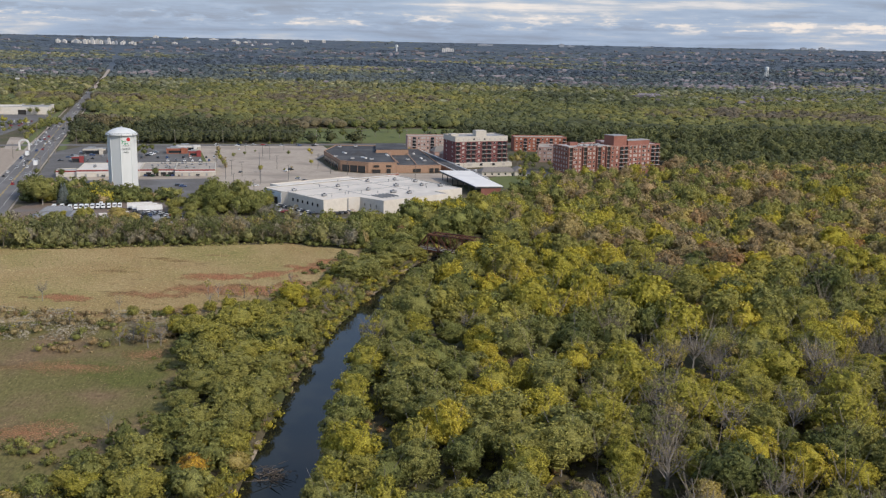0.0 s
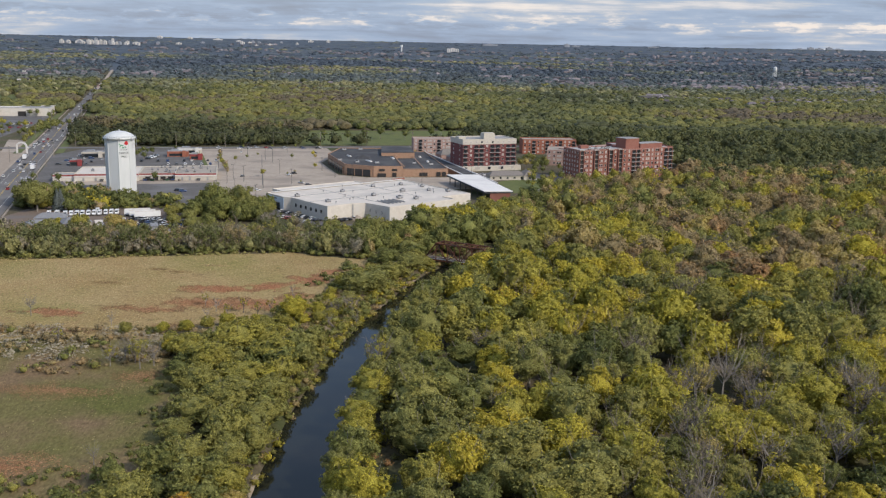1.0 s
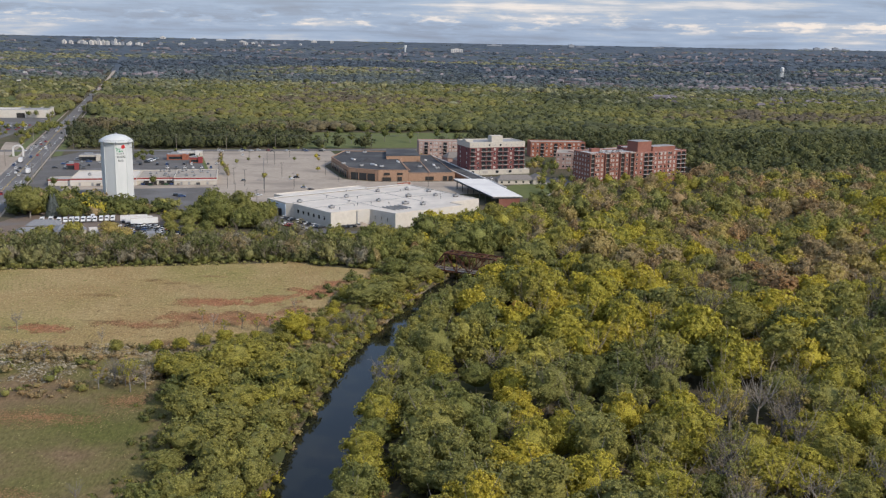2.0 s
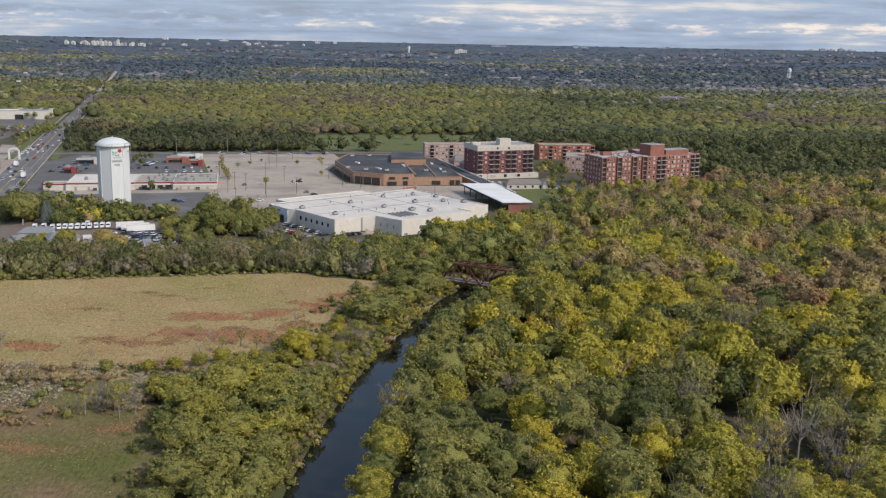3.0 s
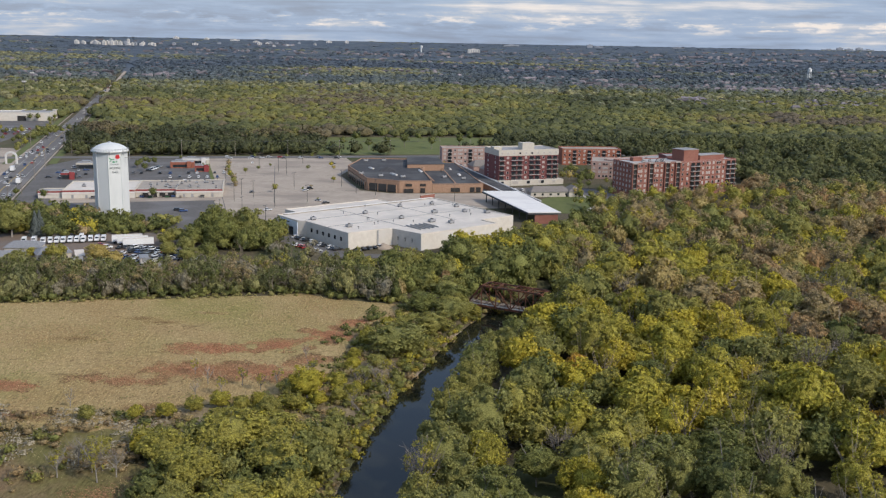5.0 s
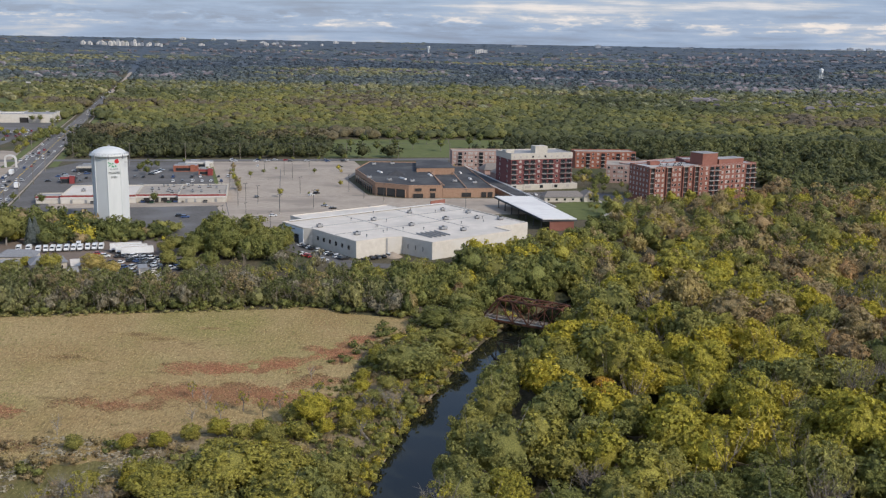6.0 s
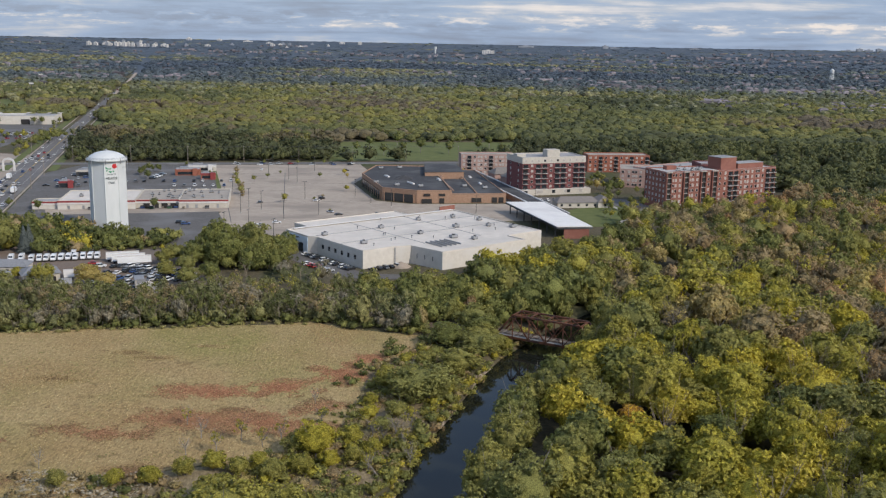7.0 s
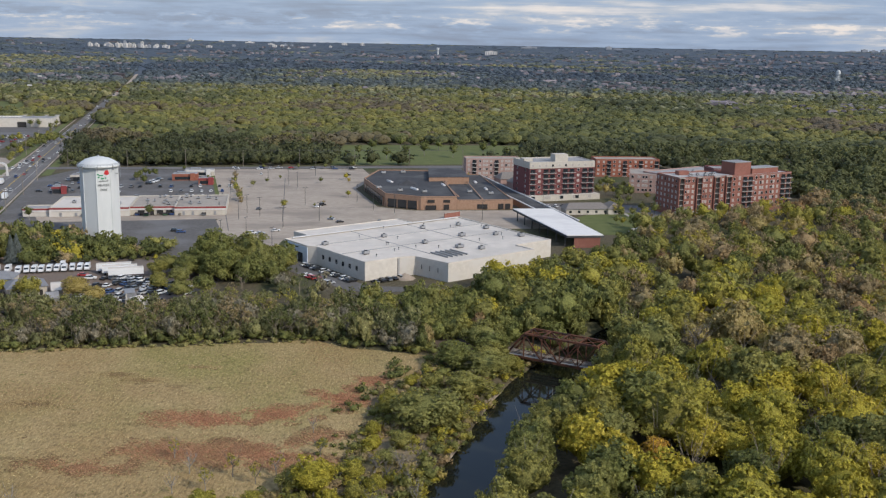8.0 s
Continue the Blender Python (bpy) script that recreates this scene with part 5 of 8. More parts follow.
# the wood behind the lots and beyond
far_pool = [dome_crown(1, 18, 0.28, 0.9, fuzz=0.4, core=0.88, flat=0.35) for _ in range(8)]
x, y = scatter(-1300, 1350, 700, 2150, 14.2)
x, y = x + rng.normal(0, 3.0, len(x)), y + rng.normal(0, 3.0, len(x))
ok = wooded(x, y) & seen(x, y, 120) & ((y > 900) | (x > 175) | ((x < -330) & (y > 1100)))
x, y = x[ok], y[ok]
# tints carry cloud shadow: front and east darker, a sunlit band farther back
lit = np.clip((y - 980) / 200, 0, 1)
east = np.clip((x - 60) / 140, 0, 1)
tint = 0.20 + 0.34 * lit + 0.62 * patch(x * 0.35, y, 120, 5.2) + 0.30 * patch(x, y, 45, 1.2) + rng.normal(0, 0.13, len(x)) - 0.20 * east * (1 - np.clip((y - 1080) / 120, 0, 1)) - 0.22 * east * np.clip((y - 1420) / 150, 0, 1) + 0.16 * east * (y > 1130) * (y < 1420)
# front rows get low tints, shade put into the leaf colour
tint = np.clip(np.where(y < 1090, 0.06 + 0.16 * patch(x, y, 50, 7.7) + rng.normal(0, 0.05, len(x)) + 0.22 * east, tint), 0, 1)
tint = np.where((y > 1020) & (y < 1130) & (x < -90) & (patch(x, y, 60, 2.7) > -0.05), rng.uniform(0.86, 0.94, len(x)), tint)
keep = rng.random(len(x)) > np.clip((y - 1450) / 700, 0, 1)
x, y, tint = x[keep], y[keep], tint[keep]
h = 12.0 + 4 * patch(x, y, 90, 3.9) + rng.uniform(-1.6, 1.6, len(x))
edge_pool = [bough_crown(6, 60, 0.28, 1.0, bough=0.46, core=0.62, fuzz=0.6) for _ in range(6)]
front = y < 1080
fx, fy = scatter(-350, -142, 900, 980, 7.5)
gap = fy - np.interp(fx, [p[0] for p in CROSS], [p[1] for p in CROSS])
ok = (gap > 14) & (gap < 44) & (fx > road_x(fy) + 20)
street_row = [(a, b, -0.3, rng.uniform(3.0, 5.0), rng.uniform(5, 10) * 0.64, float(np.clip(rng.normal(0.2, 0.12), 0, 0.5))) for a, b in zip(fx[ok], fy[ok])]
gathered("wood_edge", street_row + [(a, b, -0.04 * hh, hh * rng.uniform(0.46, 0.80), hh * 0.95 / 1.5, min(1, t + 0.04 * rng.normal())) for a, b, hh, t in zip(x[front], y[front], h[front], tint[front])], edge_pool, M_LEAF_FAR, "green edge of the wood behind the cross street, cloud shade in its tint", "woodland")
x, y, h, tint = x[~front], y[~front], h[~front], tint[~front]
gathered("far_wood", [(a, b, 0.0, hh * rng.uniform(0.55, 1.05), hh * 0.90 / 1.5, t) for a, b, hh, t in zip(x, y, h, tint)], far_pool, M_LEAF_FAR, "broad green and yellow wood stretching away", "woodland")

haze_pool = [dome_crown(0, 4, 0.5, 1.0, fuzz=0.2, core=0.92, flat=0.3) for _ in range(5)]
spots = []
for y0, y1, step, high in ((1500, 2150, 19, 11), (2150, 2700, 21, 10), (2700, 3400, 27, 9), (3400, 4200, 40, 7), (4200, 4900, 56, 6)):
    x, y = scatter(-0.55 * y1 - 60, 0.55 * y1, y0, y1, step)
    fade = np.clip((y - 1450) / 600, 0.15, 1)
    ok = seen(x, y, 100) & (np.abs(x - road_x(y)) > 11) & (rng.random(len(x)) < 0.9 * fade)
    x, y = x[ok], y[ok]
    z = land(x, y)
    # tint drops with distance, so painted haze deepens towards the horizon
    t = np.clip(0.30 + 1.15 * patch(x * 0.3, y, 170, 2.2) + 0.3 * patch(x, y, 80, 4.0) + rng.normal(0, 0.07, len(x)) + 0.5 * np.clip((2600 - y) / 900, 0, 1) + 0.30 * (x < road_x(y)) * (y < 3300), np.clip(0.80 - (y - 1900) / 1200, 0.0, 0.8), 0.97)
    r = rng.uniform(0.38, 0.66, len(x)) * min(step, 40)
    hh = rng.uniform(0.6, 1.15, len(x)) * high
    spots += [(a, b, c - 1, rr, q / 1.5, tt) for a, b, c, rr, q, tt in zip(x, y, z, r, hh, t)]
gathered("suburb_trees", spots, haze_pool, M_LEAF_HAZE, "distant tree-covered suburbs up to the horizon, coloured by haze", "woodland")

# beyond the last single crowns the land is one even cover of trees, haze painted into its colour
fx = np.linspace(-3200, 3200, 90)
fy = spread((2500, 4935, 70))
FX, FY = np.meshgrid(fx, fy)
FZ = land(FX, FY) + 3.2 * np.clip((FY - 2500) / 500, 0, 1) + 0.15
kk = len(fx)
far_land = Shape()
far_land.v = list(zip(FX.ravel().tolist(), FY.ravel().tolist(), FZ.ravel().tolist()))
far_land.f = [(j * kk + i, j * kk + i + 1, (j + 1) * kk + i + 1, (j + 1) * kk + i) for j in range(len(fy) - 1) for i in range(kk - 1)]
solid("backdrop", far_land, M_FAR_LAND, "far wooded plain up to the horizon, haze blue in its colour", "far land", smooth=True)

# shrubs on the meadow's edges and in the brushy corner
shrub_pool = [dome_crown(0, 40, 0.29, 0.9, 0.12) for _ in range(5)]
spots = []
x, y = scatter(-200, -20, 180, 480, 3.6)
gap = patch(x, y, 9, 4.4)
near_edge = np.abs(river_gap(x, y)) < HALF + 6
brush = ((y > 300) & (y < 348) & (x < -84)) & (gap + 0.5 * patch(x, y, 21, 1.1) > 0.02) | ((y < 236)) & (gap > -0.25) | (y > 440) & (y < 486) & (x < -36) & (gap > -0.7) & ~inside(MEADOW, x, y) & inside(MEADOW, x, y - 9)
margin = inside(MEADOW, x, y) & ~inside(MEADOW, x + 9, y) & (gap > 0)
ok = (brush | margin | near_edge & (gap > -0.1)) & (np.abs(river_gap(x, y)) > HALF + 1.5) & seen(x, y)
for a, b in zip(x[ok], y[ok]):
    grey = 300 < b < 348 and a < -84
    edge_row = b > 440
    r = rng.uniform(0.8, 2.8) if grey else rng.uniform(1.6, 3.2) if edge_row else rng.uniform(0.9, 2.3)
    spots.append((a, b, -0.2, r, r * rng.uniform(0.6, 1.0), rng.uniform(0.84, 0.90) if grey and rng.random() < 0.75 else rng.uniform(0.05, 0.45) if edge_row else rng.uniform(0.1, 0.5)))
for side in (-1, 1):
    for y0 in np.arange(184, 474, 1.5):
        for _ in range(2):
            yy = y0 + rng.uniform(-1, 1)
            off = HALF + rng.uniform(-0.6, 5.0)
            slope = float(river_x(yy + 3) - river_x(yy - 3)) / 6
            a = float(river_x(yy)) + side * off * math.hypot(1, slope)
            if noise.noise((a * 0.12, yy * 0.12, 2.0)) < -0.22 or (abs(yy - 458) < 4 and side > 0):
                continue
            r = rng.uniform(0.7, 2.2)
            spots.append((a, yy, float(land(a, yy)) - 0.1, r, r * rng.uniform(0.7, 1.2), float(np.clip(rng.normal(0.5, 0.18), 0, 0.92))))
none = (np.zeros((0, 3)), np.zeros((0, 3), int), np.zeros((0, 3)))
litter_pool = [dome_crown(0, 22, 0.34, 0.8, 0.3)[:2] + none for _ in range(5)]
litter = []
x, y = scatter(-240, -88, 314, 352, 2.0)
ok = (patch(x, y, 16, 5.5) + 0.5 * patch(x, y, 5, 2.5) > -0.06) & seen(x, y)
for a, b in zip(x[ok], y[ok]):
    r = rng.uniform(0.5, 1.5)
    litter.append((a, b, 0.02, r * 1.3, r * rng.uniform(0.35, 0.8), rng.uniform(0.79, 0.90)))
gathered("dead_brush", litter, litter_pool, M_DEAD, "grey tangle of dead brush in the meadow", "dead brush")
gathered("shrubs", spots, shrub_pool, M_LEAF, "low shrubs and brush at the meadow's edge", "shrubs")

spots = []
x, y = scatter(-120, 190, 172, 300, 4.6)
ok = wooded(x, y) & seen(x, y)
for a, b in zip(x[ok], y[ok]):
    r = rng.uniform(1.0, 2.6)
    spots.append((a, b, -0.2, r, r * rng.uniform(0.6, 1.1), float(np.clip(rng.normal(0.5, 0.22), 0, 0.93))))
x, y = scatter(-112, 4, 296, 472, 3.1)
ok = ~inside(MEADOW, x, y) & (river_gap(x, y) < -half_width(y) - 0.6) & (river_gap(x, y) > -48) & (rng.random(len(x)) < 0.75)
for a, b in zip(x[ok], y[ok]):
    r = rng.uniform(1.1, 3.0) if b > 335 else rng.uniform(0.9, 2.3)
    spots.append((a, b, float(land(a, b)) - 0.2, r, r * rng.uniform(0.5, 1.0), rng.uniform(0.79, 0.90) if rng.random() < 0.35 else rng.uniform(0.3, 0.66)))
gathered("undergrowth", spots, shrub_pool, M_LEAF, "low tangled undergrowth beneath the trees", "undergrowth")


def tufts(name, x, y, tall, tint, label, cat):
    """Standing grass: thin leaning blades, a few hands wide."""
    n = len(x)
    base = np.stack([x, y, land(x, y) + 0.10], 1)
    tip = base + np.stack([rng.normal(0.1, 0.3, n) * tall, rng.normal(0, 0.3, n) * tall, tall], 1)
    a = rng.uniform(-0.7, 0.7, n)
    w = rng.uniform(0.14, 0.36, n) * np.where(tint > 0.66, 1.7, 1.0)
    foot = np.stack([np.cos(a) * w, np.sin(a) * w, np.zeros(n)], 1)
    nn = np.stack([rng.normal(0, 0.25, n), rng.normal(0, 0.25, n) - 0.2, np.full(n, 0.95)], 1)
    nn /= np.linalg.norm(nn, axis=1)[:, None]
    me = tri_mesh(name, np.stack([base - foot, base + foot, tip], 1), M_TUFT, tint, None, nn)
    return tagged(new(name, me), label, cat, kind="stuff")


M_TUFT = leaf_mat("meadow_stalks", [(0.0, (0.17, 0.185, 0.06)), (0.2, (0.32, 0.29, 0.12)), (0.4, (0.52, 0.42, 0.22)), (0.55, (0.45, 0.34, 0.17)), (0.7, (0.24, 0.16, 0.09)), (0.82, (0.42, 0.25, 0.14)), (1.0, (0.44, 0.215, 0.125))], vary=0.16, relief=0.3)
# patches of red autumn grass and of dark stalks: x, y, half widths, colour
RUST = [(-57.5, 423, 9, 8, 1), (-50, 437, 7, 7, 1), (-73, 410, 9, 5.5, 1), (-92, 405, 13, 5.5, 1), (-92, 384, 19, 7, 0.9), (-72, 384, 14, 8, 0.95), (-58, 377, 8, 6, 0.9), (-143, 367, 12, 4.5, 0.95), (-112, 374, 14, 5, 0.86), (-126, 437, 6, 3.0, 0.64),
        (-117, 433, 7, 2.4, 0.64), (-104, 446, 5, 2.0, 0.62), (-112, 287, 17, 6, 0.82), (-92, 300, 8, 6, 0.82), (-105, 236, 18, 7, 0.9), (-140, 412, 8, 3, 0.64), (-60, 395, 7, 6, 0.86), (-132, 345, 14, 4, 0.74), (-95, 352, 10, 4, 0.74)]
xs, yy, tt = [], [], []
for cx, cy, rx, ry, shade in RUST:
    n = int(rx * ry * 66)
    d, g = rng.uniform(0, 1, n) ** 0.7 * 1.5, rng.uniform(0, 6.283, n)
    px, py = cx + np.cos(g) * d * rx, cy + np.sin(g) * d * ry
    k = (d + rng.normal(0, 0.22, n) < 1.0 + 1.2 * patch(px, py, 6, 2.7)) & inside(MEADOW, px, py)
    xs.append(px[k])
    yy.append(py[k])
    tt.append(np.clip(shade - 0.12 * d[k] ** 2 + rng.normal(0, 0.05, k.sum()), 0.5, 1.0))
n = 56000
x, y = rng.uniform(-230, -36, n), rng.uniform(224, 474, n)
ok = inside(MEADOW, x, y) & seen(x, y) & ((y > 335) | (rng.random(n) < 0.35))
x, y = x[ok], y[ok]
t = np.clip(0.42 + 0.30 * patch(x, y, 16, 4.2) + 0.18 * patch(x, y, 4, 1.9) + rng.normal(0, 0.07, len(x)) - 0.10 * np.clip((-120 - x) / 40, 0, 1) - 0.2 * (y < 335), 0, 0.68)
green = (patch(x, y, 6, 2.7) > 0.40) & (patch(x, y, 22, 6.1) > 0.05)
t = np.where(green, rng.uniform(0.02, 0.18, len(x)), t)
x, y, t = np.concatenate(xs + [x]), np.concatenate(yy + [y]), np.concatenate(tt + [t])
tufts("meadow_grass", x, y, rng.uniform(0.10, 0.34, len(x)), t, "standing tan, green and rust-red autumn grass", "grass")

# the wood goes on behind the start
x, y = scatter(-150, 150, -120, 172, 10.2)
ok = wooded(x, y) & (y < 170) & ((x > -75) | (y < 60))
x, y = x[ok], y[ok]
h = rng.uniform(9, 14.5, len(x)) * np.where(x < river_x(y), 0.7, 1.0)
gathered("rear_woodland", [(p, q, float(land(p, q)) + k * 0.1, k * rng.uniform(0.46, 0.64), k * 0.85 / 1.5, t) for p, q, k, t in zip(x, y, h, hue(x, y))], edge_pool, M_LEAF, "autumn crowns of the river wood farther back", "woodland")

# ---- the white warehouse ----
def turned(ox, oy, deg):
    """Plan coordinates along a building's own axes."""
    c, s = math.cos(radians(deg)), math.sin(radians(deg))
    return lambda u, v: (ox + u * c - v * s, oy + u * s + v * c)


WH = turned(-68, 560, 41)


def roof_unit(x, y, z, sx, sy, sz, turn):
    ob = thing("roof_unit", "grey metal air-conditioning unit on the flat roof", "roof unit", "roof units", (x, y, z), turn)
    part("casing", Shape().box(0, 0, 0.35, sx, sy, sz, 0, 0.06), M_METAL, ob)
    part("curb", Shape().box(0, 0, 0, sx * 0.85, sy * 0.85, 0.35), M_DARK, ob)
    part("fan_cowl", Shape().tube((0, 0, sz + 0.35), (0, 0, sz + 0.65), min(sx, sy) * 0.33, min(sx, sy) * 0.30, 8), M_DARK, ob)
    return ob


def warehouse():
    ob = thing("warehouse", "large white flat-roofed warehouse with stepped walls", "warehouse")
    main = [WH(0, 0), WH(17, 0), WH(24, -2.5), WH(27, -21), WH(76, -21), WH(76, -9), WH(98, -9), WH(100, 61), WH(-2.5, 61), WH(-2.5, 41), WH(0, 37)]
    part("wall", Shape().prism(main, -0.3, 7.6), M_WHITE_WALL, ob)
    part("roof", Shape().prism(main, 7.6, 7.75), M_WHITE_ROOF, ob, "bright white roof membrane")
    part("parapet", Shape().wall_ring(main, 7.75, 8.2, 0.5), M_WHITE_ROOF, ob)
    annex = [WH(14, 61.3), WH(76, 61.3), WH(76, 81), WH(14, 81)]
    part("annex_wall", Shape().prism(annex, -0.3, 6.2), M_WHITE_WALL, ob)
    part("annex_roof", Shape().prism(annex, 6.2, 6.35), M_WHITE_ROOF, ob)
    part("annex_parapet", Shape().wall_ring(annex, 6.35, 6.7, 0.4), M_WHITE_ROOF, ob)
    x, y = WH(-2.62, 50)
    part("front_panel", Shape().box(x, y, 0, 18, 0.2, 7.4, 131), M_BLUE_WALL, ob, "pale blue front panel")
    x, y = WH(-2.8, 53)
    part("sign_band", Shape().box(x, y, 6.2, 9, 0.15, 0.5, 131), M_DARK, ob, "dark blank sign band")
    x, y = WH(-2.8, 47)
    part("door", Shape().box(x, y, 0.1, 4, 0.2, 4.2, 131), M_GLASS, ob, "dark glazed entrance")
    pane = Shape().box(0, 0, 0, 1.5, 0.18, 1.9).mesh("window", M_GLASS)
    for i in range(6):
        for at in ((WH(-0.05, 6 + i * 5.2), 131, 3.4),):
            w = part("window", pane, None, ob)
            w.matrix_basis = pose(at[0][0], at[0][1], at[2], 0, 0, at[1])
    for i in range(3):
        x, y = WH(24.6 + i * 0.75, -6 - i * 4.6)
        w = part("window", pane, None, ob)
        w.matrix_basis = pose(x, y, 3.2, 0, 0, 100)
    x, y = WH(16.9, -0.1)
    part("downpipe", Shape().box(x, y, 0, 0.9, 0.5, 7.6, 41), M_GREY_ROOF, ob)
    for v in (20, 41):
        a, b = WH(2, v), WH(97, v)
        part("roof_seam", Shape().beam((*a, 7.83), (*b, 7.83), 0.5, 0.16), M_GREY_ROOF, ob)
    a, b = WH(1, 60.2), WH(99, 60.2)
    part("ridge_cap", Shape().beam((*a, 8.3), (*b, 8.3), 1.3, 0.3), M_TRIM, ob)
    for u in (33, 66):
        a, b = WH(u, -1), WH(u, 60)
        part("roof_seam", Shape().beam((*a, 7.81), (*b, 7.81), 0.4, 0.12), M_GREY_ROOF, ob)
    for u, v, s in ((6, 40, 2.6), (10, 14, 2.8), (38, 40, 2.4), (45, 18, 2.4), (66, 47, 2.2), (70, 22, 3.0), (86, 44, 2.2), (85, 15, 2.2), (92, 30, 2.6), (93, 6, 3.0), (52, 2, 3.4), (58, -6, 2.6)):
        x, y = WH(u, v)
        roof_unit(x, y, 7.75, s * 1.05, s * 0.75, 1.15, 41 + rng.uniform(-3, 3))
    for i in range(16):
        x, y = WH(rng.uniform(4, 96), rng.uniform(2, 58))
        vent = thing("roof_vent", "small dark roof vent pipe", "roof vent", "roof vents", (x, y, 7.75))
        part("pipe", Shape().tube((0, 0, 0), (0, 0, 1.0), 0.22, 0.22, 6), M_METAL, vent)
        part("cap", Shape().tube((0, 0, 1.0), (0, 0, 1.25), 0.40, 0.25, 6), M_DARK, vent)
    for i in range(5):
        x, y = WH(34 + i * 2.7, -6)
        part("pipe_rack", Shape().box(x, y, 7.8, 0.3, 12, 0.7, 41), M_METAL, ob)
    return ob


warehouse()

# ---- the tan brick hall ----
def brick_hall():
    ob = thing("brick_hall", "low orange-tan brick hall with a dark flat roof", "hall")
    main = [(-98, 811), (-78, 748), (-56, 738), (-35, 741), (-44, 800), (-36, 858), (-93, 856)]
    part("wall", Shape().prism(main, -0.3, 7.4), M_TAN_BRICK, ob)
    part("roof", Shape().prism(main, 7.4, 7.5), M_DARK_ROOF, ob, "dark grey roof")
    part("parapet", Shape().wall_ring(main, 7.5, 8.1, 0.5), M_TAN_BRICK, ob)
    low = [(-34.9, 741.5), (-2, 748), (-22, 858), (-35.8, 858), (-43.8, 800)]
    part("wing_wall", Shape().prism(low, -0.3, 5.4), M_TAN_BRICK, ob)
    part("wing_roof", Shape().prism(low, 5.4, 5.5), M_DARK_ROOF, ob)
    part("wing_parapet", Shape().wall_ring(low, 5.5, 6.0, 0.5), M_TAN_BRICK, ob)
    part("raised_block", Shape().prism([(-55, 806), (-29, 812), (-35.9, 857.5), (-58, 854)], 5.5, 10.0), M_TAN_BRICK, ob)
    part("raised_roof", Shape().prism([(-55.2, 805.8), (-28.8, 811.8), (-35.7, 857.7), (-58.2, 854.2)], 10.0, 10.2), M_DARK_ROOF, ob)
    # dark glazed fronts set in brick frames
    for (ax, ay), (bx, by) in (((-96.6, 805), (-79.5, 751)), ((-76.5, 747), (-58, 738.6))):
        d = math.degrees(math.atan2(by - ay, bx - ax))
        L = math.dist((ax, ay), (bx, by))
        part("glazed_front", Shape().box((ax + bx) / 2, (ay + by) / 2, 0.1, L, 0.8, 5.0, d), M_GLASS, ob, "dark glazed front")
        n = int(L / 6)
        for i in range(n + 1):
            f = i / n
            part("pillar", Shape().box(ax + (bx - ax) * f, ay + (by - ay) * f, 0, 0.45, 1.1, 5.2, d), M_TAN_BRICK, ob)
    for x, y, z, w, h in ((-50, 738.6, 4.4, 4, 1.6), (-50, 738.4, 0.2, 6, 2.6), (-41, 740.2, 4.4, 4, 1.6), (-41, 740, 0.2, 3, 3), (-20, 744.3, 0.6, 6, 2.6), (-9, 746.4, 0.3, 3, 3.2), (-5, 747.2, 0.3, 3, 3.2)):
        part("opening", Shape().box(x, y, z, w, 0.5, h, 9 if x > -34 else 8), M_DARK, ob, "dark opening")
    for x, y, w, t in ((-80, 800, 7, -62), (-62, 770, 9, -60), (-45, 790, 8, -75), (-18, 790, 6, -78), (-25, 820, 6, -78)):
        part("skylight", Shape().box(x, y, 7.5 if x < -40 else 5.5, w, 1.6, 0.8, t, 0.2), M_TRIM, ob, "pale skylight")
    s = Shape()
    s.add([(-74, 786, 7.5), (-62, 786, 7.5), (-62, 797, 7.5), (-74, 797, 7.5), (-68, 791.5, 10.2)], [(0, 1, 4), (1, 2, 4), (2, 3, 4), (3, 0, 4)])
    part("pyramid_skylight", s, M_DARK_ROOF, ob, "pyramid skylight")
    a = Shape()
    for p, q in (((-34, 742.5), (-54, 850)), ((-20, 747), (-36, 848))):
        a.beam((*p, 7.7 if p[0] < -30 else 5.9), (*q, 7.9), 0.6, 0.4)
    part("roof_rib", a, M_TAN_BRICK, ob)
    for x, y in ((-84, 770), (-70, 760), (-55, 757), (-88, 840), (-75, 845), (-15, 770), (-28, 775)):
        roof_unit(x, y, 7.5 if x < -36 else 5.5, 3, 2, 1.2, 20)
    return ob


brick_hall()


def canopy():
    ob = thing("platform_canopy", "long white metal canopy roof on dark posts", "canopy")
    c = [(-3, 713), (19, 716), (39, 641), (21, 638)]
    part("roof", Shape().prism(c, 6.0, 6.35), M_CANOPY, ob)
    part("fascia", Shape().wall_ring([(-3.2, 713), (21, 637.6), (39.3, 641), (19.2, 716.2)], 5.1, 6.0, 0.4), M_DARK_ROOF, ob, "dark fascia")
    part("end_wall", Shape().box(31, 640.3, 0, 13, 0.8, 5.2, 10), M_RED_BRICK, ob, "brick end wall")
    post = Shape().box(0, 0, 0, 0.6, 0.6, 5.2).mesh("post", M_RAIL)
    for i in range(7):
        for x, y in ((-0.5 + 21 * i / 6, 708 - 66 * i / 6), (18 + 18 * i / 6, 710 - 64 * i / 6)):
            p = part("post", post, None, ob)
            p.location = (x, y, 0.05)
    return ob


canopy()


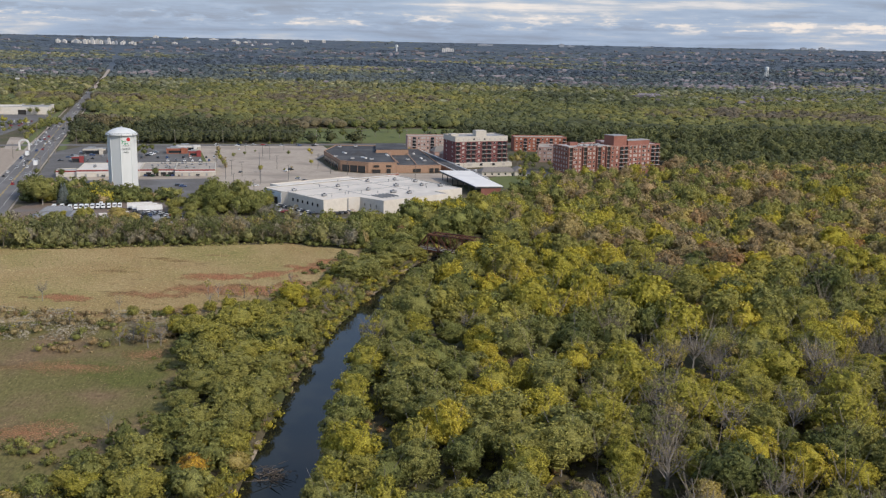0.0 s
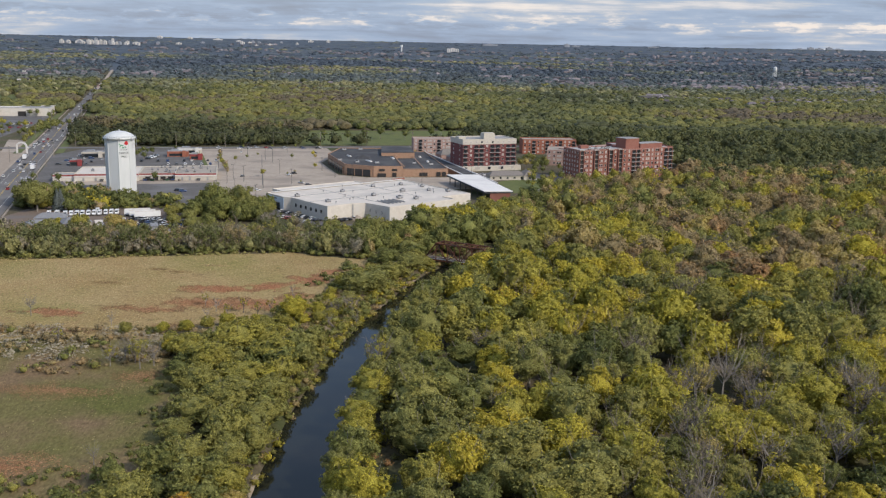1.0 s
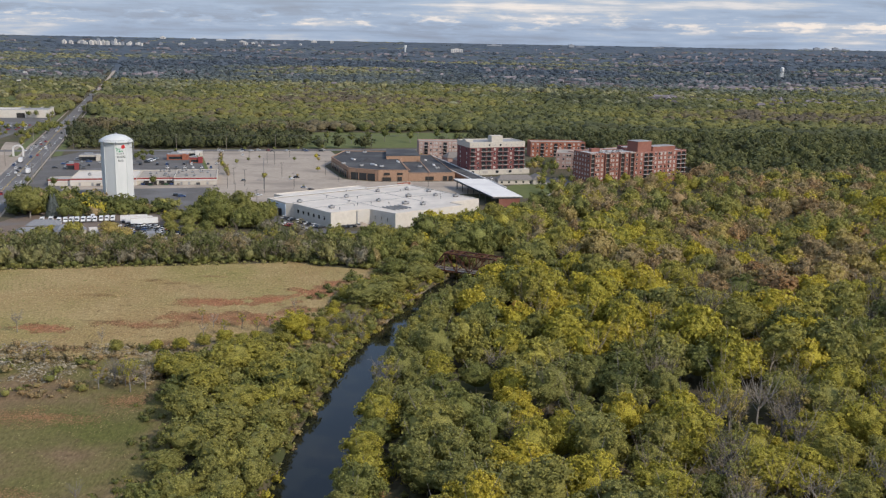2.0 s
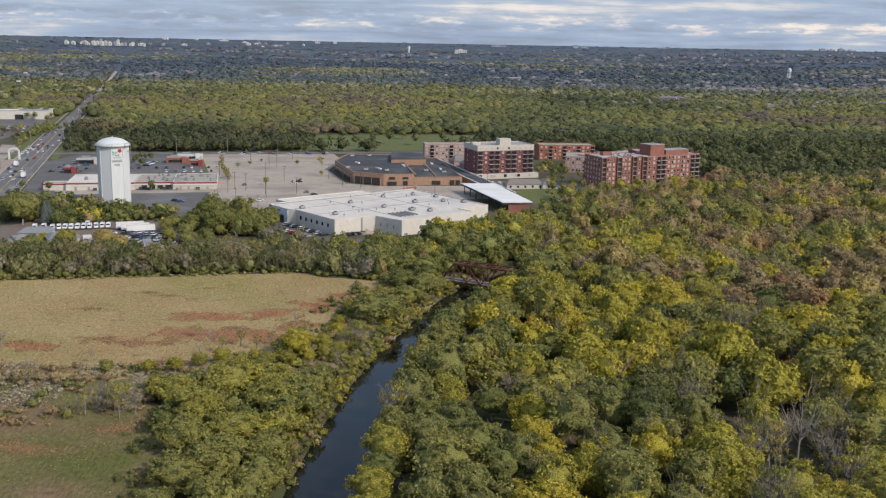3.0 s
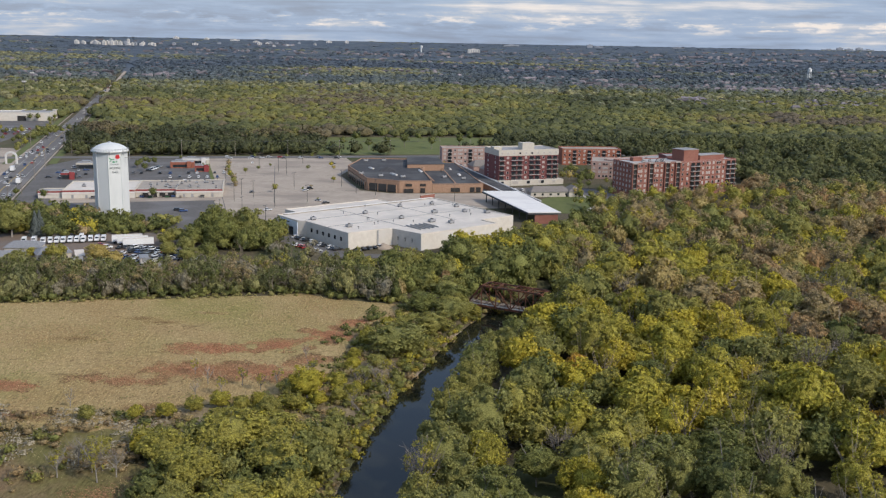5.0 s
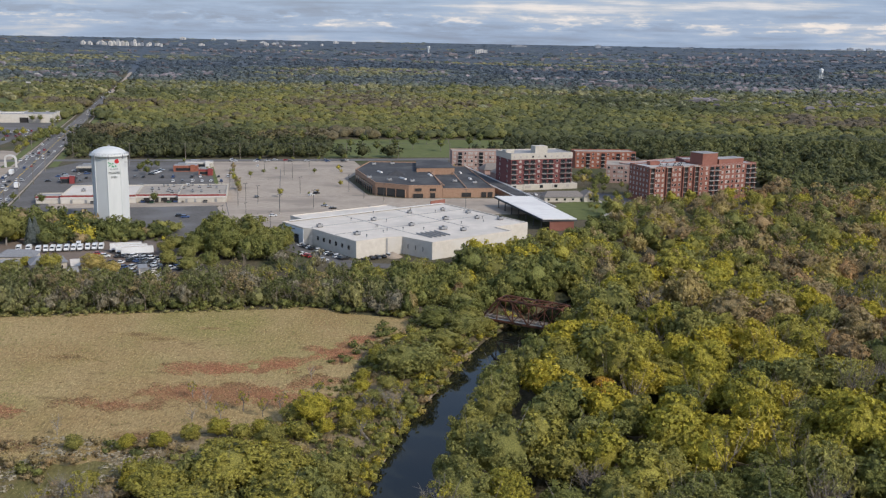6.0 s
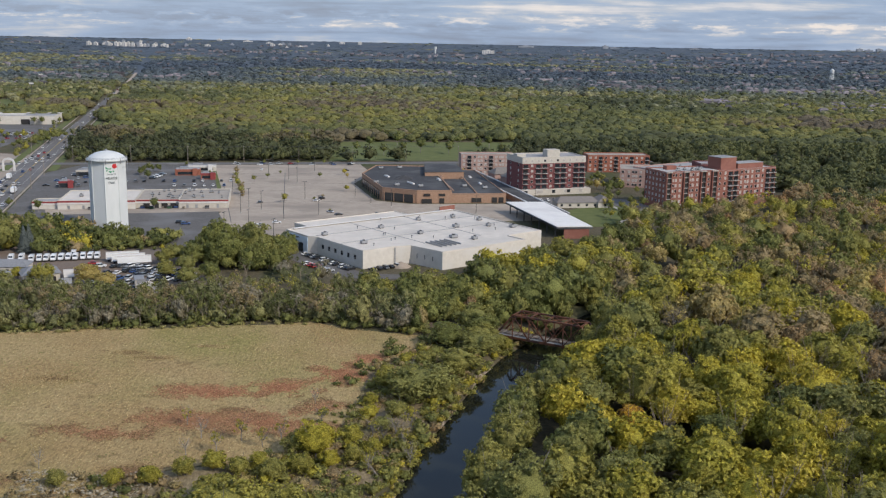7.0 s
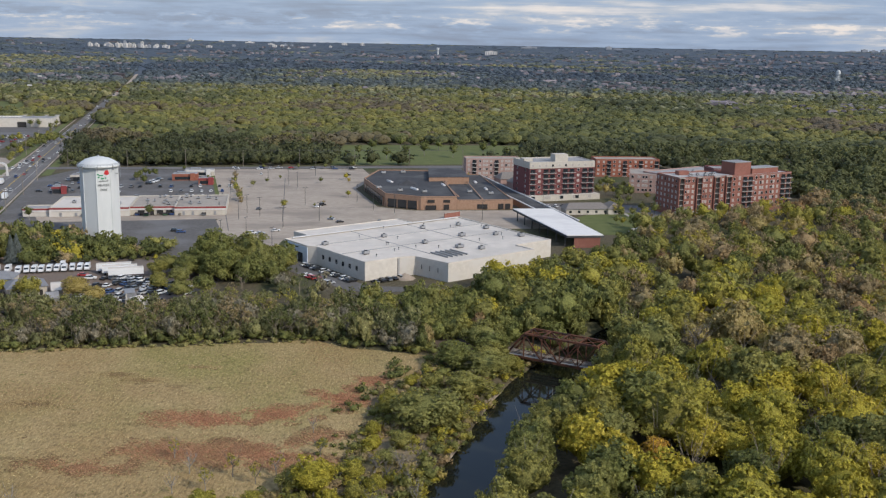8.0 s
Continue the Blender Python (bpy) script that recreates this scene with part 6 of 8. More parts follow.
def covered_way():
    ob = thing("covered_way", "long dark-roofed covered way with white coping", "covered walkway")
    A, B = Vector((-38, 885)), Vector((21, 690))
    d = (B - A).normalized()
    q = Vector((-d.y, d.x))
    mid = (A + B) / 2
    ang = math.degrees(math.atan2(d.y, d.x))
    L = (B - A).length
    part("wall", Shape().box(mid.x + q.x * 6, mid.y + q.y * 6, -0.2, L, 10.5, 3.6, ang), M_TAN_BRICK, ob)
    part("roof", Shape().box(mid.x + q.x * 6, mid.y + q.y * 6, 3.4, L + 0.4, 11, 0.25, ang), M_DARK_ROOF, ob)
    for o in (0.6, 11.4):
        part("coping", Shape().box(mid.x + q.x * o, mid.y + q.y * o, 3.65, L, 0.9, 0.5, ang), M_TRIM, ob, "white coping")
    return ob


covered_way()


def stub_wall():
    ob = thing("brick_screen_wall", "low red-brown brick screen wall beside the white building", "wall", at=(-37, 716, 0.1), turn=46)
    part("wall", Shape().box(0, 0, -0.3, 12, 0.5, 3.0), M_RED_BRICK, ob)
    part("coping", Shape().box(0, 0, 2.7, 12.3, 0.8, 0.2), M_PAVING, ob, "pale coping")


def earth_mound(x, y, r, h):
    m = Shape()
    rings, n = 6, 18
    for j in range(rings):
        f = j / (rings - 1)
        for i in range(n):
            a = 6.28319 * i / n
            k = r * (1 - f) * (1 + 0.28 * noise.noise((math.cos(a) * 1.6, math.sin(a) * 1.6, f + x)))
            m.v.append((k * math.cos(a), k * 0.75 * math.sin(a), h * f ** 0.8 - 0.1))
    m.f = [(j * n + i, j * n + (i + 1) % n, (j + 1) * n + (i + 1) % n, (j + 1) * n + i) for j in range(rings - 1) for i in range(n)]
    ob = tagged(new("earth_mound", m.mesh("earth_mound", M_DIRT, True)), "heap of pale tan earth beside the white building", "earth heap")
    ob.matrix_basis = pose(x, y, 0.05)


stub_wall()
earth_mound(-52, 566, 4.6, 2.6)

# ---- apartment blocks ----
WIN = {}


def window_mesh(w, h):
    if (w, h) not in WIN:
        WIN[w, h] = (Shape().box(0, -0.06, 0, w, 0.14, h).mesh("window", M_TRIM), Shape().box(0, -0.15, 0.1, w - 0.22, 0.08, h - 0.2).mesh("pane", M_GLASS), Shape().box(0, -0.15, 0.1, w - 0.22, 0.08, h - 0.2).mesh("pane", M_BLIND))
    return WIN[w, h]


BALC = {}
PIER = M_RED_BRICK


def balcony_mesh(w, d):
    if (w, d) not in BALC:
        slab = Shape().box(0, -d / 2, 0, w, d, 0.22).mesh("balcony", M_TRIM)
        s = Shape()
        for a, b in (((-w / 2, -d, 1.1), (w / 2, -d, 1.1)), ((-w / 2, -d, 0.25), (w / 2, -d, 0.25)), ((-w / 2, -d, 1.1), (-w / 2, 0, 1.1)), ((w / 2, -d, 1.1), (w / 2, 0, 1.1))):
            s.beam(a, b, 0.08, 0.1)
        n = int(w / 0.35)
        for i in range(n + 1):
            s.beam((-w / 2 + w * i / n, -d, 0.2), (-w / 2 + w * i / n, -d, 1.1), 0.05, 0.05)
        BALC[w, d] = (slab, s.mesh("railing", M_RAIL), Shape().box(0, -0.04, 0.2, w * 0.8, 0.12, 2.25).mesh("balcony_door", M_GLASS))
    return BALC[w, d]


def facade(ob, ax, ay, bx, by, floors, storey, z0, bay, pattern, win=(1.6, 1.6)):
    """Windows and balconies along a wall from a to b, outside on its right. pattern: a letter a bay, w window, d two windows, b balcony, . blank."""
    L = math.dist((ax, ay), (bx, by))
    ang = math.degrees(math.atan2(by - ay, bx - ax))
    n = len(pattern)
    for i, kind in enumerate(pattern):
        f = (i + 0.5) / n
        x, y = ax + (bx - ax) * f, ay + (by - ay) * f
        for j in range(floors):
            z = z0 + j * storey
            base = pose(x, y, z, 0, 0, ang)
            if kind == "w" or kind == "d":
                w, clear, drawn = window_mesh(*win)
                for dx in ((0,) if kind == "w" else (-1.0, 1.0)):
                    o = part("window", w, None, ob)
                    o.matrix_basis = base @ pose(dx, 0, 0.85)
                    part("pane", drawn if rng.random() < 0.6 else clear, None, o)
            elif kind == "b":
                s, r, dr = balcony_mesh(min(4.2, L / n * 0.9), 1.5)
                o = part("balcony", s, None, ob)
                o.matrix_basis = base
                part("railing", r, None, o)
                part("balcony_door", dr, None, o)
            elif kind == "r":
                wide = L / n * 0.72
                s, r, dr = balcony_mesh(wide, 1.0)
                o = part("balcony", s, None, ob)
                o.matrix_basis = base
                part("railing", r, None, o)
                # flat dark panel on the wall stands in for the balcony's shade
                part("shade_panel", Shape().box(0, -0.03, 0.24, wide, 0.14, 2.5), M_DARK, o, "flat dark panel, painted shade behind the balcony")
        if kind == "r":
            for dx in (-0.43, 0.43):
                o = part("pier", Shape().box(0, -0.55, -z0, L / n * 0.14, 1.1, z0 + floors * storey + 0.1), PIER, ob, "red brick pier")
                o.matrix_basis = pose(x, y, z0, 0, 0, ang) @ pose(dx * L / n, 0, 0)
            o = part("pier_head", Shape().box(0, -0.6, floors * storey + 0.1, L / n, 1.2, 0.5), M_PAVING, ob, "pale stone coping")
            o.matrix_basis = pose(x, y, z0, 0, 0, ang)


def block(ob, poly, h, wall, roof, parapet=0.7, name="wall"):
    part(name, Shape().prism(poly, -0.3, h), wall, ob)
    part("roof", Shape().prism(poly, h, h + 0.12), roof, ob)
    part("parapet", Shape().wall_ring(poly, h + 0.12, h + parapet, 0.4), wall, ob)


def apartments_east():
    ob = thing("apartment_block", "seven-storey red brick apartment block with stacked balconies", "apartment building", "apartment buildings")
    F = turned(92, 735, 24)
    a, b, c, d = F(0, 0), F(41, 0), F(41, 21), F(0, 22)
    G = turned(*F(41.02, 0.3), 32)
    e, f, g = G(46, 0), G(46, 17), G(0, 17)
    block(ob, [a, b, c, d], 22.2, M_RED_BRICK, M_PALE_ROOF)
    block(ob, [G(0, 0), e, f, g], 22.0, M_RED_BRICK, M_PALE_ROOF, name="wing")
    S = 3.16
    facade(ob, *a, *b, 6, S, S, 3.4, "rdwrdwrwrw", (1.35, 1.7))
    facade(ob, *G(0, 0), *e, 6, S, S, 3.4, "wbbwdwdwbb", (1.5, 1.8))
    facade(ob, *d, *a, 6, S, S, 3.4, "wwwwww", (1.3, 1.6))
    facade(ob, *e, *f, 6, S, S, 3.4, "wwww", (1.3, 1.6))
    part("stone_base", Shape().prism([F(-0.15, -0.15), F(41, -0.15), F(41, 2), F(-0.15, 2)], 0, S - 0.2), M_CREAM, ob, "cream stone ground storey")
    x, y = G(8, 9)
    part("stair_tower", Shape().box(x, y, 22, 13, 11, 7.5, 32), M_RED_BRICK, ob)
    part("stair_roof", Shape().box(x, y, 29.5, 13.4, 11.4, 0.3, 32), M_GREY_ROOF, ob)
    x, y = G(28, 9)
    part("plant_room", Shape().box(x, y, 22, 22, 9, 3.2, 32), M_RED_BRICK, ob)
    part("plant_roof", Shape().box(x, y, 25.2, 22.4, 9.4, 0.3, 32), M_GREY_ROOF, ob)
    x, y = F(12, 14)
    part("lift_house", Shape().box(x, y, 22.3, 7, 4, 2.4, 24), M_RED_BRICK, ob)
    R = turned(86, 790, 8)
    rear = [R(40, 0), R(82, 0), R(82, 17), R(40, 17)]
    block(ob, rear, 20.5, M_MAROON, M_GREY_ROOF, name="rear_wing")
    for i in range(10):
        x, y = F(rng.uniform(4, 38), rng.uniform(4, 22))
        roof_unit(x, y, 22.32, 1.8, 1.4, 0.8, 24)
    return ob


def apartments_middle():
    ob = thing("apartment_block", "maroon brick apartment block with a cream top storey", "apartment building", "apartment buildings")
    F = turned(9, 781, 22)
    P = [F(0, 0), F(45, 0), F(45, 25), F(0, 25)]
    S = 3.4
    part("wall", Shape().prism(P, -0.3, 20.2), M_MAROON, ob)
    part("top_storey", Shape().prism([F(-0.2, -0.2), F(45.2, -0.2), F(45.2, 25.2), F(-0.2, 25.2)], 20.2, 23.6), M_CREAM, ob, "cream top storey")
    part("roof", Shape().prism([F(0.2, 0.2), F(44.8, 0.2), F(44.8, 24.8), F(0.2, 24.8)], 23.6, 23.7), M_GREY_ROOF, ob)
    part("parapet", Shape().wall_ring([F(-0.2, -0.2), F(45.2, -0.2), F(45.2, 25.2), F(-0.2, 25.2)], 23.6, 24.3, 0.4), M_CREAM, ob)
    part("base", Shape().prism([F(-1.2, -3.5), F(48, -3.5), F(48, 26), F(-1.2, 26)], -0.3, 3.5), M_CREAM, ob, "cream ground storey")
    facade(ob, *F(0, 0), *F(45, 0), 5, S, 3.5, 3, "bwbbwbbwbb")
    facade(ob, *F(-0.2, -0.2), *F(45.2, -0.2), 1, S, 20.3, 3, "wwwwwwwwww")
    facade(ob, *F(0, 25), *F(0, 0), 6, S, 3.5, 3, ".w..w.")
    facade(ob, *F(-1.2, -3.5), *F(48, -3.5), 1, S, 0.3, 3, "w.d.w.d.w.", (2.6, 2.2))
    x, y = F(24, 8)
    part("lift_house", Shape().box(x, y, 23.7, 9, 7, 4.6, 22), M_CREAM, ob)
    x, y = F(3, 12)
    part("stair_house", Shape().box(x, y, 23.7, 6, 6, 1.8, 22), M_CREAM, ob)
    return ob


def apartments_rear():
    ob = thing("apartment_block", "four-storey orange brick apartment block", "apartment building", "apartment buildings")
    F = turned(64, 905, 6)
    block(ob, [F(0, 0), F(48, 0), F(48, 18), F(0, 18)], 12.5, M_ORANGE_BRICK, M_TAN_ROOF)
    facade(ob, *F(0, 0), *F(48, 0), 4, 3.0, 0.4, 3, "wwbwwbwwbwwb")
    ob = thing("apartment_block", "low pale pink brick apartment wing", "apartment building", "apartment buildings")
    F = turned(78, 828, -8)
    block(ob, [F(0, 0), F(20, 0), F(20, 30), F(0, 30)], 12.0, M_PINK_BRICK, M_TAN_ROOF)
    facade(ob, *F(0, 0), *F(20, 0), 4, 2.9, 0.4, 3, "wwdww")
    G = turned(*F(20.3, 2), 38)
    block(ob, [G(0, 0), G(58, 0), G(58, 16), G(0, 16)], 12.4, M_PINK_BRICK, M_GREY_ROOF, name="wing")
    ob = thing("apartment_block", "five-storey cream and brick apartment block", "apartment building", "apartment buildings")
    F = turned(-32, 872, 8)
    block(ob, [F(0, 0), F(40, 0), F(40, 16), F(0, 16)], 14.6, M_PINK_BRICK, M_TAN_ROOF)
    facade(ob, *F(0, 0), *F(40, 0), 5, 2.85, 0.4, 3, "wbwdwbwdwb")


apartments_east()
apartments_middle()
apartments_rear()


def gabled(name, cx, cy, w, d, h, rise, turn, wall, roof, label, category):
    """A low house with a hipped-in gable roof."""
    ob = thing(name, label, category, "houses", (cx, cy, 0.02), turn)
    part("wall", Shape().box(0, 0, -0.3, w, d, h + 0.3), wall, ob)
    o = 0.6
    x, y = w / 2 + o, d / 2 + o
    k = min(w, d) * 0.35
    if w > d:
        s = Shape().add([(-x, -y, h), (x, -y, h), (x, y, h), (-x, y, h), (-x + k, 0, h + rise), (x - k, 0, h + rise)], [(0, 1, 5, 4), (1, 2, 5), (2, 3, 4, 5), (3, 0, 4), (3, 2, 1, 0)])
    else:
        s = Shape().add([(-x, -y, h), (x, -y, h), (x, y, h), (-x, y, h), (0, -y + k, h + rise), (0, y - k, h + rise)], [(0, 1, 4), (1, 2, 5, 4), (2, 3, 5), (3, 0, 4, 5), (3, 2, 1, 0)])
    part("roof", s, roof, ob)
    pw = Shape().box(0, 0, 0, 1.4, 0.15, 1.3).mesh("window", M_GLASS)
    n = max(1, int(w / 5))
    for i in range(n):
        p = part("window", pw, None, ob)
        p.location = (-w / 2 + w * (i + 0.5) / n, -d / 2 - 0.05, 1.0)
    part("door", Shape().box(w / 2 - 2.2, -d / 2 - 0.06, 0, 1.1, 0.12, 2.1), M_DARK, ob)
    return ob


gabled("house", 40, 741, 26, 11, 3.2, 3.0, 12, M_CREAM, M_SHINGLE, "long low community house with a grey shingle roof", "house")
gabled("house", -3, 843, 15, 12, 6.0, 4.2, 22, M_PINK_BRICK, M_SHINGLE, "grey-roofed house between the blocks", "house")
gabled("house", 3, 828, 11, 10, 5.5, 3.8, 112, M_PINK_BRICK, M_SHINGLE, "grey-roofed gabled house between the blocks", "house")
gabled("house", 56, 744, 9, 12, 3.4, 3.4, 14, M_CREAM, M_SHINGLE, "small gabled house beside the apartment drive", "house")

# ---- water tower ----
def water_tower():
    ob = thing("water_tower", "tall white fluted water tower with painted rose emblem", "water tower", at=(-204, 630, 0))
    R, H, n = 8.75, 36.0, 8
    ring = [(R * math.cos(6.28319 * (i + 0.5) / n + radians(-56)), R * math.sin(6.28319 * (i + 0.5) / n + radians(-56))) for i in range(n)]
    part("shaft", Shape().prism(ring, -0.5, H), M_TOWER, ob)
    for x, y in ring:
        k = 1.0
        part("rib", Shape().tube((x * k, y * k, -0.4), (x * k, y * k, H - 0.3), 0.24, 0.24, 6), M_TOWER, ob)
    s = Shape()
    m, prof = 40, [(R + 0.9, H), (R + 0.9, H + 0.7), (R + 0.2, H + 1.4), (R * 0.86, H + 2.6), (R * 0.62, H + 3.7), (R * 0.33, H + 4.4), (0.6, H + 4.75)]
    for r, z in prof:
        s.v += [(r * math.cos(6.28319 * i / m), r * math.sin(6.28319 * i / m), z) for i in range(m)]
    s.f = [(j * m + i, j * m + (i + 1) % m, (j + 1) * m + (i + 1) % m, (j + 1) * m + i) for j in range(len(prof) - 1) for i in range(m)]
    s.f += [tuple(range((len(prof) - 1) * m, len(prof) * m)), tuple(range(m))[::-1]]
    part("dome", s, M_TOWER, ob, smooth=True)
    part("finial", Shape().tube((0, 0, H + 4.7), (0, 0, H + 5.4), 0.8, 0.5, 10), M_METAL, ob)
    rail = Shape()
    for i in range(m):
        a, b = 6.28319 * i / m, 6.28319 * (i + 1) / m
        r = R + 0.8
        rail.beam((r * math.cos(a), r * math.sin(a), H + 1.7), (r * math.cos(b), r * math.sin(b), H + 1.7), 0.10, 0.10)
        rail.beam((r * math.cos(a), r * math.sin(a), H + 0.7), (r * math.cos(a), r * math.sin(a), H + 1.7), 0.08, 0.08)
    part("railing", rail, M_METAL, ob)
    for i in range(8):
        a = 6.28319 * i / 8 + 0.3
        r = R + 1.0
        part("antenna", Shape().box(r * math.cos(a), r * math.sin(a), H - 1.2, 0.45, 0.3, 2.2, math.degrees(a) + 90), M_METAL, ob)
    part("dish_arm", Shape().beam((8.5, -2, H - 3), (11.2, -2.6, H - 3), 0.2, 0.2).beam((11.2, -2.6, H - 4.5), (11.2, -2.6, H + 1.2), 0.25, 0.25), M_METAL, ob)
    # emblem and lettering on the facet that faces the river
    ang = radians(-56)
    ap = R * math.cos(math.pi / n) + 0.12
    face = pose(ap * math.cos(ang), ap * math.sin(ang), 0, 0, 0, math.degrees(ang) + 90)
    for word, z, size in (("VILLAGE OF", 29.5, 0.80), ("MELROSE", 27.3, 1.34), ("PARK", 25.1, 1.34)):
        cu = bpy.data.curves.new("lettering", "FONT")
        cu.body, cu.size, cu.align_x, cu.extrude = word, size, "CENTER", 0.03
        tmp = bpy.data.objects.new("lettering", cu)
        me = bpy.data.meshes.new_from_object(tmp)
        bpy.data.objects.remove(tmp)
        me.materials.append(M_SIGN_GREY)
        o = part("lettering", me, None, ob, "grey painted lettering")
        o.matrix_basis = face @ pose(0, -0.05, z, 90, 0, 0) @ Matrix.Diagonal((1, 1.22, 1, 1))
    rose = Shape()
    for dx, dz, r in ((1.5, 33.2, 1.0), (0.9, 32.6, 0.7), (2.1, 32.6, 0.75), (1.5, 32.2, 0.7), (1.9, 33.7, 0.6)):
        rose.add([(dx + r * math.cos(0.5236 * i), -0.06 - 0.02 * dx, dz + r * math.sin(0.5236 * i)) for i in range(12)], [tuple(range(12))])
    emblem = face @ pose(0.2, 0, 1.0) @ Matrix.Translation((0, 0, 32)) @ Matrix.Diagonal((0.92, 1, 0.88, 1)) @ Matrix.Translation((0, 0, -32))
    o = part("rose_emblem", rose, M_ROSE, ob, "painted red rose")
    o.matrix_basis = emblem
    lf = Shape()
    for dx, dz, a in ((-0.1, 31.7, 200), (-1.3, 31.4, 170), (-1.9, 30.9, 215), (-0.8, 30.6, 250), (0.6, 30.7, 290), (0.1, 30.3, 230), (-2.2, 31.7, 150)):
        c, q = math.cos(radians(a)), math.sin(radians(a))
        lf.add([(dx, -0.05, dz), (dx + c * 0.7 - q * 0.4, -0.05, dz + q * 0.7 + c * 0.4), (dx + c * 1.5, -0.05, dz + q * 1.5), (dx + c * 0.7 + q * 0.4, -0.05, dz + q * 0.7 - c * 0.4)], [(3, 2, 1, 0)])
    o = part("leaf_emblem", lf, M_GREEN_PAINT, ob, "painted green rose leaves")
    o.matrix_basis = emblem
    return ob


water_tower()

# ---- shops with the red band ----
def shops():
    ob = thing("shop_row", "long low shop row with a red and white fascia band", "shops")
    F = turned(-255, 687, 12)
    for u0, u1, v0, v1, h, roof in ((0, 42, 0, 40, 4.6, M_WHITE_ROOF), (42.1, 66, 3, 42, 4.4, M_TAN_ROOF), (66.1, 94, 0, 42, 4.5, M_TAN_ROOF), (-14, -0.1, 2, 14, 4.0, M_GREY_ROOF)):
        P = [F(u0, v0), F(u1, v0), F(u1, v1), F(u0, v1)]
        part("wall", Shape().prism(P, -0.3, h), M_WHITE_WALL if u1 < 50 else M_CREAM, ob)
        part("roof", Shape().prism(P, h, h + 0.1), roof, ob)
        part("parapet", Shape().wall_ring(P, h + 0.1, h + 0.6, 0.4), M_CREAM, ob)
        x, y = F((u0 + u1) / 2, v0 - 0.16)
        part("red_band", Shape().box(x, y, h - 0.55, u1 - u0, 0.2, 0.95, 12), M_RED, ob, "red fascia band")
        part("white_band", Shape().box(x, y - 0.05, h - 1.5, u1 - u0, 0.2, 0.9, 12), M_TRIM, ob, "white fascia band")
    for u in (48, 53, 58, 63):
        x, y = F(u, 2.8)
        part("opening", Shape().box(x, y, 0.1, 3.4, 0.3, 2.6, 12), M_DARK, ob, "dark service opening")
    for i in range(24):
        x, y = F(rng.uniform(44, 92), rng.uniform(8, 38))
        roof_unit(x, y, 4.65, rng.uniform(1.0, 2.2), rng.uniform(0.8, 1.3), 0.8, 12)
    for u in (6, 14, 30, 71, 76, 88):
        x, y = F(u, -0.1)
        part("service_door", Shape().box(x, y, 0.0, 1.3, 0.3, 2.3, 12), M_METAL, ob, "grey service door")
    for u, v in ((10, 18), (25, 26), (35, 12)):
        x, y = F(u, v)
        roof_unit(x, y, 4.7, 2.4, 1.8, 1.1, 12)
    return ob


shops()


def restaurant(x, y, w, d, wall, trim, label, turn=12):
    ob = thing("restaurant", label, "restaurant", "restaurants", (x, y, 0.06), turn)
    part("wall", Shape().box(0, 0, -0.2, w, d, 4.4), wall, ob)
    part("roof", Shape().box(0, 0, 4.2, w - 0.4, d - 0.4, 0.15), M_GREY_ROOF, ob)
    part("band", Shape().box(0, -d / 2 - 0.1, 3.2, w + 0.3, 0.3, 1.2), trim, ob)
    part("glazing", Shape().box(0, -d / 2 - 0.06, 0.6, w * 0.8, 0.2, 2.0), M_GLASS, ob)
    part("entrance", Shape().box(w * 0.3, -d / 2 - 0.7, 0, 3.2, 1.4, 5.0), trim, ob)
    part("roof_plant", Shape().box(-w * 0.15, d * 0.1, 4.35, w * 0.35, d * 0.4, 1.1), M_METAL, ob)
    return ob


restaurant(-226, 842, 17, 11, M_ORANGE_BRICK, M_ORANGE_BRICK, "red-walled restaurant with pale roof plant")
restaurant(-222, 864, 20, 9, M_CREAM, M_TRIM, "pale restaurant with white trim behind the red one")
restaurant(-206, 822, 10, 6, M_ORANGE_BRICK, M_RED, "small red kiosk at the car park")
restaurant(-290, 826, 18, 11, M_DARK_ROOF, M_CREAM, "dark low restaurant beside the avenue")
restaurant(-284, 770, 9, 7, M_DARK_ROOF, M_RED, "petrol station kiosk with a red band", 16)


def retail_hall():
    ob = thing("retail_hall", "long white retail hall beside a car park", "shop")
    F = turned(-478, 1208, 12)
    P = [F(-170, 0), F(0, 0), F(0, 50), F(-170, 50)]
    block(ob, P, 8.5, M_WHITE_WALL, M_GREY_ROOF, 0.8)
    for u in (-140, -104, -68, -30):
        x, y = F(u, -0.2)
        part("entrance", Shape().box(x, y, 0, 9, 0.6, 5.5, 12), M_DARK, ob, "dark shop entrance")
    x, y = F(-80, 24)
    part("roof_plant", Shape().box(x, y, 8.7, 90, 3, 1.2, 12), M_TRIM, ob)
    return ob


retail_hall()
for u in (-150, -141, -132, -98, -90, -56, -20, -12):
    small_tree(-478 + 0.978 * u + 1.0, 1208 + 0.208 * u - 5, rng.uniform(7, 9), rng.uniform(0.05, 0.2))


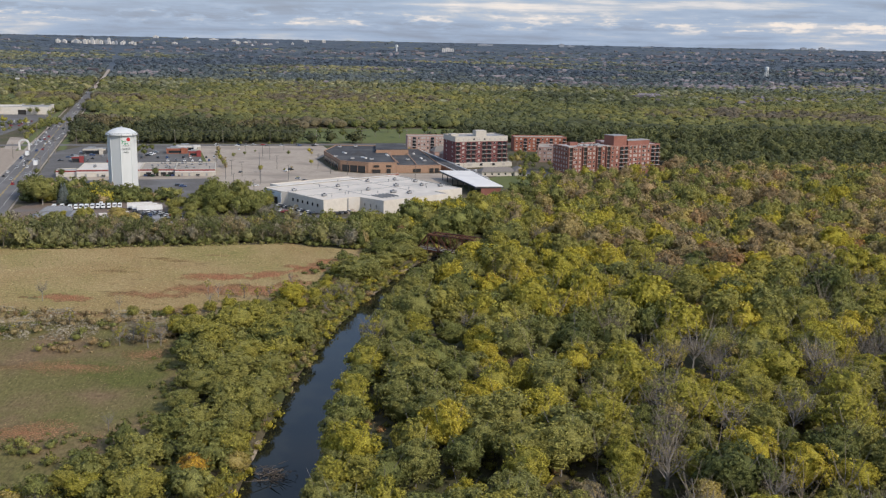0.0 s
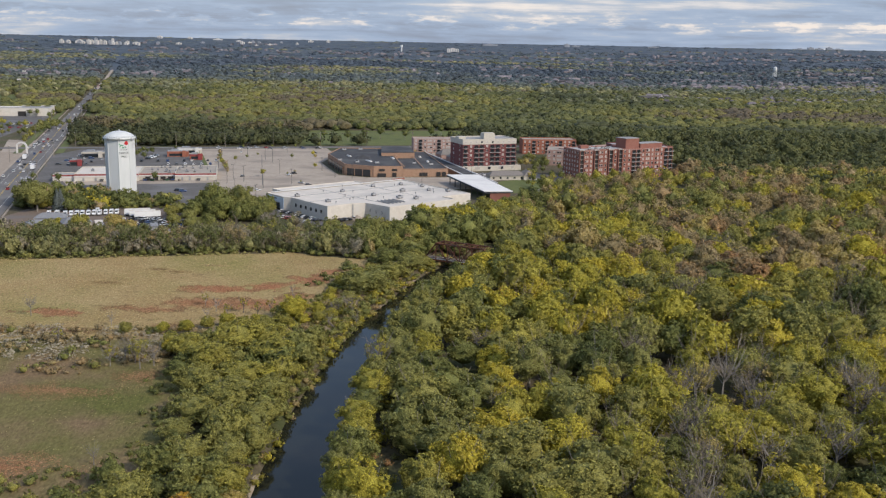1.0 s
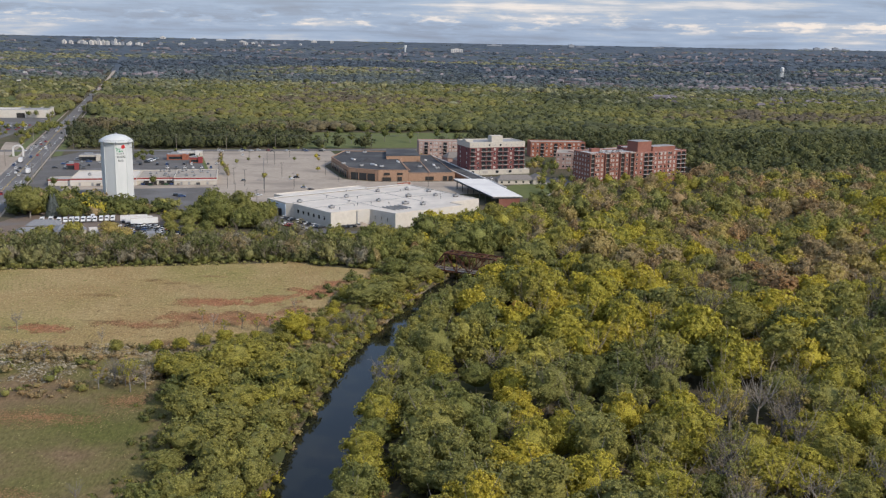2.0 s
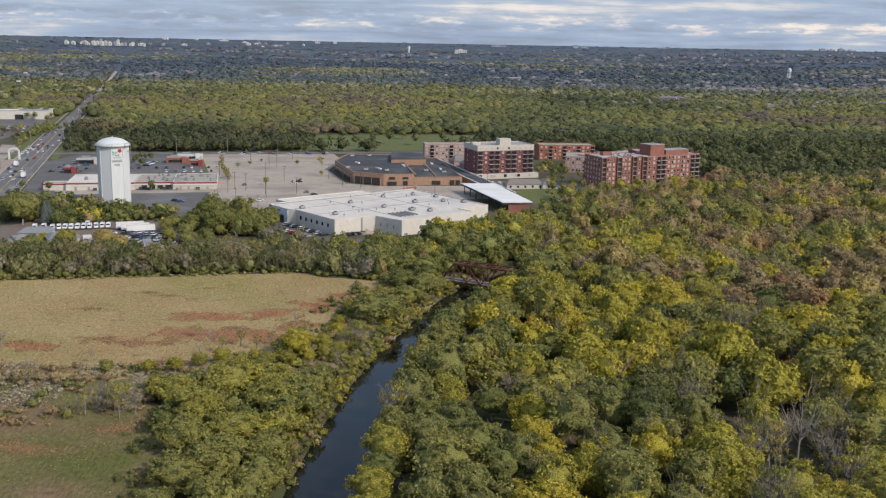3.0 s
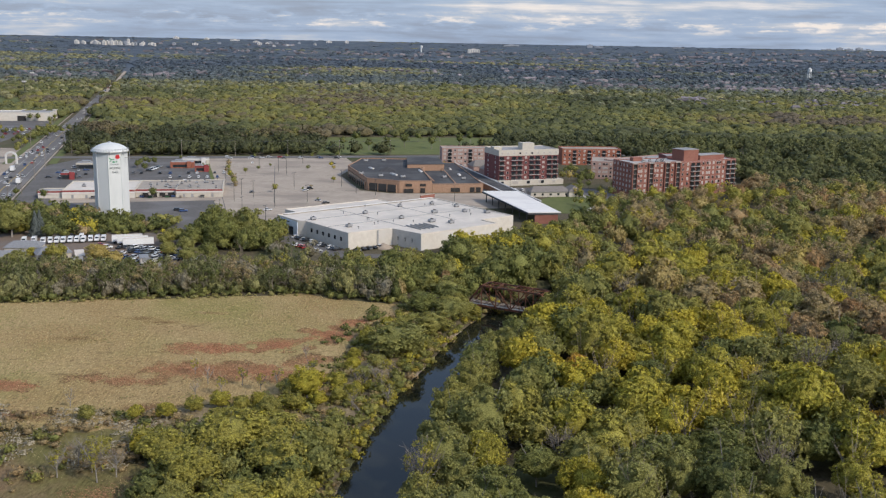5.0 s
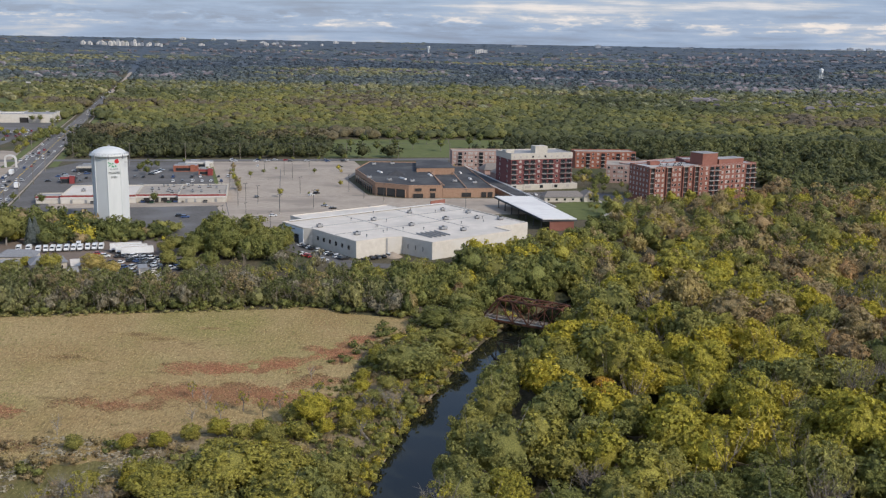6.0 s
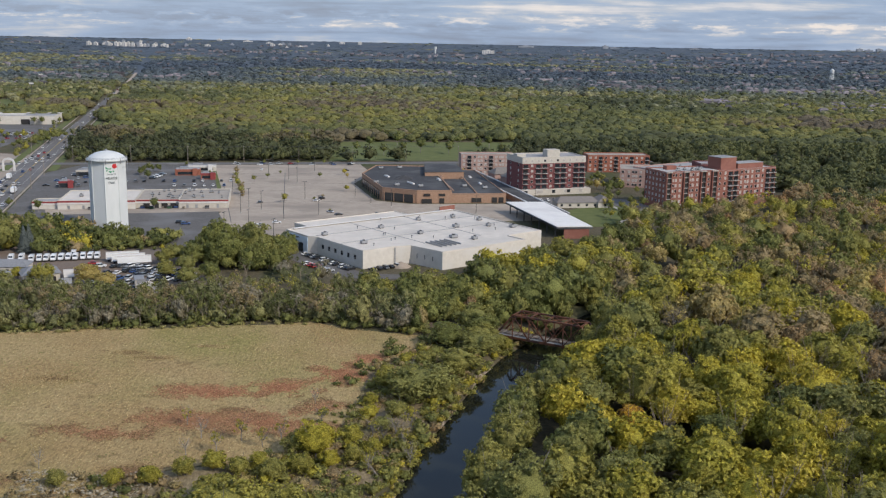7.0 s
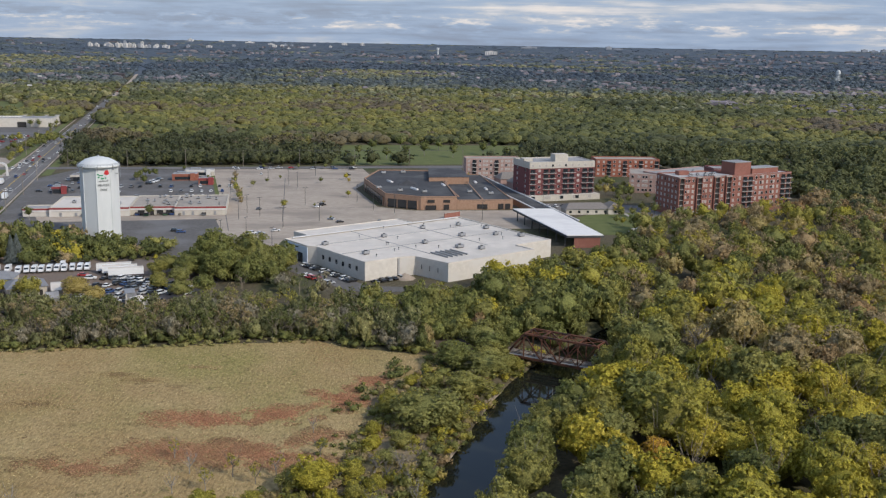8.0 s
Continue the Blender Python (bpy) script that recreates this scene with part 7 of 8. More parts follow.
def arch_sign():
    ob = thing("arch_sign", "white arched gateway sign at the corner", "gateway", at=(-354, 838, 0))
    s = Shape()
    bend = np.linspace(0, math.pi, 15)
    line = [((-4.6, 0), (-3.4, 0))] + [((-4.6 * math.cos(a), 6 + 3.6 * math.sin(a)), (-3.4 * math.cos(a), 6 + 2.4 * math.sin(a))) for a in bend] + [((4.6, 0), (3.4, 0))]
    for (ox, oz), (ix, iz) in line:
        s.v += [(ox, -0.6, oz), (ox, 0.6, oz), (ix, 0.6, iz), (ix, -0.6, iz)]
    n = len(line)
    s.f = [(4 * k + e, 4 * k + (e + 1) % 4, 4 * k + 4 + (e + 1) % 4, 4 * k + 4 + e) for k in range(n - 1) for e in range(4)] + [(3, 2, 1, 0), (4 * n - 4, 4 * n - 3, 4 * n - 2, 4 * n - 1)]
    part("arch", s, M_TRIM, ob)
    part("plinth", Shape().box(0, 0, -0.2, 10, 2, 0.6), M_PAVING, ob)


arch_sign()

# ---- railway bridge ----
def truss_bridge():
    A, B = Vector((-6.8, 460.9)), Vector((14.4, 449.4))
    d = (B - A).normalized()
    q = Vector((-d.y, d.x))
    ob = thing("truss_bridge", "rusty steel through-truss railway bridge over the river", "bridge")
    panel = (B - A).length / 4
    top, low, wide = 9.0, 1.3, 6.6

    def P(i, side, z):
        p = A + d * panel * i + q * wide * side
        return (p.x, p.y, z)

    def bar(name, a, b, w=0.42, h=0.42):
        part(name, Shape().beam(a, b, w, h), M_RUST, ob)

    for side in (0, 1):
        for i in range(4):
            bar("top_chord", P(i, side, top), P(i + 1, side, top), 0.6, 0.55)
        for i in range(-1, 5):
            bar("bottom_chord", P(i, side, low), P(i + 1, side, low), 0.5, 0.6)
        bar("end_post", P(-1, side, low), P(0, side, top), 0.6, 0.55)
        bar("end_post", P(5, side, low), P(4, side, top), 0.6, 0.55)
        for i in range(5):
            bar("vertical", P(i, side, low), P(i, side, top), 0.4, 0.35)
        for a, b in ((0, 1), (1, 2), (3, 2), (4, 3)):
            bar("diagonal", P(a, side, top), P(b, side, low), 0.38, 0.3)
        for a, b in ((1, 2), (2, 1), (2, 3), (3, 2)):
            bar("counter_brace", P(a, side, top), P(b, side, low), 0.16, 0.16)
    for i in range(5):
        bar("strut", P(i, 0, top), P(i, 1, top), 0.4, 0.4)
        bar("knee_brace", P(i, 0, top - 2.2), P(i, 0.3, top - 0.2), 0.2, 0.2)
        bar("knee_brace", P(i, 1, top - 2.2), P(i, 0.7, top - 0.2), 0.2, 0.2)
    for i in range(4):
        bar("lateral_brace", P(i, 0, top), P(i + 1, 1, top), 0.22, 0.2)
        bar("lateral_brace", P(i, 1, top), P(i + 1, 0, top), 0.22, 0.2)
    for i in range(-1, 6):
        bar("floor_beam", P(i, 0, low - 0.2), P(i, 1, low - 0.2), 0.4, 0.8)
    for s in (0.3, 0.7):
        bar("stringer", P(-1.2, s, low + 0.1), P(5.2, s, low + 0.1), 0.4, 0.6)
        bar("rail", P(-1.4, s, low + 0.62), P(5.4, s, low + 0.62), 0.12, 0.16)
    n = 64
    ang = math.degrees(math.atan2(d.y, d.x))
    tie = Shape().box(0, 0, 0, 0.32, 4.4, 0.26).mesh("sleeper", M_WOOD)
    for i in range(n):
        p = A + d * panel * (-1.1 + 6.2 * i / n) + q * wide / 2
        o = part("sleeper", tie, None, ob)
        o.matrix_basis = pose(p.x, p.y, low + 0.38, 0, 0, ang)
    part("walkway", Shape().beam(P(-1, 0.06, low + 0.5), P(5, 0.06, low + 0.5), 0.9, 0.12), M_PAVING, ob, "pale plank walkway")
    for i in (-1.25, 5.25):
        p = A + d * panel * i + q * wide / 2
        part("abutment", Shape().box(p.x, p.y, -5, 3.5, 9.5, 6.0, ang), M_STONE, ob, "pale stone abutment")
    # track bed on either side
    for k0, k1 in ((-1.4, -9), (5.4, 12)):
        a, b = A + d * panel * k0 + q * wide / 2, A + d * panel * k1 + q * wide / 2
        m = (a + b) / 2
        solid("embankment", Shape().box(m.x, m.y, -0.5, (b - a).length, 9, 1.6, ang, 1.6), M_GRAVEL, "gravel railway embankment", "embankment")
    return ob


truss_bridge()


def driftwood(x, y):
    ob = thing("driftwood", "dark tangled heap of stranded branches in the river", "driftwood", "", (x, y, -2.4))
    for i in range(90):
        g = rng.uniform(0, 6.283)
        big = i < 9
        L = rng.uniform(3, 6.5) if big else rng.uniform(1.0, 3.4)
        p = Vector((rng.normal() * 2.6, rng.normal() * 2.0, rng.uniform(0.05, 1.3)))
        e = p + Vector((math.cos(g) * L, math.sin(g) * L * 0.8, rng.uniform(-0.5, 0.9)))
        part("log" if big else "branch", Shape().tube(p, e, rng.uniform(0.11, 0.22) if big else rng.uniform(0.05, 0.10), 0.05, 5), M_DRIFT, ob)


driftwood(-39, 219)
for px, py, g in ((-52, 360, 40), (-45, 372, 70), (-40, 352, 120)):
    q = thing("fallen_trunk", "bleached fallen tree trunk lying at the bank", "fallen tree", "fallen trunks", (px, py, 0.4), g)
    part("trunk", Shape().tube((0, 0, 0), (7, 0, 1.6), 0.3, 0.12, 6), M_TWIG, q)
    part("limb", Shape().tube((4, 0, 0.9), (6, 1.6, 2.2), 0.12, 0.04, 5), M_TWIG, q)

# ---- vehicles ----
def car(x, y, z, turn, paint, label, suv=False):
    ob = thing("car", label, "car", "parked cars", (x, y, z), turn)
    L, W, H = (4.7, 1.9, 1.0) if suv else (4.5, 1.8, 0.85)
    top = 1.75 if suv else 1.42
    body = Shape()
    prof = [(-L / 2, 0.32), (-L / 2, H), (-L / 2 + 0.5, H + 0.04), (L / 2 - 1.3, H + 0.02), (L / 2 - 0.1, H - 0.12), (L / 2, 0.5), (L / 2 - 0.1, 0.3)]
    n = len(prof)
    body.v = [(a, -W / 2, b) for a, b in prof] + [(a, W / 2, b) for a, b in prof]
    body.f = [tuple(range(n)), tuple(range(n, 2 * n))[::-1]] + [(i, n + i, n + (i + 1) % n, (i + 1) % n) for i in range(n)]
    part("body", body, paint, ob)
    back = -L / 2 + (0.15 if suv else 0.55)
    g = Shape()
    a, b = (back, L / 2 - 1.25), (back + 0.45, L / 2 - 2.05)
    for z0, (p, r), w in ((H, a, W / 2 - 0.06), (top - 0.06, b, W / 2 - 0.22)):
        g.v += [(p, -w, z0), (r, -w, z0), (r, w, z0), (p, w, z0)]
    g.f = [(0, 1, 5, 4), (1, 2, 6, 5), (2, 3, 7, 6), (3, 0, 4, 7), (4, 5, 6, 7)]
    part("glazing", g, M_GLASS, ob)
    part("roof", Shape().box((b[0] + b[1]) / 2, 0, top - 0.07, b[1] - b[0] + 0.1, W - 0.42, 0.09, 0, 0.05), paint, ob)
    wheel = Shape().tube((0, -0.1, 0), (0, 0.1, 0), 0.33, 0.33, 8).mesh("wheel", M_TYRE)
    for wx in (-L / 2 + 0.85, L / 2 - 0.9):
        for wy in (-W / 2 + 0.08, W / 2 - 0.08):
            w = part("wheel", wheel, None, ob)
            w.location = (wx, wy, 0.33)
    return ob


PAINTS = {k: plain("car_paint_" + k, c, 0.3, 0.0, 0.6) for k, c in
          dict(white=(0.72, 0.72, 0.71), silver=(0.42, 0.43, 0.44), black=(0.02, 0.02, 0.022), grey=(0.13, 0.135, 0.14), red=(0.36, 0.03, 0.03), blue=(0.04, 0.08, 0.20)).items()}
NAMES = list(PAINTS)
PROTO = {}


def park(x, y, turn, colour=None, z=0.12):
    colour = colour or NAMES[int(rng.choice(6, p=[0.30, 0.2, 0.2, 0.16, 0.07, 0.07]))]
    suv = bool(rng.random() < 0.45)
    key = colour, suv
    if key not in PROTO:
        PROTO[key] = car(x, y, z, turn, PAINTS[colour], f"{colour} parked {'sport utility car' if suv else 'saloon car'} on the asphalt", suv)
        return PROTO[key]
    return copy_thing(PROTO[key], pose(x, y, z, 0, 0, turn))


def van(x, y, turn, z=0.1):
    ob = thing("van", "white delivery van parked in a row", "van", "white vans", (x, y, z), turn)
    s = Shape()
    prof = [(-2.9, 0.4), (-2.9, 2.6), (1.2, 2.6), (2.0, 1.6), (2.9, 1.3), (2.9, 0.45)]
    n = len(prof)
    s.v = [(a, -1.0, b) for a, b in prof] + [(a, 1.0, b) for a, b in prof]
    s.f = [tuple(range(n)), tuple(range(n, 2 * n))[::-1]] + [(i, n + i, n + (i + 1) % n, (i + 1) % n) for i in range(n)]
    part("body", s, PAINTS["white"], ob)
    part("windscreen", Shape().add([(1.26, -0.85, 2.5), (1.26, 0.85, 2.5), (2.03, 0.85, 1.66), (2.03, -0.85, 1.66)], [(3, 2, 1, 0)]), M_GLASS, ob)
    part("bumper", Shape().box(2.95, 0, 0.35, 0.15, 2.0, 0.35), M_DARK, ob)
    wheel = Shape().tube((0, -0.12, 0), (0, 0.12, 0), 0.38, 0.38, 8).mesh("wheel", M_TYRE)
    for wx in (-1.9, 1.9):
        for wy in (-0.92, 0.92):
            w = part("wheel", wheel, None, ob)
            w.location = (wx, wy, 0.38)
    return ob


def trailer(x, y, turn, L=14.0, z=0.1):
    ob = thing("trailer", "long white box trailer parked in the yard", "trailer", "box trailers", (x, y, z), turn)
    part("box", Shape().box(0, 0, 1.1, L, 2.6, 2.8, 0, 0.04), PAINTS["white"], ob)
    part("roof", Shape().box(0, 0, 3.9, L - 0.1, 2.5, 0.06), M_WHITE_ROOF, ob)
    part("chassis", Shape().box(0, 0, 0.8, L * 0.95, 1.2, 0.3), M_DARK, ob)
    wheel = Shape().tube((0, -0.25, 0), (0, 0.25, 0), 0.5, 0.5, 10).mesh("wheel", M_TYRE)
    for wx in (-L / 2 + 1.2, -L / 2 + 2.5):
        for wy in (-1.0, 1.0):
            w = part("wheel", wheel, None, ob)
            w.location = (wx, wy, 0.5)
    for wy in (-0.8, 0.8):
        part("landing_leg", Shape().box(L / 2 - 2.4, wy, 0, 0.2, 0.2, 0.9), M_RAIL, ob)
    return ob


first = van(-212.3, 558.6, -74)
for i in range(1, 10):
    copy_thing(first, pose(-212.3 + 2.84 * i, 558.6 + 1.0 * i + rng.uniform(-0.4, 0.4), 0.1, 0, 0, -74 + rng.uniform(-5, 5)))
for a, b in ((-221.5, 559), (-217.5, 560.5), (-198.5, 570.4)):
    copy_thing(first, pose(a, b, 0.1, 0, 0, -74 + rng.uniform(-5, 5)))
first = trailer(-174.3, 564.6, 20, 14)
for i, (a, b) in enumerate(((-170.4, 560.9), (-166.5, 557.2))):
    copy_thing(first, pose(a, b, 0.1, 0, 0, 20 + i))
for x0, y0, x1, y1, n, q, paints in ((-173, 551.5, -160, 554.6, 5, 65, ("black", "grey", "white", "silver", "black")), (-166.5, 547.8, -154.5, 550.5, 5, 62, ("grey", "black", "silver", "white", "black")),
                                     (-165, 543.2, -144, 546.5, 8, 60, ("black", "blue", "grey", "black", "silver", "red", "white", "grey")), (-158.5, 536.8, -136, 540, 8, 60, ("black", "grey", "white", "silver", "black", "blue", "grey", "white")),
                                     (-176, 538.5, -168, 539.4, 3, 80, ("silver", "black", "white")), (-173, 529.5, -160, 531.5, 5, 75, ("grey", "black", "white", "blue", "silver")),
                                     (-172, 522.6, -157.5, 524.4, 5, 75, ("white", "silver", "black", "grey", "white")), (-150, 530, -133, 532, 6, 60, ("silver", "black", "white", "grey", "black", "white")),
                                     (-172, 514, -140, 518.5, 9, 70, ("white", "black", "silver", "grey", "white", "black", "blue", "silver", "grey")), (-184, 556.5, -179, 551, 2, 10, ("red", "white")), (-218, 548, -212, 550, 3, 80, ("white", "grey", "white"))):
    for i in range(n):
        f = i / max(1, n - 1)
        park(x0 + (x1 - x0) * f + rng.uniform(-0.2, 0.2), y0 + (y1 - y0) * f + rng.uniform(-0.5, 0.5), q + rng.uniform(-6, 6), paints[i])


def shed(x, y, w, d, h, turn, roof, label):
    ob = thing("shed", label, "shed", "yard sheds", (x, y, 0.05), turn)
    part("wall", Shape().box(0, 0, -0.2, w, d, h + 0.2), M_WHITE_WALL, ob)
    s = Shape().add([(-w / 2 - 0.3, -d / 2 - 0.3, h), (w / 2 + 0.3, -d / 2 - 0.3, h), (w / 2 + 0.3, d / 2 + 0.3, h), (-w / 2 - 0.3, d / 2 + 0.3, h), (-w / 2 - 0.3, 0, h + 1.2), (w / 2 + 0.3, 0, h + 1.2)],
                    [(0, 1, 5, 4), (2, 3, 4, 5), (1, 2, 5), (3, 0, 4), (3, 2, 1, 0)])
    part("roof", s, roof, ob)
    part("roller_door", Shape().box(w * 0.2, -d / 2 - 0.08, 0, 3.4, 0.15, 3.0), M_METAL, ob)


gabled("house", -212, 538.5, 15, 10, 3.4, 2.2, 10, M_CREAM, M_SLATE, "low grey hip-roofed house beside the vehicle yard", "house")
gabled("house", -195, 527.5, 14, 12, 3.4, 2.4, 32, M_CREAM, M_SLATE, "low grey hip-roofed house beside the vehicle yard", "house")
gabled("house", -210, 517.5, 14, 10, 3.5, 2.2, 26, M_CREAM, M_SLATE, "low grey hip-roofed house beside the vehicle yard", "house")
shed(-183, 527.5, 3.4, 14, 2.9, 24, M_WHITE_ROOF, "long white-roofed store shed in the yard")
shed(-179, 514.5, 4.2, 10, 2.9, 24, M_GREY_ROOF, "grey-roofed store shed in the yard")
shed(-153, 523, 3.2, 6, 2.8, 24, M_METAL, "metal storage container standing in the yard")
shed(-146, 511, 4, 7, 3.0, 80, M_WHITE_ROOF, "white storage container standing in the yard")

# the lot beside the avenue
for r in range(8):
    for c in range(19):
        x, y = -500 + 3.6 * c + 0.5 * r, 975 + 17.5 * r + 0.8 * c
        if x < -431 - 0.16 * (y - 950) and rng.random() < 0.62:
            park(x + rng.uniform(-0.3, 0.3), y + rng.uniform(-0.6, 0.6), 100 + rng.uniform(-5, 5), None, 0.15)

# along the white building and in the lots
for i in range(15):
    u = 2 + i * 2.6
    x, y = WH(-5.2, u)
    if i not in (3, 9):
        park(x, y, 41 + rng.uniform(-4, 4), ("black", "grey", "white", "silver", "black", "white")[i % 6], 0.09)
for i in range(6):
    x, y = WH(-15 + rng.uniform(-0.5, 0.5), 4 + i * 3.4)
    park(x, y, 41 + rng.uniform(-4, 4), None, 0.09)
for i in range(5):
    x, y = WH(2 + i * 3.1, -4.5)
    park(x, y, 131 + rng.uniform(-4, 4), ("grey", "black", "grey", "black", "silver")[i], 0.09)
for a, b, q in ((-122, 610, 30), (-117, 607, 35), (-149, 726, 80), (-126, 662, 20), (-117, 738, 60), (-115, 745, 60), (-103, 699, 150), (-76, 694, 100), (-97, 691, 30), (-136, 653, 30), (-132, 654, 30), (-176, 655, 10), (-172, 652, 15), (-118, 880, 10), (-180, 873, 100)):
    park(a, b, q, None, 0.13)
for i in range(9):
    park(-236 + 5.5 * i + rng.uniform(-1, 1), 758 + 1.2 * i + rng.uniform(-1, 1), 12 + rng.uniform(-4, 4), None, 0.1)
for i in range(26):
    r, c = divmod(i, 13)
    if rng.random() < 0.7:
        park(-262 + 6.2 * c + rng.uniform(-0.6, 0.6), 775 + 1.3 * c + 22 * r, 100 + rng.uniform(-4, 4), None, 0.1)
for i in range(9):
    park(-243 + rng.uniform(-0.3, 0.3), 815 + 3.0 * i, 10, None, 0.1)
for i in range(14):
    park(-205 + 14 * (i % 7) + rng.uniform(-4, 4), 899 + 2.6 * (i % 7) + 6 * (i // 7) + rng.uniform(-0.5, 0.5), 11, None, 0.2)
for i in range(16):
    park(-300 + 7 * (i % 4) + rng.uniform(-2, 2), 775 + 17 * (i // 4) + rng.uniform(-3, 3), 16 + 90 * (i % 2) + rng.uniform(-6, 6), None, 0.1)
for i in range(14):
    park(road_x(890 + 4 * i) + (-7, -3.5, 3.5, 7)[i % 4], 875 + 5.5 * i, 106, None, 0.2)
# traffic standing on the avenue
for i in range(34):
    y = 640 + 480 * rng.random()
    lane = (-8.4, -5.0, -1.8, 1.8, 5.0, 8.4)[int(rng.integers(6))]
    park(road_x(y) + lane * 0.96, y + lane * 0.28, 106, None, 0.2)
for i in range(26):
    y = 1150 + 900 * rng.random()
    lane = (-5.0, -1.8, 1.8, 5.0)[int(rng.integers(4))]
    park(road_x(y) + lane * 0.96, y + lane * 0.28, 106, None, 0.2)
for i in range(64):
    r, c = divmod(i, 16)
    if rng.random() < 0.75:
        park(-560 + c * 7.5 + r * 3 + rng.uniform(-0.5, 0.5), 965 + r * 34 + c * 1.5, 95, None, 0.12)
for i in range(9):
    park(15 + 4.6 * i, 757 + 1.6 * i, 110, None, 0.1)


def box_truck(x, y, turn):
    ob = thing("truck", "white box truck standing on the avenue", "truck", "trucks", (x, y, 0.2), turn)
    part("box", Shape().box(-1.2, 0, 0.9, 6.4, 2.5, 2.8), PAINTS["white"], ob)
    part("cab", Shape().box(3.3, 0, 0.6, 2.0, 2.3, 2.0, 0, 0.12), PAINTS["white"], ob)
    part("windscreen", Shape().box(4.22, 0, 1.6, 0.1, 1.9, 0.8), M_GLASS, ob)
    wheel = Shape().tube((0, -0.2, 0), (0, 0.2, 0), 0.48, 0.48, 8).mesh("wheel", M_TYRE)
    for wx in (-3.2, 3.0):
        for wy in (-1.0, 1.0):
            w = part("wheel", wheel, None, ob)
            w.location = (wx, wy, 0.48)


box_truck(road_x(742) + 7, 742, 106)
box_truck(road_x(800) - 6, 800, 106)

# ---- lamps, poles and wires ----
def lamp_post(x, y, h=11.0):
    ob = thing("lamp_post", "tall dark car park lamp post with twin heads", "lamp post", "car park lamps", (x, y, 0.1), rng.uniform(0, 40))
    part("pole", Shape().tube((0, 0, 0.6), (0, 0, h), 0.16, 0.10, 6), M_RAIL, ob)
    part("base", Shape().tube((0, 0, 0), (0, 0, 0.8), 0.38, 0.34, 8), M_PAVING, ob, "concrete base")
    part("arm", Shape().beam((-1.2, 0, h), (1.2, 0, h), 0.12, 0.12), M_RAIL, ob)
    for s in (-1, 1):
        part("lamp_head", Shape().box(s * 1.2, 0, h - 0.12, 0.9, 0.4, 0.22), M_RAIL, ob)
    return ob


first = lamp_post(-152, 690)
for a, b in ((-136, 640), (-152, 710), (-143, 702), (-124, 671), (-125, 743), (-142, 810), (-150, 822), (-96, 758), (-83, 729), (-70, 721), (-170, 850), (-140, 870), (-118, 615), (-146, 630), (-20, 705), (-175, 765),
             (-185, 820), (15, 735), (-108, 690)):
    copy_thing(first, pose(a, b, 0.1, 0, 0, rng.uniform(0, 90)))


def utility_pole(x, y, turn):
    ob = thing("utility_pole", "tall wooden utility pole with cross arms", "utility pole", "utility poles", (x, y, 0), turn)
    part("pole", Shape().tube((0, 0, -0.4), (0, 0, 13), 0.24, 0.15, 6), M_WOOD, ob)
    for z in (12.4, 11.2):
        part("cross_arm", Shape().beam((0, -1.5, z), (0, 1.5, z), 0.16, 0.18), M_WOOD, ob)
    for i in (-1.3, -0.6, 0.6, 1.3):
        part("insulator", Shape().tube((0, i, 12.5), (0, i, 12.8), 0.09, 0.07, 6), M_TRIM, ob)
    return ob


poles = [(-330 + 42 * i, 893 + 8.6 * i) for i in range(8)]
first = None
for a, b in poles:
    first = first or utility_pole(a, b, 12)
    if (a, b) != poles[0]:
        copy_thing(first, pose(a, b, 0, 0, 0, 12))
def wire(points, r):
    """One unbroken three-sided cable through the points."""
    s = Shape()
    for p in points:
        s.v += [(p.x, p.y - r, p.z), (p.x, p.y + r, p.z), (p.x, p.y, p.z + 1.6 * r)]
    s.f = [(3 * i + k, 3 * i + (k + 1) % 3, 3 * i + 3 + (k + 1) % 3, 3 * i + 3 + k) for i in range(len(points) - 1) for k in range(3)]
    return s


for off in (-1.3, 1.3):
    line = [Vector((*poles[0], 12.75)) + Vector((off * 0.2, off, 0))]
    for (a, b), (c, e) in zip(poles, poles[1:]):
        p, q = Vector((a + off * 0.2, b + off, 12.75)), Vector((c + off * 0.2, e + off, 12.75))
        line += [p.lerp(q, k / 8) - Vector((0, 0, 3.2 * k / 8 * (1 - k / 8))) for k in range(1, 9)]
    tagged(new("power_line", wire(line, 0.04).mesh("power_line", M_RAIL)), "thin sagging power line between the poles", "power line", "power lines")
side = [(road_x(y) + 15, y) for y in (600, 650, 700, 760, 820)] + [(road_x(y) - 15, y) for y in (700, 780, 960, 1040, 1120)] + [(road_x(y) + 14, y) for y in (960, 1030, 1100, 1180, 1260)]
for a, b in side:
    copy_thing(first, pose(a, b, 0, 0, 0, 106))


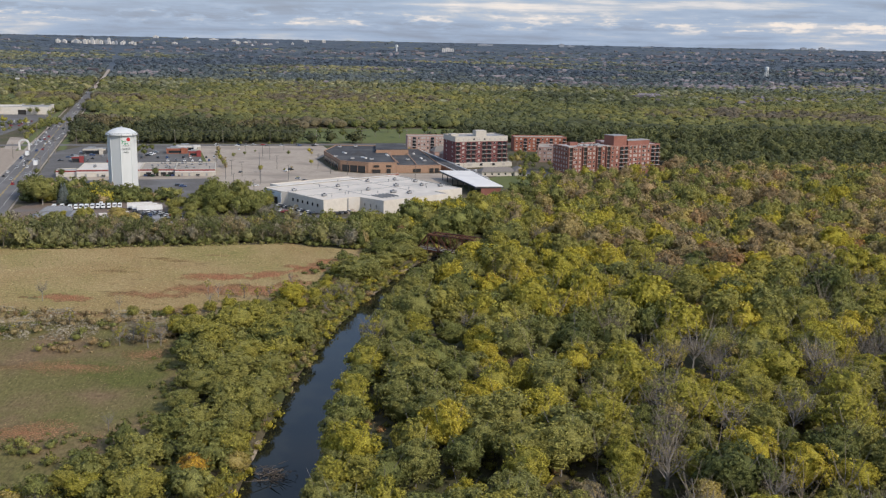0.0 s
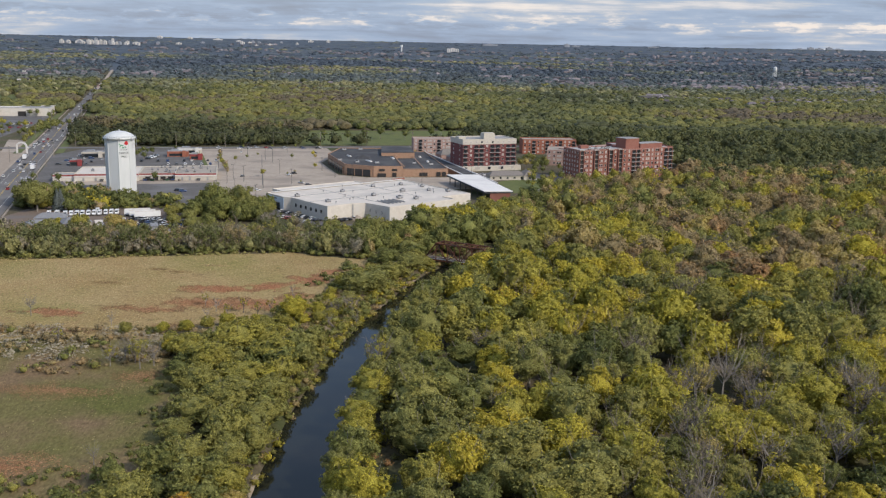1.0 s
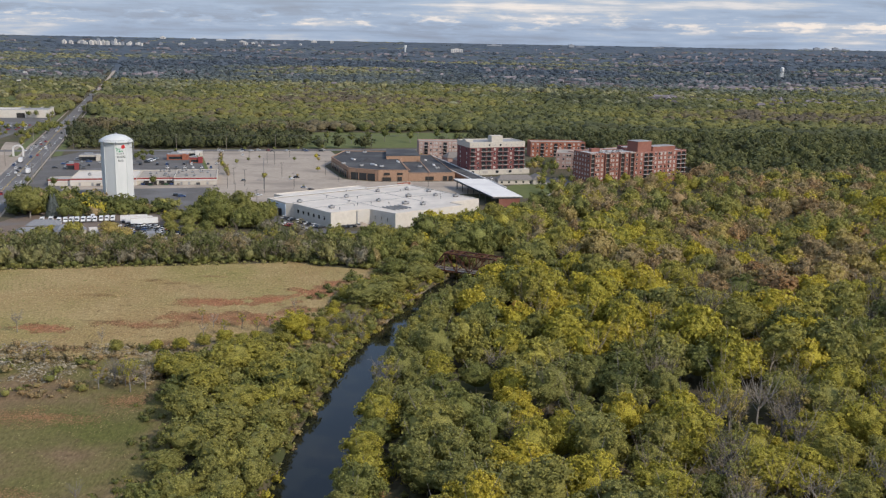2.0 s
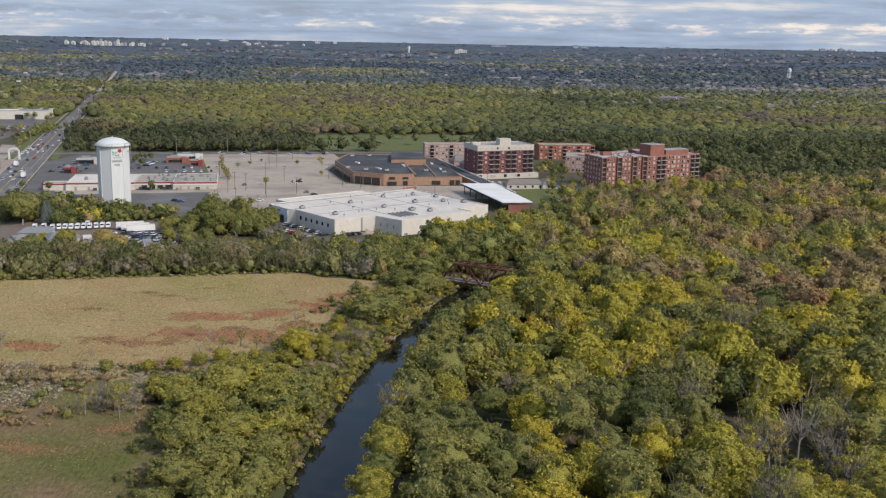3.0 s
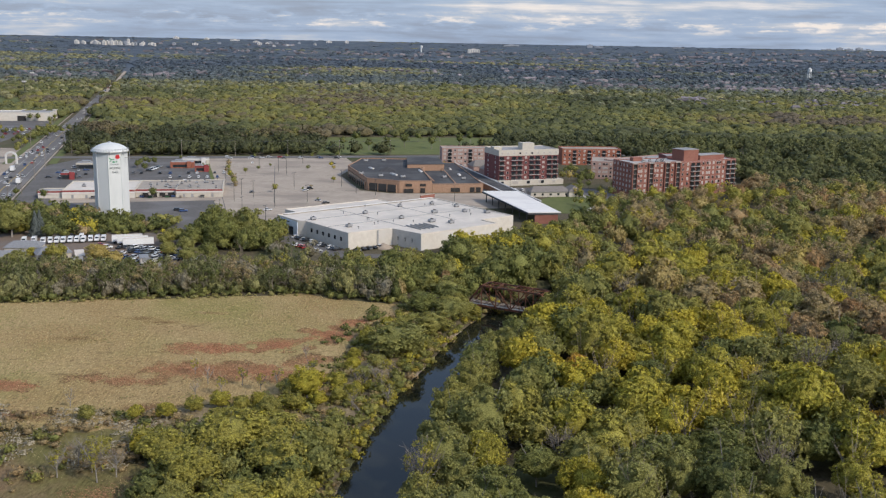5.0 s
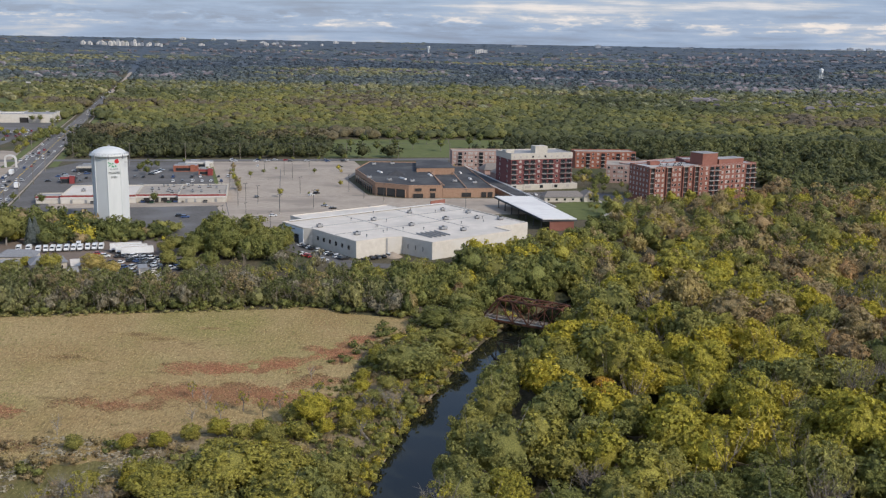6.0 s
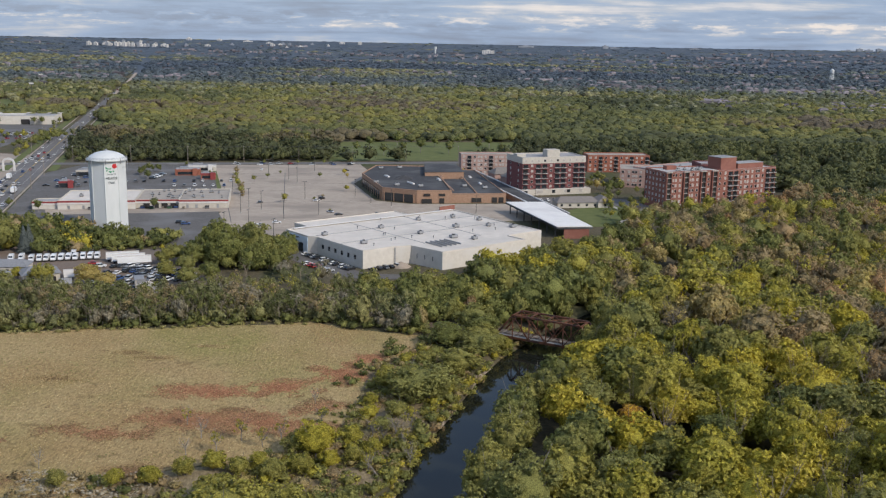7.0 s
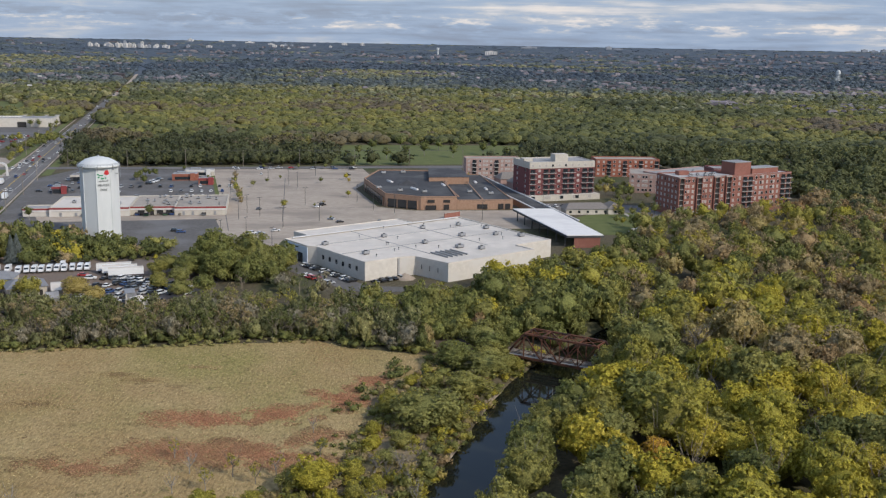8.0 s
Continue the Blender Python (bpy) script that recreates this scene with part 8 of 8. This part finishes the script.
# ---- distance: suburb roofs, a water tower, tower blocks ----
def far_roofs():
    walls, roofs = Shape(), Shape()
    for y0, y1, step in ((1500, 2200, 27), (2200, 3000, 27), (3000, 4400, 42)):
        x, y = scatter(-0.55 * y1, 0.55 * y1, y0, y1, step)
        # streets run in rows across the view
        y = np.where(rng.random(len(y)) < 0.7, np.round(y / (step * 2.2)) * step * 2.2 + rng.normal(0, 3, len(y)), y)
        keep = patch(x * 0.4, y, 230, 9.9) + 0.5 * patch(x, y, 90, 3.1) + rng.normal(0, 0.22, len(x)) > 0.30 + 0.16 * np.clip((300 - x) / 800, 0, 1) - 0.06 * (y0 >= 2200)
        keep &= seen(x, y, 80) & (np.abs(x - road_x(y)) > 24) & ((y > 1950) | ((x > 330) & (y > 1600)))
        for a, b in zip(x[keep], y[keep]):
            z = float(land(a, b))
            w, d, h, t = rng.uniform(8, 14), rng.uniform(6, 10), rng.uniform(4.5, 7.5), rng.uniform(-25, 25)
            if rng.random() < 0.05:
                w, d, h = w * 2.6, d * 1.6, h * 1.2
            walls.box(a, b, z, w, d, h, t)
            roofs.box(a, b, z + h, w + 1, d + 1, rng.uniform(2, 3.2), t, 3.0)
    tagged(new("suburb_houses", walls.mesh("suburb_houses", mat("far_house_walls", (0.15, 0.14, 0.145), (0.26, 0.24, 0.24), scale=0.1, by="island", spread=0.6))), "pale walls of distant suburban houses", "houses", kind="stuff")
    tagged(new("suburb_roofs", roofs.mesh("suburb_roofs", mat("far_roofs", (0.125, 0.112, 0.12), (0.22, 0.195, 0.205), scale=0.1, by="island", spread=0.6))), "grey and brown roofs of distant houses", "roofs", kind="stuff")


far_roofs()


def tower_block(x, y, w, d, h, wall, label):
    z = float(land(x, y))
    ob = thing("tower_block", label, "tower block", "distant tower blocks", (x, y, z - 1), rng.uniform(-8, 8))
    part("wall", Shape().box(0, 0, 0, w, d, h), wall, ob)
    part("roof_house", Shape().box(0, 0, h, w * 0.3, d * 0.5, 3), wall, ob)
    n = max(2, int(w / 9))
    for i in range(n):
        part("window_band", Shape().box(-w / 2 + w * (i + 0.5) / n, -d / 2 - 0.1, 3, w / n * 0.35, 0.3, h - 5), M_FAR_GREY, ob)


M_FAR_WALL = mat("far_pale_wall", (0.50, 0.48, 0.45), (0.66, 0.63, 0.58), scale=0.05, rough=0.9)
M_FAR_GREY = mat("far_grey_wall", (0.22, 0.24, 0.27), (0.32, 0.34, 0.37), scale=0.05, rough=0.9)


def far_tank(x, y, h, label):
    z = float(land(x, y))
    ob = thing("water_tower", label, "water tower", "distant water towers", (x, y, z))
    part("tank", Shape().tube((0, 0, h - 9), (0, 0, h - 2), 5.0, 5.0, 16).tube((0, 0, h - 2), (0, 0, h + 1.2), 5.0, 1.5, 16).tube((0, 0, h - 12), (0, 0, h - 9), 3, 5.0, 16), M_TOWER, ob)
    for i in range(6):
        a = 1.047 * i
        part("leg", Shape().tube((4.8 * math.cos(a), 4.8 * math.sin(a), -1), (4.6 * math.cos(a), 4.6 * math.sin(a), h - 8), 0.6, 0.5, 6), M_TOWER, ob)
    part("riser", Shape().tube((0, 0, -1), (0, 0, h - 11), 1.4, 1.4, 8), M_TOWER, ob)


far_tank(866, 2725, 32, "distant white water tower on legs above the trees")
for i in range(26):
    f = i / 25
    tower_block(-1535 + 250 * f + rng.uniform(-5, 5), 4030 + rng.uniform(-60, 60), rng.uniform(7, 15), 12, rng.uniform(13, 19) + (9 * rng.random() if 10 < i < 21 else 0), M_FAR_WALL if i % 3 != 2 else M_FAR_GREY,
                "distant pale slab tower block above the trees")
for i in range(14):
    tower_block(-1250 + 700 * rng.random(), 4300 + rng.uniform(-250, 250), rng.uniform(8, 26), 12, rng.uniform(8, 13), M_FAR_WALL if i % 2 else M_FAR_GREY, "distant low building among the trees")
for x, y, w, h, m in ((-1235, 4002, 26, 16, M_FAR_WALL), (-1325, 4640, 22, 14, M_FAR_WALL), (-1190, 4650, 18, 12, M_FAR_WALL), (-1060, 4640, 40, 9, M_FAR_WALL), (8, 4050, 46, 19, M_FAR_WALL), (180, 4700, 70, 10, M_FAR_GREY),
                      (534, 4700, 26, 16, M_FAR_GREY), (575, 4700, 40, 9, M_FAR_GREY), (1600, 4690, 60, 8, M_FAR_GREY), (1650, 4690, 26, 15, M_FAR_GREY), (1690, 4690, 34, 11, M_FAR_GREY), (1735, 4690, 26, 16, M_FAR_GREY),
                      (1775, 4690, 50, 10, M_FAR_GREY), (-640, 4660, 22, 12, M_FAR_WALL), (-560, 4660, 16, 15, M_FAR_WALL), (930, 4690, 50, 9, M_FAR_GREY)):
    tower_block(x, y, w, 14, h, m, "distant building block on the horizon")


def chimney(x, y, h):
    ob = thing("chimney", "slender white distant standpipe above the trees", "chimney", "", (x, y, float(land(x, y)) - 1))
    part("flue", Shape().tube((0, 0, 0), (0, 0, h * 0.7), 3, 3, 10), M_TOWER, ob)
    part("head", Shape().tube((0, 0, h * 0.7), (0, 0, h), 5.5, 5.0, 12), M_TOWER, ob)


chimney(-196, 4045, 30)


def floodlight_mast(x, y, h):
    ob = thing("floodlight_mast", "tall grey sports floodlight mast beside the playing field", "floodlight", "floodlights", (x, y, 0))
    part("pole", Shape().tube((0, 0, -0.3), (0, 0, h), 0.5, 0.3, 8), M_RAIL, ob)
    part("lamp_panel", Shape().box(0, 0, h - 1.2, 7, 0.5, 2.4), M_TRIM, ob, "white floodlight panel")
    part("cross_arm", Shape().beam((-3, 0, h - 1.8), (3, 0, h - 1.8), 0.3, 0.3), M_RAIL, ob)


floodlight_mast(-692, 1630, 22)
floodlight_mast(-800, 1908, 24)


def waste_container(x, y, turn, paint, label):
    ob = thing("waste_container", label, "waste container", "waste containers", (x, y, 0.18), turn)
    s = Shape()
    s.add([(-1.1, -0.7, 0.15), (1.1, -0.7, 0.15), (1.1, 0.7, 0.15), (-1.1, 0.7, 0.15), (-1.25, -0.85, 1.1), (1.25, -0.85, 1.1), (1.25, 0.85, 1.5), (-1.25, 0.85, 1.5)],
          [(3, 2, 1, 0), (0, 1, 5, 4), (1, 2, 6, 5), (2, 3, 7, 6), (3, 0, 4, 7)])
    part("bin_body", s, paint, ob)
    part("bin_lid", Shape().add([(-1.3, -0.9, 1.14), (1.3, -0.9, 1.14), (1.3, 0.9, 1.56), (-1.3, 0.9, 1.56), (-1.3, -0.9, 1.2), (1.3, -0.9, 1.2), (1.3, 0.9, 1.62), (-1.3, 0.9, 1.62)],
                                [(3, 2, 1, 0), (4, 5, 6, 7), (0, 1, 5, 4), (1, 2, 6, 5), (2, 3, 7, 6), (3, 0, 4, 7)]), M_DARK, ob, "black lid")
    for i in (-0.8, 0.8):
        part("skid", Shape().box(i, 0, 0, 0.2, 1.4, 0.15), M_DARK, ob)


def pallet_stack(x, y, turn, n):
    ob = thing("pallet_stack", "stack of weathered wooden pallets behind the shops", "pallets", "pallet stacks", (x, y, 0.18), turn)
    for i in range(n):
        pallet = part("pallet", BEARER, None, ob)
        pallet.location = (0, 0, i * 0.15)
        for k in (-0.5, 0.5):
            part("bearer", BEARER, None, pallet).location = (0, k, 0)
        for k in range(5):
            part("board", BOARD, None, pallet).location = (-0.5 + 0.25 * k, 0, 0.11)


BEARER = Shape().box(0, 0, 0, 1.2, 0.1, 0.11).mesh("bearer", M_WOOD)
BOARD = Shape().box(0, 0, 0, 0.14, 1.2, 0.025).mesh("board", M_WOOD)
for k, (u, v) in enumerate(((18, -2), (24, -2.2), (46, 0.8), (51, -1), (57, 1), (61, -0.5), (64.5, 1.2), (69, -2), (82, -2))):
    x, y = -255 + u * 0.978 - v * 0.208, 687 + u * 0.208 + v * 0.978
    if k % 3 == 1:
        pallet_stack(x, y, 12 + 5 * k, 6 + k % 4)
    else:
        waste_container(x, y, 12 + rng.uniform(-6, 6), PAINTS["blue"] if k % 4 == 2 else M_GREEN_BIN if k % 2 else PAINTS["grey"], "steel waste container standing behind the shops")
